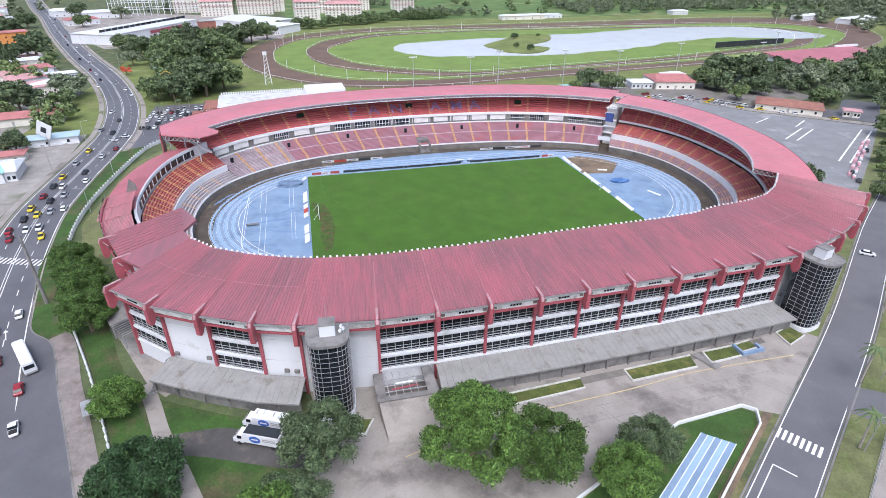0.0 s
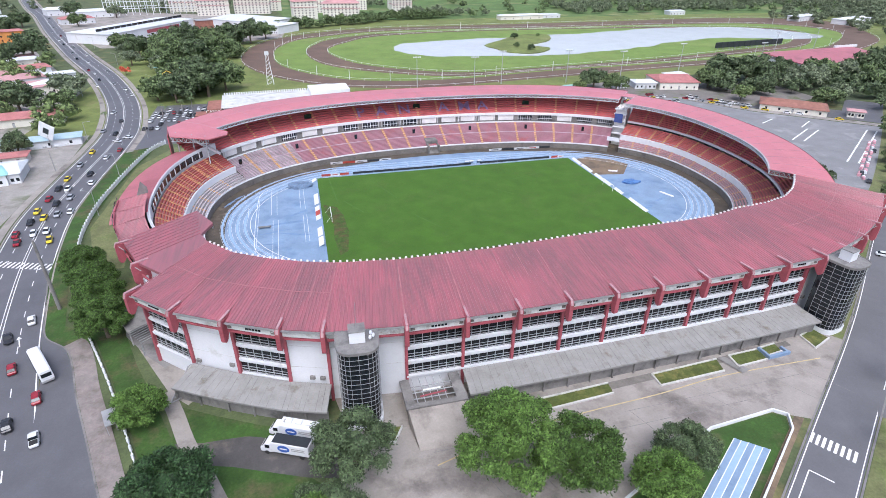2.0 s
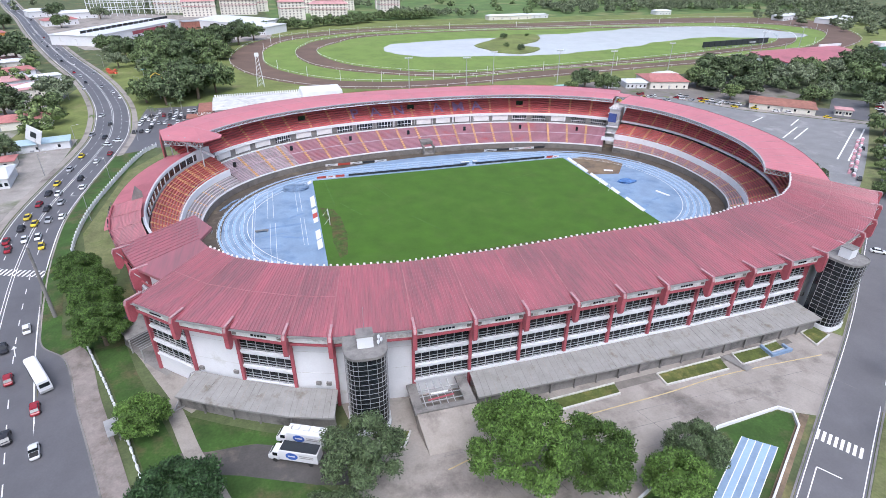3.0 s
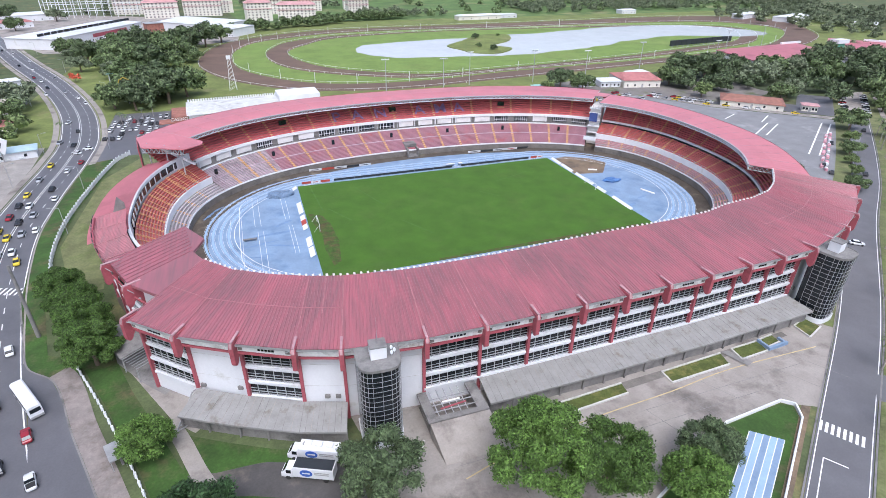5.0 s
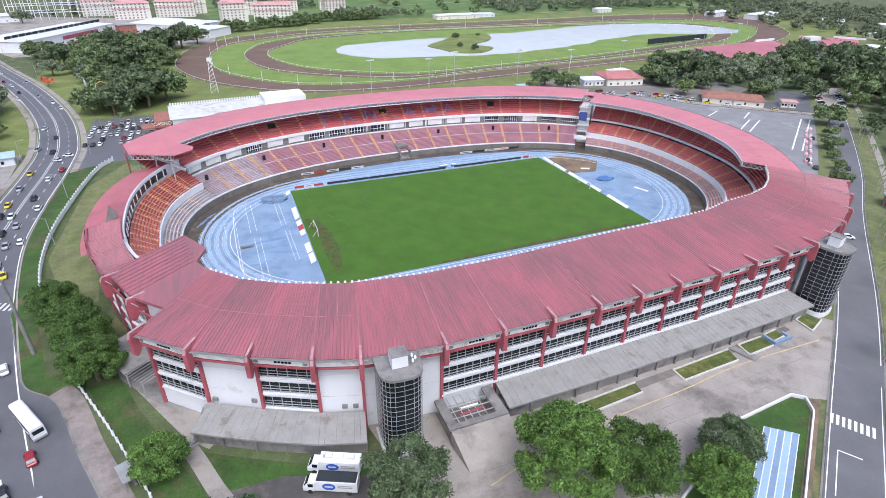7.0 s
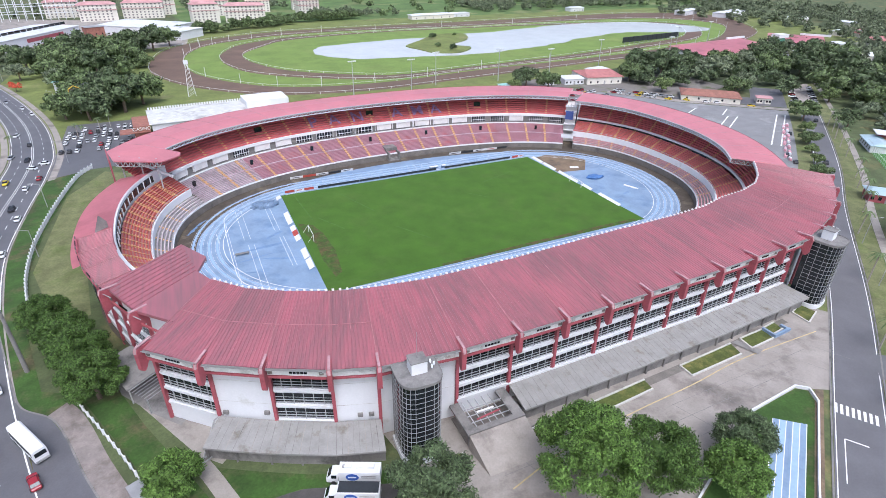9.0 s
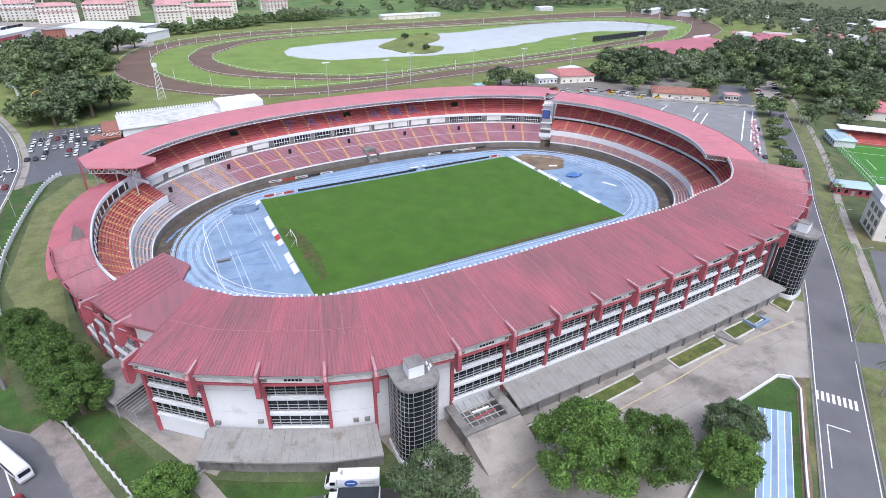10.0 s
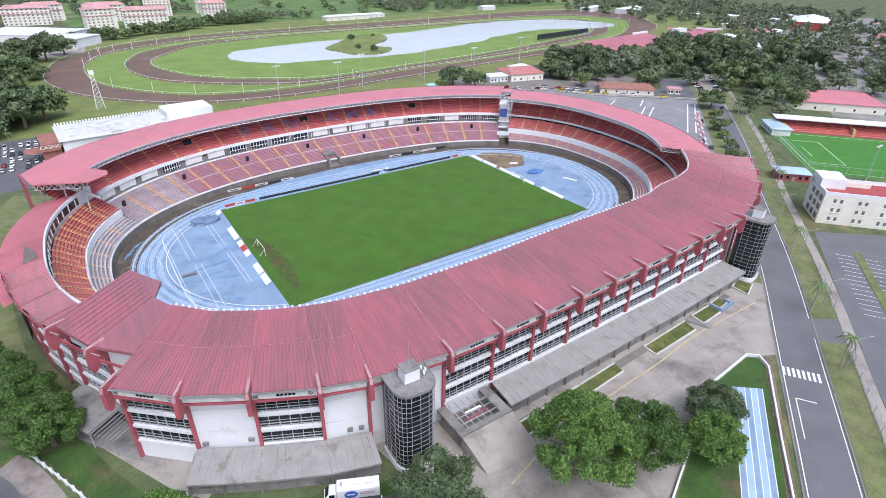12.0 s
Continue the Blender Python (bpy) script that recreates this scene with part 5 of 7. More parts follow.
# west side: apron, lawns, path, drive, pavement
slab("west_apron", [(-108, -44), (-101.5, -57), (-95.8, -67.5), (-90, -78), (-86, -82), (-82, -78), (-92, -66), (-100, -46)], 0.06, PLAZA, "pale worn concrete apron")
slab("stand_lawn", [(-88.5, -81.5), (-80, -86.5), (-71.5, -91), (-58, -96), (-58, -99), (-74, -93.2), (-82, -93), (-87.5, -91.5)], 0.07, LAWN, "green lawn below the stand", "lawn")
slab("fence_lawn", [(-111, -53), (-104.5, -67), (-96, -86), (-89, -104), (-80, -128), (-68, -128), (-80, -100), (-88, -90), (-93, -79), (-99, -66), (-107, -46)], 0.05, LAWN, "mown lawn inside the white fence", "lawn")
slab("front_lawn", [(-82, -97), (-76, -99.5), (-63, -105), (-58, -110), (-62, -128), (-74, -128)], 0.055, LAWN, "lawn with bare patches", "lawn")
slab("drive", [(-87, -92), (-73, -93.5), (-57.5, -97.5), (-57.5, -107), (-63, -105.5), (-76, -100), (-84, -97.5)], 0.065, mat("drive_asphalt", (0.075, 0.07, 0.067), 0.9, 0.15, 3, 0.2, stain=(0.13, 0.11, 0.09), amount=0.3, spread=6), "dark worn service drive")
tagged(part("garden_path", ribbon(smooth_line([(-91, -77), (-88, -84), (-84.5, -93), (-79.5, -103), (-73, -118), (-70, -130)], 6), 3.0, G + 0.085), PLAZA), "pinkish concrete footpath", "path", kind="structure")
KERB = smooth_line([(-131.5, -20), (-128, -32), (-124.8, -43), (-121.8, -51), (-116, -56.6), (-112.6, -63.5), (-108.8, -74), (-103.5, -86.6), (-97.2, -102), (-88.5, -124)], 6)
tagged(part("pavement", ribbon(KERB[23:], 4.2, G + 0.15, 2.3), mat("paving", (0.23, 0.20, 0.183), 0.9, 0.16, 2, 0.2, stain=(0.15, 0.125, 0.11), amount=0.4, spread=5)), "brownish paved footway beside the avenue", "pavement", kind="structure")
tagged(part("kerb", ribbon(KERB, 0.35, G + 0.2), CONCRETE), "grey concrete kerb", "kerb", kind="structure")
slab("verge", [(-136.6, 15), (-138, 60), (-136, 88), (-124, 95), (-127, 70), (-130, 40), (-130, 10), (-126, -20), (-119, -47), (-110, -52), (-111.5, -58), (-116, -56.6), (-121.8, -51), (-124.8, -43), (-128, -32), (-131.5, -20)], 0.12, LAWN, "grass verge along the avenue", "verge")
slab("inner_yard", [(-129, 10), (-127, 68), (-116, 92), (-104, 84), (-114, 40), (-115, 5), (-112, -20), (-120, -20)], 0.05, VERGE, "dry grass yard behind the stand", "ground")
slab("turn_lane", [(-124, -47), (-121.6, -51), (-116, -56.6), (-112.6, -63.5), (-108.8, -74), (-103.5, -86.6), (-97.2, -102), (-91, -118), (-105, -118), (-118, -66)], 0.06, ASPHALT2, "asphalt turning lane", "road")
slab("side_street", [(-137, 90), (-137, 122), (-118, 119), (-90, 116), (-70, 112), (-76, 100), (-104, 98), (-120, 97)], 0.045, ASPHALT2, "asphalt side street behind the stand", "road")
zc = thing("zebra_crossing", "white zebra stripes across the avenue", "crossing", kind="structure")
for k in range(18):
    part("stripe", turned(box(-0.3, -1.7, 0, 0.3, 1.7, 0.01), -150.5 + 1.3 * k, -8.5 - 0.45 * k, G + 0.055, -17), LINE, zc)
arrow = thing("road_arrow", "white lane arrow on the asphalt", "marking", kind="structure")
part("shaft", turned(box(-0.12, -2.4, 0, 0.12, 1, 0.01), -127.5, -51, G + 0.055, 22), LINE, arrow)
part("head", turned(([(-0.6, 1, 0), (0.6, 1, 0), (0, 2.4, 0)], [(0, 1, 2)]), -127.5, -51, G + 0.058, 22), LINE, arrow)


def picket_fence(line, label, step=2.4, h=2.1):
    fn = thing("fence", label, "fence", group="white fences")
    pts = smooth_line(line, 10)
    run, nxt, posts = 0.0, 0.0, []
    for a, b in zip(pts, pts[1:]):
        while nxt <= run + (b - a).length:
            posts.append(a.lerp(b, (nxt - run) / (b - a).length))
            nxt += step
        run += (b - a).length
    me = mesh_of("post", *box(-0.2, -0.2, 0, 0.2, 0.2, h), WHITE_PAINT)
    for a, b in zip(posts, posts[1:]):
        o = part("post", me, None, fn)
        o.location = (*a, G)
        part("panel", beam((*a, G + h * 0.42), (*b, G + h * 0.42), 0.14, h * 0.7), WHITE_PAINT, fn)


picket_fence([(-121, 98), (-125, 89), (-128, 70), (-130.4, 43), (-131, 24), (-129.5, 4), (-126, -14)], "white concrete post and panel fence along the verge")
picket_fence([(-111.4, -54.5), (-107, -63.5), (-103, -72), (-98.6, -82), (-94, -93), (-88, -108), (-82, -124)], "low white concrete fence beside the footway", 2.4, 1.3)
sh = thing("bus_shelter", "grey flat-roofed bus shelter on the footway", "bus shelter", (-99.2, -84.5, G))
sh.rotation_euler = (0, 0, radians(-68))
part("roof", box(-2.4, -1.2, 2.5, 2.4, 1.2, 2.7), STEEL, sh)
part("back", box(-2.4, 1.05, 0, 2.4, 1.15, 2.5), STEEL, sh)
for x in (-2.2, 2.2):
    part("post", box(x - 0.08, -1.1, 0, x + 0.08, -0.95, 2.5), STEEL, sh)
part("bench", box(-2, 0.4, 0.4, 2, 0.8, 0.5), CONCRETE, sh)

# east side: car park, verge, fence, second car park, small pitch
lot = slab("east_car_park", [(112, -32), (121, 0), (120, 40), (108, 72), (86, 92), (60, 104), (40, 108), (50, 128), (160, 150), (172, 124), (196, 88), (246, 42), (232, 22), (196, -2), (160, -22), (118, -52)], 0.05, mat("car_park_asphalt", (0.20, 0.20, 0.205), 0.9, 0.1, 8, 0.15, stain=(0.30, 0.30, 0.30), amount=0.22, spread=12), "large pale worn asphalt car park", "car park")
for a, b in (((200, 52), (177, 38)), ((204, 49), (181, 35)), ((229, 43), (176, 6)), ((232, 40), (179, 3)), ((196, 72), (184, 66)), ((213, 64), (199, 55))):
    part("bay_line", ribbon([Vector(a), Vector(b)], 0.7, G + 0.07), LINE, lot)
slab("lot_kerb", [(172, 124), (196, 89), (246, 43), (250, 47), (200, 94), (176, 128)], 0.2, PLAZA, "pale concrete road edge", "kerb")
slab("north_lot", [(205, 135), (176, 130), (200, 96), (250, 50), (292, 84), (276, 100), (250, 78), (222, 104)], 0.08, ASPHALT2, "asphalt parking road by the trees", "road")
slab("far_lot", [(250, 52), (262, 40), (330, 96), (380, 130), (372, 140), (300, 90)], 0.11, PLAZA, "pale concrete lot lined with cars", "car park")
rows = thing("barrier_row", "zigzag row of pink and white barriers on the asphalt", "barrier")
PINK = mat("barrier_pink", (0.58, 0.30, 0.34), 0.6)
for k in range(38):
    a = Vector((214, 27)).lerp(Vector((162, -13)), k / 38) + Vector((0.5, -0.6)) * (1.1 if k % 6 < 3 else -1.1)
    part("barrier", turned(box(-0.9, -0.45, 0, 0.9, 0.45, 1.0), a.x, a.y, G + 0.05, 38 + 16 * (-1) ** (k // 3)), WHITE_PAINT if k % 4 == 0 else PINK, rows)
tagged(part("east_verge", ribbon(ROAD_E, 6.0, G + 0.06, -8.4), VERGE), "dry grass verge beside the street", "verge", kind="structure")
tagged(part("east_footway", ribbon(ROAD_E, 2.6, G + 0.16, -12.8), PLAZA), "concrete footway behind the verge", "pavement", kind="structure")
tagged(part("north_verge", ribbon(ROAD_E[30:], 6.0, G + 0.16, 8.4), VERGE), "tree-lined grass strip by the car park", "verge", kind="structure")
slab("gate_drive", [(49.5, -118), (57, -112), (75, -124), (66, -134)], 0.075, ASPHALT, "asphalt entrance to the small car park", "road")
lot2 = slab("small_car_park", [(112, -88), (70, -116), (44, -133.5), (10, -158), (40, -200), (110, -150), (140, -112)], 0.04, ASPHALT, "dark asphalt car park with marked bays", "car park")
for k in range(14):
    a = Vector((104.5, -105)) + Vector((-0.82, -0.57)) * 2.7 * k
    part("bay_line", ribbon([a + Vector((0.5, -0.8)), a + Vector((0.5, -0.8)) * 6], 0.16, G + 0.06), LINE, lot2)
    part("bay_line", ribbon([a - Vector((0.5, -0.8)) * 1.6, a - Vector((0.5, -0.8)) * 7], 0.16, G + 0.06), LINE, lot2)
slab("bay_island", [(107, -102), (108.4, -104), (62, -136), (60.6, -134)], 0.15, VERGE, "narrow planted island between bays", "verge")
fe = thing("mesh_fence", "tall thin wire mesh fence on posts", "fence")
fl = ribbon(ROAD_E[:34], 0.1, 0, -11.3)[0][::2]
for a, b in zip(fl, fl[1:]):
    if (Vector(a) - Vector((62, -122, 0))).length < 10:
        continue
    part("post", beam((a[0], a[1], G), (a[0], a[1], G + 2.6), 0.12), STEEL, fe)
    for z in (0.3, 1.3, 2.4):
        part("rail", beam((a[0], a[1], G + z), (b[0], b[1], G + z), 0.07), STEEL, fe)
U, V = Vector((0.646, -0.763)), Vector((-0.725, -0.689))
C0 = Vector((216, -19))
at = lambda a, b: tuple(C0 + U * a + V * b)
sp = slab("training_pitch", [at(-3, -3), at(104, -3), at(104, 61), at(-3, 61)], 0.06, mat("bright_turf", (0.05, 0.17, 0.02), 0.95, 0.1, 6, 0.3), "bright green training pitch with white lines", "pitch")
for a, b in ((at(0, 0), at(100, 0)), (at(0, 58), at(100, 58)), (at(0, 0), at(0, 58)), (at(16, 12), at(16, 46)), (at(0, 12), at(16, 12)), (at(0, 46), at(16, 46)), (at(5.5, 22), at(5.5, 36)), (at(50, 0), at(50, 58))):
    part("line", ribbon([Vector(a), Vector(b)], 0.25, G + 0.07), LINE, sp)
tf = thing("pitch_fence", "tall steel mesh fence round the training pitch", "fence")
for a, b in (((-3, 61), (104, 61)), ((-3, -3), (-3, 61))):
    n = 24
    for k in range(n):
        p, q = Vector(at(*a)).lerp(Vector(at(*b)), k / n), Vector(at(*a)).lerp(Vector(at(*b)), (k + 1) / n)
        part("post", beam((*p, G), (*p, G + 4), 0.14), WIN_FRAME, tf)
        for z in (1.0, 3.9):
            part("rail", beam((*p, G + z), (*q, G + z), 0.08), WIN_FRAME, tf)
slab("racecourse_far_field", [(-60, 560), (760, 560), (900, 1000), (-120, 1000)], 0.02, mat("scrub", (0.09, 0.15, 0.04), 0.95, 0.25, 30, 0.3, stain=(0.18, 0.17, 0.08), amount=0.3, spread=60, fine=3), "green scrubland beyond the racecourse", "field")
slab("town_ground_west", [(-159, -60), (-158, 40), (-157, 90), (-160, 130), (-178, 190), (-250, 340), (-330, 500), (-470, 560), (-520, 100), (-300, -80)], 0.015, mat("town_ground", (0.27, 0.25, 0.23), 0.9, 0.2, 6, 0.2, stain=(0.09, 0.12, 0.04), amount=0.3, spread=22), "paved and grassy ground between houses", "ground")
slab("works_ground", [(-225, 395), (-130, 400), (-70, 430), (-60, 560), (-120, 640), (-380, 760), (-320, 560)], 0.024, PLAZA, "pale concrete yard round the warehouses", "yard")
slab("stable_yard", [(100, 112), (172, 128), (200, 98), (232, 96), (262, 108), (262, 150), (200, 184), (120, 172), (90, 150)], 0.13, mat("yard_dirt", (0.17, 0.155, 0.14), 0.9, 0.15, 6, 0.2, stain=(0.09, 0.11, 0.04), amount=0.3, spread=14), "worn asphalt and earth yard with parked cars", "yard")
# The grove floor's dark colour has the shade of the trees painted in.
slab("grove_floor", [(200, 184), (262, 150), (262, 100), (330, 90), (420, 95), (420, 165), (330, 186), (262, 190)], 0.18, mat("grove_shade_earth", (0.045, 0.06, 0.025), 0.95, 0.25, 5, 0.3), "earth and grass under the grove, tree shade put into the colour", "ground")
slab("casino_lot", [(-137, 118), (-112, 119), (-100, 126), (-100, 172), (-138, 172)], 0.05, ASPHALT2, "asphalt car park beside the casino", "car park")

slab("town_ground_east", [(262, -30), (300, -70), (420, -130), (900, -110), (900, 215), (440, 200), (425, 70), (330, 15)], 0.03, mat("town_earth", (0.21, 0.20, 0.19), 0.9, 0.2, 8, 0.2, stain=(0.10, 0.13, 0.05), amount=0.4, spread=26), "paved and grassy ground between suburban houses", "ground")

# ---- trees ----
def crown_mesh(name, seed, radius, height, leaves, size, material, lumps=9, taper=0.0):
    """A crown of leaf sprays round many boughs, with deep gaps between them; z=0 is the crown's base, taper draws the top in."""
    rnd = random.Random(seed)
    lobes = [(Vector((0, 0, height * 0.42)), radius * 0.55, height * 0.36)]
    shrink = (9 / max(lumps, 9)) ** 0.42
    for k in range(lumps):
        z = -0.35 + 1.25 * (k + rnd.random()) / lumps
        a = k * 2.4 + rnd.uniform(-0.5, 0.5)
        wide = math.sqrt(max(0.05, 1 - min(1, abs(z)) ** 2)) * (1 - taper * max(0, z))
        r = radius * rnd.uniform(0.62, 0.86) * wide
        br = radius * rnd.uniform(0.26, 0.46) * shrink * (1 - 0.4 * taper * max(0, z))
        lobes.append((Vector((r * math.cos(a), r * math.sin(a), height * (0.44 + 0.46 * z))), br, max(br * 0.75, height * rnd.uniform(0.13, 0.2) * shrink)))
    v, f = [], []
    # Solid core added in each lobe to block light and darken the gaps.
    for c, r, h in lobes:
        i = len(v)
        ringed = [(0.0, -0.6), (0.62, -0.35), (0.72, 0.1), (0.48, 0.55), (0.0, 0.72)]
        for rr, zz in ringed[1:4]:
            v += [c + Vector((rr * r * math.cos(t), rr * r * math.sin(t), zz * h)) for t in (0, 1.05, 2.09, 3.14, 4.19, 5.24)]
        v += [c + Vector((0, 0, -0.6 * h)), c + Vector((0, 0, 0.72 * h))]
        for k in range(6):
            j = (k + 1) % 6
            f += [(i + 18, i + j, i + k), (i + k, i + j, i + 6 + j, i + 6 + k), (i + 6 + k, i + 6 + j, i + 12 + j, i + 12 + k), (i + 12 + k, i + 12 + j, i + 19)]
    weights = [q[1] * q[1] for q in lobes]
    weights[0] *= 0.35
    total = len(f) + leaves
    while len(f) < total:
        c, r, h = rnd.choices(lobes, weights)[0]
        d = Vector((rnd.gauss(0, 1), rnd.gauss(0, 1), rnd.gauss(0.35, 1))).normalized()
        if d.z < -0.6:
            continue
        k = rnd.uniform(0.7, 1.08) * rnd.choice((1.0, 1.0, 1.0, 1.18))
        p = c + Vector((d.x * r * k, d.y * r * k, d.z * h * k))
        n = (d * 0.7 + Vector((rnd.gauss(0, 0.75), rnd.gauss(0, 0.75), 0.3 + rnd.gauss(0, 0.5)))).normalized()
        s = n.orthogonal().normalized()
        s.rotate(Matrix.Rotation(rnd.uniform(0, 6.28), 3, n))
        u = n.cross(s)
        w, l = size * rnd.uniform(0.35, 0.7), size * rnd.uniform(0.8, 1.7)
        i = len(v)
        v += [p - s * w * 0.5, p - u * l * 0.5 - n * 0.1 * size, p + s * w * 0.5, p + u * l * 0.6 - n * 0.2 * size]
        f.append((i, i + 1, i + 2, i + 3))
    return mesh_of(name, v, f, material)


def trunk_mesh(seed, height, r):
    rnd = random.Random(seed)
    bits, top = [], Vector((rnd.uniform(-0.5, 0.5), rnd.uniform(-0.5, 0.5), height * 0.42))
    bits.append(tube((0, 0, -0.3), top, r, r * 0.7, 8))
    for k in range(5):
        a = 2 * math.pi * k / 5 + rnd.uniform(-0.4, 0.4)
        q = top + Vector((math.cos(a) * height * 0.2, math.sin(a) * height * 0.2, height * rnd.uniform(0.15, 0.28)))
        bits.append(tube(top, q, r * 0.55, r * 0.18, 6))
    return mesh_of("trunk", *join(*bits), BARK)


def tree_kind(seed, radius, height, leaves, size, material, label, group, lumps=9, clear=0.22, taper=0.0):
    t = thing("tree", label, "tree", group=group)
    part("trunk", trunk_mesh(seed, height, radius * 0.06 + 0.1), None, t)
    c = part("crown", crown_mesh("crown", seed, radius, height * (1 - clear), leaves, size, material, lumps, taper), None, t)
    c.location = (0, 0, height * clear)
    return t


def stand_tree(kind, x, y, scale=1.0, turn=0.0, z=None, tall=1.0):
    return copy_thing(kind, Matrix.Translation((x, y, G if z is None else z)) @ Matrix.Rotation(turn, 4, "Z") @ Matrix.Diagonal((scale, scale, scale * tall, 1)))


def place_first(kind, x, y, scale=1.0, turn=0.0, tall=1.0):
    kind.matrix_basis = Matrix.Translation((x, y, G)) @ Matrix.Rotation(turn, 4, "Z") @ Matrix.Diagonal((scale, scale, scale * tall, 1))


NEAR = "trees near the forecourt"
big = tree_kind(11, 9.6, 18.5, 26000, 0.42, LEAVES[1], "tall bright green leafy tree beside the forecourt", NEAR, 60, 0.1, 0.75)
place_first(big, -28.5, -113.0, 1.08)
full = tree_kind(12, 8.0, 12.0, 18000, 0.40, LEAVES[0], "broad mid-green leafy tree by the forecourt", NEAR, 46, 0.15)
place_first(full, -17.4, -117.6, 1.02, tall=1.1)
thin = tree_kind(13, 6.5, 10.5, 9000, 0.40, LEAVES[3], "dull green open-crowned tree beside the parked trucks", NEAR, 26, 0.25)
place_first(thin, -54.6, -106.4, 1.15)
rounded = tree_kind(14, 5.0, 7.8, 9500, 0.36, LEAVES[1], "round bright green tree on the fence lawn", NEAR, 32, 0.15)
place_first(rounded, -93.8, -85.2, 1.08)
dark = tree_kind(15, 6.8, 8.6, 14000, 0.38, LEAVES[2], "dark green bushy tree on the lawn", NEAR, 40, 0.1)
place_first(dark, -84.5, -107, 1.25)
row_tree = tree_kind(16, 6.4, 10.5, 15000, 0.40, LEAVES[0], "full green street tree on the grass verge", NEAR, 40, 0.12)
place_first(row_tree, -107.6, -54.0, 1.05, 1.0)
stand_tree(row_tree, -110.8, -44.5, 0.98, 2.2, tall=1.08)
stand_tree(row_tree, -114.8, -34.0, 0.95, 3.5)
stand_tree(row_tree, -120.5, -23.0, 0.92, 4.4, tall=0.95)
stand_tree(rounded, -4.4, -124.4, 1.1, 2.0, tall=1.0)
stand_tree(thin, 2.8, -119.4, 0.76, 2.4, tall=1.0)
stand_tree(thin, -60.5, -117, 0.9, 2.0, tall=0.7)
stand_tree(rounded, -64, -120, 1.2, 0.7)

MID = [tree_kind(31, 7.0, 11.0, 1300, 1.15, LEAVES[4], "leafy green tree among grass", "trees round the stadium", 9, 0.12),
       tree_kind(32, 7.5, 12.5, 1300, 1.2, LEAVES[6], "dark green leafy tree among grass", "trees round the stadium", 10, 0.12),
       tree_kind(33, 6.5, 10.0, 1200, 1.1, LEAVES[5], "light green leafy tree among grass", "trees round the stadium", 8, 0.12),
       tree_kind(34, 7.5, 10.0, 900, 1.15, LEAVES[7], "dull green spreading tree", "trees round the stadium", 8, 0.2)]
SPOTS = [(-128, 178, 1, 1.3), (-112, 190, 1, 1.35), (-120, 208, 1, 1.2), (-140, 186, 0, 1.3), (-103, 205, 0, 1.2), (-143, 255, 0, 1.2), (-153, 275, 3, 1.1), (-150, 305, 0, 1.3), (-133, 300, 1, 1.3), (-118, 330, 0, 1.3), (-145, 335, 3, 1.2), (-160, 330, 0, 1.2),
         (-110, 360, 1, 1.3), (-128, 372, 0, 1.4), (-150, 375, 1, 1.3), (-172, 365, 0, 1.2), (-115, 395, 0, 1.3), (-98, 400, 1, 1.2), (-140, 405, 3, 1.2), (-180, 335, 1, 1.1), (-195, 360, 3, 1.0), (-205, 385, 0, 1.0), (-180, 305, 3, 0.9), (-165, 400, 0, 1.2), (-85, 425, 0, 1.1),
         (-190, 203, 3, 1.5), (-205, 168, 1, 1.1), (-222, 178, 0, 1.0), (-260, 345, 1, 1.5), (-266, 296, 1, 1.3), (-238, 190, 1, 1.2), (-215, 120, 0, 0.9), (-180, 95, 1, 0.6), (-188, 178, 0, 0.8), (-330, 480, 1, 1.2), (-322, 660, 1, 1.3), (-290, 560, 0, 1.0), (-270, 640, 3, 1.2), (-345, 560, 1, 1.1),
         (210, 146, 0, 0.95), (228, 158, 1, 1.35), (243, 150, 1, 1.2), (262, 162, 1, 1.0), (208, 112, 2, 0.95), (280, 160, 1, 0.9), (300, 156, 3, 1.0), (268, 128, 3, 1.4), (288, 138, 3, 1.2), (300, 148, 0, 1.2), (262, 96, 3, 1.0), (250, 90, 0, 0.9), (322, 143, 3, 1.3), (315, 114, 0, 1.2), (345, 150, 1, 1.3), (370, 160, 1, 1.2),
         (339, 108, 1, 1.2), (395, 140, 1, 1.3), (360, 120, 1, 1.3), (375, 104, 1, 1.3), (400, 120, 0, 1.3), (132, 160, 1, 0.95), (142, 148, 0, 0.85), (118, 152, 2, 0.7), (231, 29, 0, 0.85), (212, 14, 2, 0.6), (194, 0, 0, 0.55), (182, -10, 2, 0.5), (170, -21, 2, 0.5), (156, -32, 0, 0.45), (133, -18, 1, 0.6), (128, -10, 1, 0.55),
         (300, 62, 0, 1.3), (285, 50, 2, 0.9), (312, 45, 1, 1.3), (330, 66, 1, 1.3), (292, 30, 0, 1.2), (350, 72, 0, 1.3), (385, 74, 1, 1.3), (270, 20, 3, 0.9), (345, 8, 3, 1.1), (358, -8, 1, 1.0), (410, 56, 1, 1.3), (430, 90, 0, 1.3), (330, 30, 1, 1.0), (275, 5, 0, 0.9), (252, -2, 3, 0.8), (240, 10, 1, 0.7), (420, 20, 3, 1.2), (300, 8, 1, 0.9), (380, -30, 1, 1.1), (400, 0, 1, 1.0),
         (150, 312, 1, 0.35), (143, 330, 0, 0.3), (160, 380, 1, 0.4), (190, 392, 2, 0.35)]
first = set()
for k, (x, y, i, s) in enumerate(SPOTS):
    if i not in first:
        first.add(i)
        place_first(MID[i], x, y, s, k * 1.7)
    else:
        stand_tree(MID[i], x, y, s, k * 1.7, tall=0.85 + 0.3 * ((k * 7) % 5) / 5)


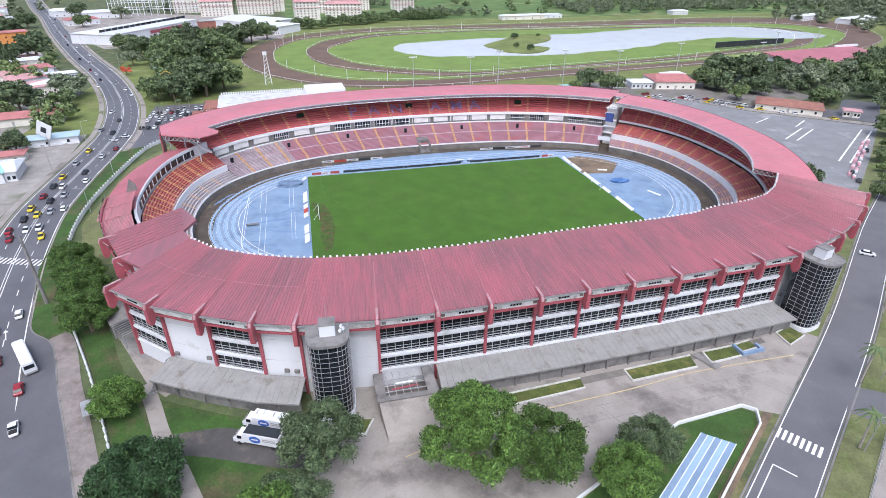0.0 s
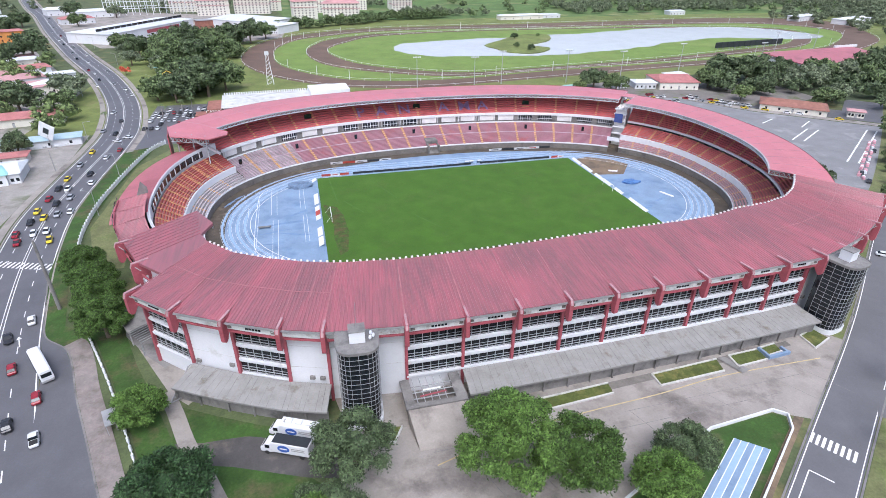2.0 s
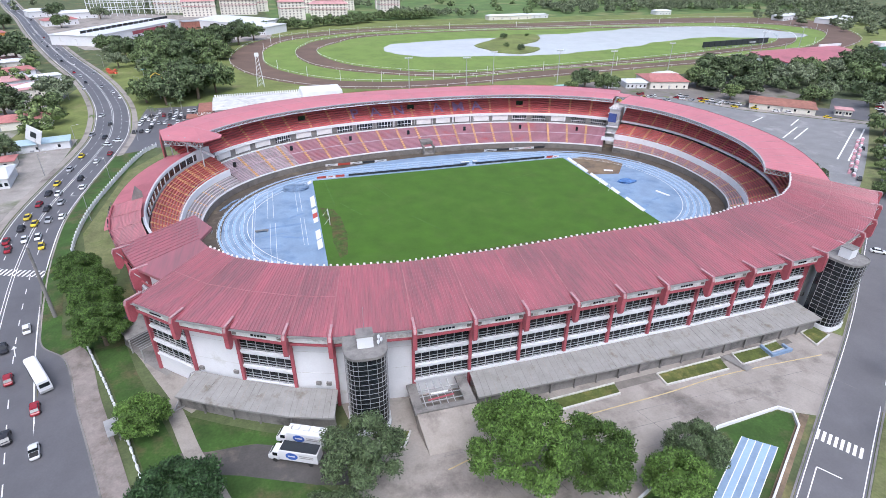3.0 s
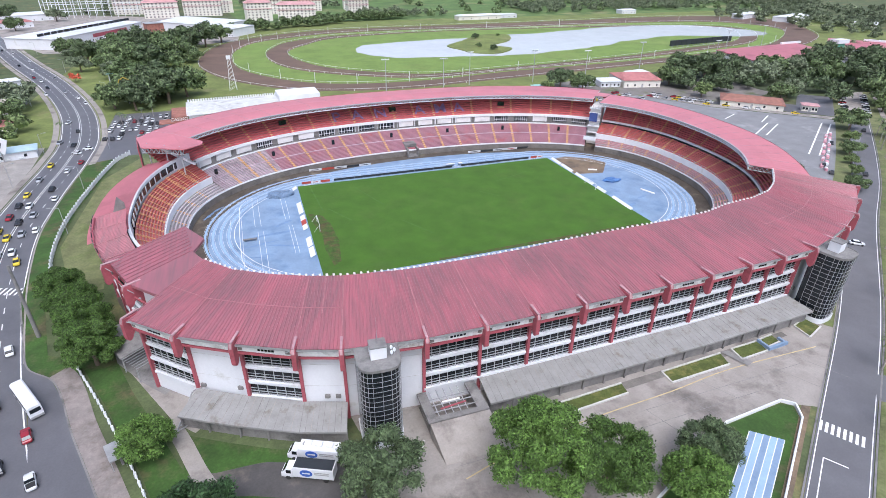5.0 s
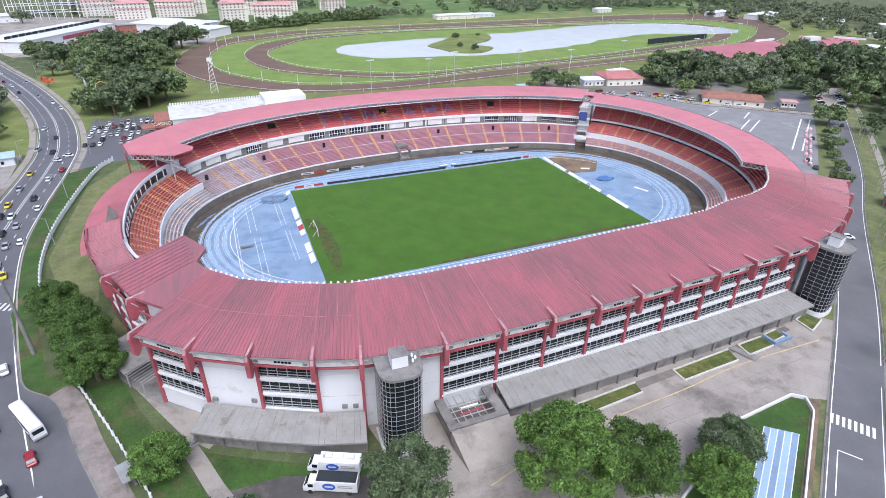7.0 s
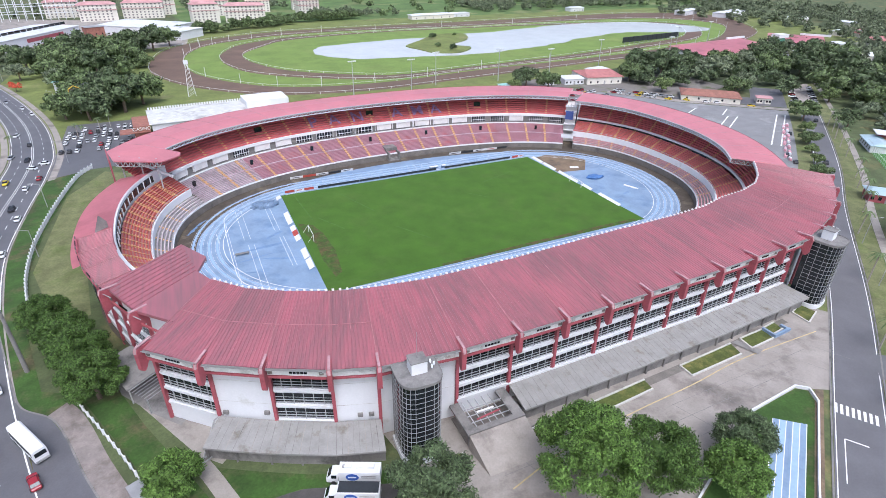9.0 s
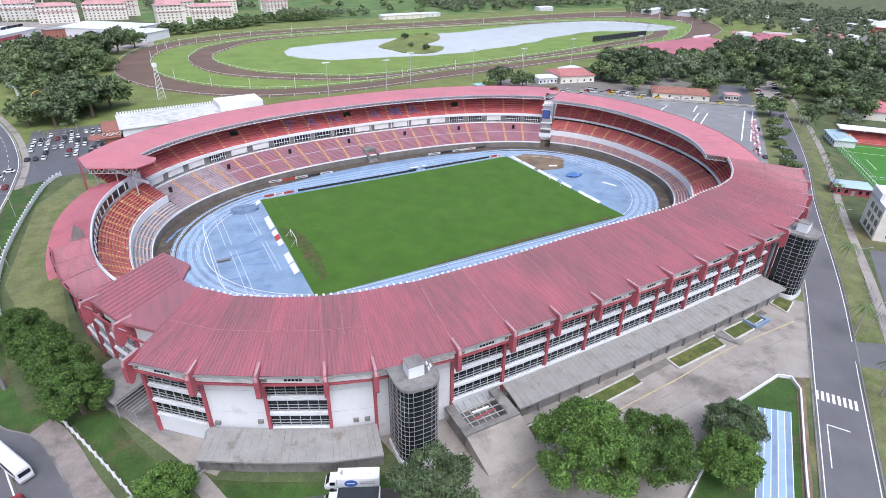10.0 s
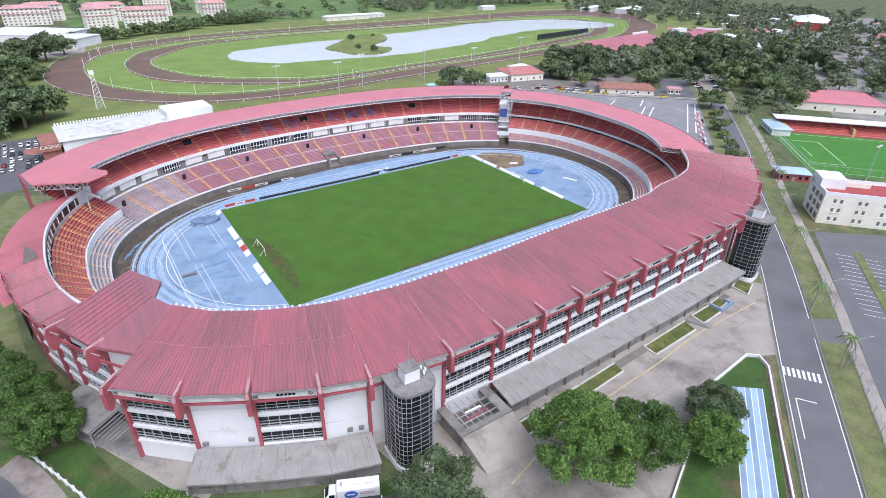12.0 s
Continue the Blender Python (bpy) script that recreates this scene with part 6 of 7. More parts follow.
def road_x(y):
    """Where the avenue runs at that y."""
    return min(ROAD_W, key=lambda p: abs(p.y - y)).x


def wood(name, seed, spots, material, label, leaves=230, size=2.0):
    """A far wood: many crowns in one mesh."""
    rnd = random.Random(seed)
    base = [crown_mesh("c", seed + j, 6.5, 10.5, leaves, size, material, 6) for j in range(3)]
    v, f = [], []
    for x, y in spots:
        me, s, a = rnd.choice(base), rnd.uniform(0.75, 1.25), rnd.uniform(0, 6.28)
        n = len(v)
        c, d = math.cos(a) * s, math.sin(a) * s
        v += [(x + q.co.x * c - q.co.y * d, y + q.co.x * d + q.co.y * c, G + q.co.z * s) for q in me.vertices]
        f += [tuple(i + n for i in q.vertices) for q in me.polygons]
    for me in base:
        bpy.data.meshes.remove(me)
    ob = part(name, (v, f), material)
    return tagged(ob, label, "woodland", kind="stuff")


rnd = random.Random(77)
row = []
for k in range(80):
    u = k / 80
    row.append((-75 + 330 * u + rnd.uniform(-4, 4), 470 + 95 * min(1, u * 2.1) + rnd.uniform(-2, 16)))
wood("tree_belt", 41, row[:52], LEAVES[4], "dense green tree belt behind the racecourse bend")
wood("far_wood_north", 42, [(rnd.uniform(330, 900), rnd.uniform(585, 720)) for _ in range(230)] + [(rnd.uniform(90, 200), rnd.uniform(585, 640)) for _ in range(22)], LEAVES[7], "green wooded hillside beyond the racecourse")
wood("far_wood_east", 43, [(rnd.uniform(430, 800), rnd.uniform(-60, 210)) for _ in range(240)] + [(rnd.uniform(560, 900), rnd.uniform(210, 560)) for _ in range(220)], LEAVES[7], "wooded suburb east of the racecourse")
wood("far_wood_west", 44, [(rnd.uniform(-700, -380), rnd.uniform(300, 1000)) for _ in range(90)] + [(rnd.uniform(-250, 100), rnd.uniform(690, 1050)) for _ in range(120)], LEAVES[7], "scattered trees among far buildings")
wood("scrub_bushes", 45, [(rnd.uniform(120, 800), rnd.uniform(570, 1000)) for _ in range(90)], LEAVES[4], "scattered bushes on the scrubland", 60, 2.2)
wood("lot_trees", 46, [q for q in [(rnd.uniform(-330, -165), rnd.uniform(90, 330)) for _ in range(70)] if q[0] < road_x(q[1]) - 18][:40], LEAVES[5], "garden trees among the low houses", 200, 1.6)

def scatter(n, x0, x1, y0, y1, clear=()):
    out = []
    while len(out) < n:
        p = (rnd.uniform(x0, x1), rnd.uniform(y0, y1))
        if all((p[0] - x) ** 2 + (p[1] - y) ** 2 > r * r for x, y, r in clear):
            out.append(p)
    return out


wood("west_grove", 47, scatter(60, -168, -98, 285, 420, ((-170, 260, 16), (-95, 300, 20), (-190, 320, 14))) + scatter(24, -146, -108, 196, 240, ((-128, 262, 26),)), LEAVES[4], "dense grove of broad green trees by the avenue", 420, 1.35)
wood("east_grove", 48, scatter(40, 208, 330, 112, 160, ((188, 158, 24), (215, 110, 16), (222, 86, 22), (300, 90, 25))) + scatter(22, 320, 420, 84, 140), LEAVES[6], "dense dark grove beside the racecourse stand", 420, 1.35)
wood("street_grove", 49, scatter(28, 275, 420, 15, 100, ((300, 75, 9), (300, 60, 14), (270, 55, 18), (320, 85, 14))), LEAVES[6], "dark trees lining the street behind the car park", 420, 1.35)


def palm(height, seed):
    t = thing("palm_tree", "tall thin palm with a small drooping crown", "palm", group="palms by the street")
    rnd = random.Random(seed)
    part("trunk", join(tube((0, 0, -0.2), (0.15, 0.1, height * 0.5), 0.24, 0.19, 8), tube((0.15, 0.1, height * 0.5), (0.4, 0.2, height), 0.19, 0.14, 8)), mat("palm_bark", (0.30, 0.27, 0.24), 0.9, 0.2, 1), t)
    for k in range(13):
        a, up = 2 * math.pi * k / 13 + rnd.uniform(-0.2, 0.2), rnd.uniform(0.1, 0.9)
        d, v, f = Vector((math.cos(a), math.sin(a), 0)), [], []
        s = Vector((-d.y, d.x, 0))
        for j in range(7):
            w = j / 6
            p = Vector((0.4, 0.2, height)) + d * 2.9 * w + Vector((0, 0, up * 2.2 * w - 2.6 * w * w))
            v += [p + s * 0.42 * (1 - w * 0.8), p + Vector((0, 0, 0.16)), p - s * 0.42 * (1 - w * 0.8)]
        for j in range(6):
            f += [(3 * j, 3 * j + 1, 3 * j + 4, 3 * j + 3), (3 * j + 1, 3 * j + 2, 3 * j + 5, 3 * j + 4)]
        part("frond", (v, f), LEAVES[4], t)
    return t


pm = palm(9.0, 1)
pm.location = (89, -91.5, G)
for k, (x, y, s) in enumerate(((60, -111.5, 1.0), (44, -126, 0.95), (192, -20, 0.95), (159, -45.5, 0.9), (150, -53, 0.9), (170, -38, 0.95), (205, -9, 1.0), (215, 0, 1.0), (225, 8, 1.0), (235, 17, 1.0), (118, -71, 0.9), (137, -61, 0.9), (-156, 138, 0.7), (-131, 149, 0.7), (-122, 157, 0.7), (-128, 146, 0.65), (-118, 163, 0.7), (320, -15, 1.2), (335, -2, 1.2))):
    copy_thing(pm, Matrix.Translation((x, y, G)) @ Matrix.Rotation(k * 1.1, 4, "Z") @ Matrix.Diagonal((s, s, s, 1)))

# ---- buildings ----
ROOF_TILE = mat("faded_red_roof", (0.40, 0.16, 0.15), 0.7, 0.15, 5, 0.1, stain=(0.28, 0.11, 0.10), amount=0.3, spread=8)
ROOF_PINK = mat("pink_roof", (0.46, 0.26, 0.26), 0.7, 0.12, 5, 0.1, stain=(0.34, 0.18, 0.17), amount=0.3, spread=8)
ROOF_WHITE = mat("white_sheet_roof", (0.60, 0.62, 0.64), 0.5, 0.07, 8, 0.05, stain=(0.5, 0.5, 0.5), amount=0.25, spread=14)
ROOF_BLUE = mat("grey_blue_roof", (0.36, 0.47, 0.52), 0.5, 0.1, 6, 0.05)
ROOF_TEAL = mat("teal_roof", (0.30, 0.55, 0.52), 0.5, 0.1, 6, 0.05)
CREAM = mat("cream_wall", (0.68, 0.65, 0.58), 0.8, 0.08, 4, 0.1, stain=(0.5, 0.47, 0.42), amount=0.15, spread=4)
ORANGE = mat("orange_wall", (0.62, 0.26, 0.07), 0.8, 0.1, 4, 0.1)
BRICK = mat("brown_brick", (0.28, 0.12, 0.09), 0.9, 0.2, 2, 0.2)


def windows(parent, w, d, floors, h0, step, cols, rows_side=0, size=(1.1, 1.3)):
    """Recessed dark panes with frames on the long walls (and the short ones)."""
    a, b = size
    for fl in range(floors):
        z = h0 + step * fl
        for side in (-1, 1):
            for k in range(cols):
                x = -w / 2 + w * (k + 0.5) / cols
                part("window", box(x - a / 2, side * d / 2 - 0.06, z, x + a / 2, side * d / 2 + 0.06, z + b), GLASS, parent)
            for k in range(rows_side):
                y = -d / 2 + d * (k + 0.5) / rows_side
                part("window", box(side * w / 2 - 0.06, y - a / 2, z, side * w / 2 + 0.06, y + a / 2, z + b), GLASS, parent)


def house(x, y, w, d, h, deg, wall, roof, label, pitch=0.22, category="building", floors=1, cols=5, name="house"):
    b = thing(name, label, category, (x, y, G))
    b.rotation_euler = (0, 0, radians(deg))
    part("wall", box(-w / 2, -d / 2, 0, w / 2, d / 2, h), wall, b)
    o, r = 0.7, d / 2 * pitch
    hip = min(w * 0.12, d * 0.4)
    v = [(-w / 2 - o, -d / 2 - o, h), (w / 2 + o, -d / 2 - o, h), (w / 2 + o, d / 2 + o, h), (-w / 2 - o, d / 2 + o, h), (-w / 2 + hip, 0, h + r), (w / 2 - hip, 0, h + r)]
    v += [(a, c, h - 0.2) for a, c, _ in v[:4]]
    part("roof", (v, [(0, 1, 5, 4), (1, 2, 5), (2, 3, 4, 5), (3, 0, 4), (0, 6, 7, 1), (1, 7, 8, 2), (2, 8, 9, 3), (3, 9, 6, 0), (6, 9, 8, 7)]), roof, b)
    windows(b, w, d, floors, 1.0, 3.2, cols)
    part("door", box(-0.6, -d / 2 - 0.08, 0, 0.6, -d / 2 + 0.05, 2.1), STEEL, b)
    return b


for a in ((-201, 150, 44, 16, 4.2, 12, CREAM, ROOF_TILE, "long house with a faded red hipped roof"), (-215, 225, 26, 20, 5, 30, CREAM, ROOF_PINK, "low house with pink sheet roofs"), (-232, 248, 22, 18, 5.5, 30, WHITE_PAINT, ROOF_PINK, "low house with a pale pink roof"),
          (-238, 280, 20, 16, 6, 30, WHITE_PAINT, ROOF_TILE, "white house with a red roof"), (-222, 262, 30, 10, 4, 30, WHITE_PAINT, ROOF_WHITE, "long white-roofed shed"), (-256, 262, 26, 16, 5, 20, CREAM, ROOF_PINK, "house with pinkish roof sheets"), (-180, 106, 42, 9, 3.6, 14, WHITE_PAINT, ROOF_BLUE, "open car shed with a grey-blue roof"),
          (-188, 84, 30, 8, 3.4, 10, CREAM, ROOF_TILE, "low red-roofed workshop"), (-182, 62, 22, 14, 4.5, 10, WHITE_PAINT, ROOF_TEAL, "small building with a teal roof"), (-172, 66, 9, 16, 4.2, 10, WHITE_PAINT, ROOF_WHITE, "white filling-station canopy building"), (-222, 190, 18, 12, 4, 20, CREAM, ROOF_TILE, "small house with a red roof"),
          (-250, 130, 26, 14, 4.5, 15, CREAM, ROOF_PINK, "house with pink roof sheets"), (-240, 90, 30, 16, 4.5, 10, CREAM, ROOF_TILE, "house with a faded red roof"), (-285, 330, 30, 14, 5, 30, WHITE_PAINT, ROOF_BLUE, "shop with a dark blue roof"), (-330, 440, 30, 16, 6, 35, WHITE_PAINT, ROOF_TILE, "roadside building with a red roof"),
          (-300, 590, 34, 18, 6, 30, WHITE_PAINT, ROOF_TILE, "building with red gables by the avenue"), (-345, 690, 40, 24, 7, 30, WHITE_PAINT, ROOF_WHITE, "white commercial building"), (-300, 660, 40, 22, 7, 25, WHITE_PAINT, ROOF_WHITE, "white roofed depot"), (-420, 620, 40, 22, 7, 30, CREAM, ROOF_TILE, "far building with a red roof"),
          (190, 158, 26, 26, 5, -12, CREAM, ROOF_TILE, "restaurant with layered red roofs"), (168, 158, 14, 12, 4, -12, WHITE_PAINT, ROOF_WHITE, "white annex with a pale roof"), (205, 176, 14, 10, 4, 10, WHITE_PAINT, ROOF_WHITE, "small white pavilion"), (223, 87, 34, 20, 3.4, -43, CREAM, mat("earth_red_roof", (0.26, 0.12, 0.09), 0.9, 0.2, 3, 0.2), "long low building with a brown-red roof"),
          (246, 66, 8, 7, 3.6, -43, CREAM, ROOF_PINK, "small cream gatehouse"), (152, 162, 10, 10, 3.5, 0, WHITE_PAINT, ROOF_WHITE, "white tent-roofed pavilion"), (-138, 262, 30, 14, 6.5, -8, WHITE_PAINT, ROOF_TEAL, "low hall with a pale green roof in the grove"), (115, 158, 8, 6, 3.2, 0, WHITE_PAINT, ROOF_TEAL, "small teal-roofed kiosk"), (230, 545, 60, 14, 5, 3, CREAM, ROOF_WHITE, "long stable block with pale sheet roofs"),
          (268, 552, 40, 10, 4.5, 3, WHITE_PAINT, ROOF_WHITE, "white-roofed stable shed"), (470, 560, 24, 14, 5, 0, WHITE_PAINT, ROOF_WHITE, "far white shed"), (640, 430, 60, 22, 6, 20, WHITE_PAINT, ROOF_WHITE, "far white-roofed sheds"), (600, 470, 40, 16, 6, 20, WHITE_PAINT, ROOF_WHITE, "far white shed"), (560, 180, 40, 18, 6, 30, CREAM, ROOF_TILE, "far red-roofed building"),
          (640, 90, 46, 20, 6, 20, CREAM, ROOF_TILE, "far red-roofed building"), (700, 200, 70, 40, 9, 20, mat("red_wall", (0.4, 0.07, 0.06), 0.7), ROOF_WHITE, "large white-roofed hall with red walls"), (560, 60, 30, 16, 5, 40, CREAM, ROOF_PINK, "far house with a pinkish roof"), (480, 20, 26, 14, 5, 10, WHITE_PAINT, ROOF_TILE, "far house among trees")):
    house(*a[:8], a[8] if len(a[8].split()) > 4 else a[8] + " among trees")

rnd2 = random.Random(21)
for k in range(34):
    x, y = rnd2.uniform(440, 800), rnd2.uniform(-40, 480)
    if y > 210 and x < 600:
        continue
    house(x, y, rnd2.uniform(14, 34), rnd2.uniform(10, 18), rnd2.uniform(4, 7), rnd2.uniform(0, 90), rnd2.choice((CREAM, WHITE_PAINT)), rnd2.choice((ROOF_WHITE, ROOF_TILE, ROOF_PINK, ROOF_WHITE)), "far house roof among the suburban trees", 0.2, "house", 1, 3)
for k in range(26):
    x, y = rnd2.uniform(-480, -330), rnd2.uniform(330, 900)
    x = min(x, road_x(y) - 60)
    house(x, y, rnd2.uniform(14, 34), rnd2.uniform(10, 20), rnd2.uniform(4, 9), rnd2.uniform(20, 40), rnd2.choice((CREAM, WHITE_PAINT)), rnd2.choice((ROOF_WHITE, ROOF_TILE, ROOF_PINK, ROOF_WHITE)), "low town building along the avenue", 0.15, "building", 1, 3)
for k in range(16):
    y = 60 + 20 * k + rnd2.uniform(-5, 5)
    house(min(rnd2.uniform(-330, -200), road_x(y) - 45), y, rnd2.uniform(14, 26), rnd2.uniform(9, 15), rnd2.uniform(3.5, 6), rnd2.uniform(5, 35), rnd2.choice((CREAM, WHITE_PAINT)), rnd2.choice((ROOF_BLUE, ROOF_TILE, ROOF_PINK, ROOF_WHITE)), "low house with sheet roof west of the avenue", 0.2, "house", 1, 3)

# warehouses, steel frame and flats
def shed(x, y, w, d, h, deg, label, strips=True):
    b = house(x, y, w, d, h, deg, WHITE_PAINT, ROOF_WHITE, label, 0.12, "warehouse", 1, 14, "warehouse")
    if strips:
        for k in range(16):
            part("clerestory", turned(box(-w / 2 + w * k / 16 + 0.6, -0.3, h + 0.55 * d * 0.06, -w / 2 + w * (k + 1) / 16 - 0.6, 0.3, h + d * 0.06 + 1.0), 0, -d * 0.22), GLASS, b)
        part("sign_band", box(-w * 0.1, -d / 2 - 0.15, h * 0.4, w * 0.3, -d / 2 - 0.02, h * 0.75), RED_PAINT, b, "red sign band on the wall")
    return b


shed(-214, 482, 128, 46, 9, 64, "long white warehouse with a roof window strip")
shed(-104, 524, 74, 52, 9, -40, "large white sheet-roofed hall", False)
shed(-78, 482, 40, 34, 8, -40, "white-roofed hall behind the trees", False)
house(-150, 500, 16, 14, 11, 20, BRICK, STEEL, "brown brick stair block", 0.05, "building", 2, 3)
house(-170, 455, 44, 12, 6, 64, BRICK, ROOF_WHITE, "low brown frontage of the warehouse", 0.05, "building")
ob = house(-300, 408, 24, 18, 15, 30, ORANGE, ROOF_TILE, "orange four-storey block of flats", 0.1, "flats", 4, 5)
fr = thing("steel_frame", "white steel building frame under construction", "building frame", (-232, 690, G))
fr.rotation_euler = (0, 0, radians(8))
for k in range(16):
    x = -60 + 8 * k
    for y in (-16, 16):
        part("column", box(x - 0.35, y - 0.35, 0, x + 0.35, y + 0.35, 24), WHITE_PAINT, fr)
    part("rafter", beam((x, -16, 24), (x, 16, 26), 0.6), WHITE_PAINT, fr)
for z in (8, 16, 24):
    for y in (-16, 16):
        part("beam", box(-60, y - 0.3, z - 0.3, 60, y + 0.3, z + 0.3), WHITE_PAINT, fr)


def flats(x, y, w, deg, floors=6):
    b = thing("apartment_building", "white block of flats with a pink-red roof", "apartment building", (x, y, G), group="flats beyond the racecourse")
    b.rotation_euler = (0, 0, radians(deg))
    h = 3.0 * floors
    part("wall", box(-w / 2, -8, 0, w / 2, 8, h), CREAM, b)
    part("roof", ([(-w / 2 - 1, -9, h), (w / 2 + 1, -9, h), (w / 2 + 1, 9, h), (-w / 2 - 1, 9, h), (-w / 2 + 5, 0, h + 3.4), (w / 2 - 5, 0, h + 3.4)], [(0, 1, 5, 4), (1, 2, 5), (2, 3, 4, 5), (3, 0, 4)]), ROOF_PINK, b)
    part("ledge", box(-w / 2 - 0.6, -8.6, h * 0.66, w / 2 + 0.6, 8.6, h * 0.66 + 0.7), ROOF_PINK, b)
    panes = []
    for fl in range(floors):
        for k in range(int(w / 4.5)):
            c = -w / 2 + 4.5 * (k + 0.5)
            panes.append(box(c - 0.9, -8.1, 3 * fl + 0.9, c + 0.9, -7.9, 3 * fl + 2.5))
        panes += [box(w / 2 - 0.1, c - 0.9, 3 * fl + 0.9, w / 2 + 0.1, c + 0.9, 3 * fl + 2.5) for c in (-5, 0, 5)]
    tagged(part("window_grid", join(*panes), mat("flat_pane", (0.17, 0.15, 0.15), 0.3, 0.2, 2, 0.0), b), kind="stuff")


for a in ((-157, 655, 40, 8, 6), (-108, 668, 46, -4, 6), (-42, 590, 30, 10, 7), (4, 592, 46, -4, 6), (-92, 700, 40, 12, 6), (-30, 668, 44, 4, 6), (34, 700, 32, -8, 7), (90, 640, 28, 5, 6), (100, 708, 34, -3, 6), (-200, 705, 36, 6, 6)):
    flats(*a)

# casino behind the north-west corner
cs = thing("casino_building", "white long casino hall with a dark sign gable", "casino", (-66, 146, G))
cs.rotation_euler = (0, 0, radians(4))
part("hall", box(-32, -14, 0, 30, 12, 7.6), WHITE_PAINT, cs)
part("roof", ([(-33, -15, 7.6), (31, -15, 7.6), (31, 13, 8.0), (-33, 13, 8.0), (-33, -1, 8.4), (31, -1, 8.4)], [(0, 1, 5, 4), (4, 5, 2, 3)]), mat("streaked_roof", (0.54, 0.54, 0.52), 0.6, 0.15, 3, 0.1, stain=(0.30, 0.29, 0.27), amount=0.35, spread=7), cs)
part("stair_head", box(14, -6, 7.6, 36, 10, 11.4), WHITE_PAINT, cs)
for k in range(48):
    part("parapet_post", box(-32 + 1.3 * k, 12, 7.9, -31.3 + 1.3 * k, 12.4, 9.3), WHITE_PAINT, cs)
part("gable", box(-40, -15, 0, -33, 4, 7.5), BRICK, cs)
part("sign_board", box(-40.4, -14, 5.2, -40.05, 2, 7.6), BLACK, cs)
tx = bpy.data.curves.new("sign_text", "FONT")
tx.body, tx.size, tx.align_x, tx.extrude = "CASINO", 2.2, "CENTER", 0.03
tx.materials.append(LINE)
t = new("sign_text", tx)
t.parent = cs
t.matrix_local = pose(-36.5, -15.2, 5.6, 90, 0, 0)
part("porch_roof", box(-46, -16, 4.6, -33, -8, 5.0), BRICK, cs)
slab("casino_yard", [(-100, 108), (-80, 112), (-95, 132), (-104, 130)], 0.07, PLAZA, "pale concrete yard", "yard")

# racecourse stands, tote board, rails, masts, lattice tower
def stand_roof(x, y, w, d, h, deg, label):
    b = thing("racecourse_stand", label, "grandstand", (x, y, G), group="racecourse stands")
    b.rotation_euler = (0, 0, radians(deg))
    part("body", box(-w / 2 + 2, -d / 2 + 2, 0, w / 2 - 2, d / 2 - 4, h - 2), WHITE_PAINT, b)
    part("roof", ([(-w / 2, -d / 2, h - 1.5), (w / 2, -d / 2, h - 1.5), (w / 2, d / 2, h + 1.5), (-w / 2, d / 2, h + 1.5), (-w / 2, -d / 2, h - 2), (w / 2, -d / 2, h - 2), (w / 2, d / 2, h + 1), (-w / 2, d / 2, h + 1)], [(0, 1, 2, 3), (7, 6, 5, 4), (0, 4, 5, 1), (1, 5, 6, 2), (2, 6, 7, 3), (3, 7, 4, 0)]), ROOF_MID, b)
    part("parapet", box(w / 2 - 20, d / 2 - 1, h + 1.3, w / 2 + 6, d / 2 + 0.6, h + 3), WHITE_PAINT, b)
    windows(b, w - 4, d - 6, 2, 1.2, 3.2, 14)


stand_roof(356, 190, 100, 44, 9, 6, "long racecourse stand with a red sheet roof")
stand_roof(462, 202, 48, 38, 9, -52, "smaller racecourse stand with a red roof")
tw = thing("viewing_tower", "green and white viewing tower beside the stand", "tower", (418, 188, G))
part("shaft", box(-4, -3, 0, 4, 3, 14), mat("green_wall", (0.10, 0.28, 0.20), 0.6), tw)
part("cabin", box(-6, -4, 14, 7, 4, 17), WHITE_PAINT, tw)
pav = house(304, -2, 52, 40, 5.0, -50, CREAM, ROOF_FAR, "open pavilion with a wide red sheet roof", 0.16, "pavilion")
for k in range(3):
    part("roof_strip", turned(beam((-24 + 24 * k, -17, 4.75), (-24 + 24 * k, 0, 7.5), 0.5, 0.2), 0, 0), WHITE_SEAM, pav)
ts = thing("training_stand", "small red-seated stand with a white roof edge", "grandstand", (*at(45, -9), G))
ts.rotation_euler = (0, 0, math.atan2(U.y, U.x))
for k in range(6):
    part("bench_step", box(-44, -6 + 1.3 * k, 0, 44, -4.7 + 1.3 * k, 0.9 + 0.55 * k), SEAT_RED, ts)
part("roof", box(-45, -4, 6.2, 45, 5, 6.6), WHITE_PAINT, ts)
part("back", box(-44, 2, 0, 44, 2.3, 6.2), RED_PAINT, ts)
for k in range(9):
    part("post", box(-44 + 11 * k, 1.6, 0, -43.7 + 11 * k, 1.9, 6.2), WIN_FRAME, ts)
    part("railing", beam((-44 + 11 * k, -6.2, 1.1), (-33 + 11 * k if k < 8 else 44, -6.2, 1.1), 0.1), WIN_FRAME, ts)
part("aisle", box(-40.6, -6.2, 0, -39.4, 1.8, 3.9), AISLE, ts)
part("aisle", box(-8.6, -6.2, 0, -7.4, 1.8, 3.9), AISLE, ts)
of = thing("office_building", "white three-storey office building with a red roof terrace", "office building", (133.5, -88.5, G))
of.rotation_euler = (0, 0, radians(-49))
part("wall", box(-12, -7.5, 0, 17, 8, 10.6), CREAM, of)
WINDOW_PALE = mat("office_pane", (0.14, 0.15, 0.16), 0.2, 0.2, 2, 0.0)
part("terrace", box(-10, -6.5, 10.6, 16, 7, 10.66), mat("red_terrace", (0.30, 0.06, 0.06), 0.8, 0.12, 4, 0.1), of, "dark red roof terrace")
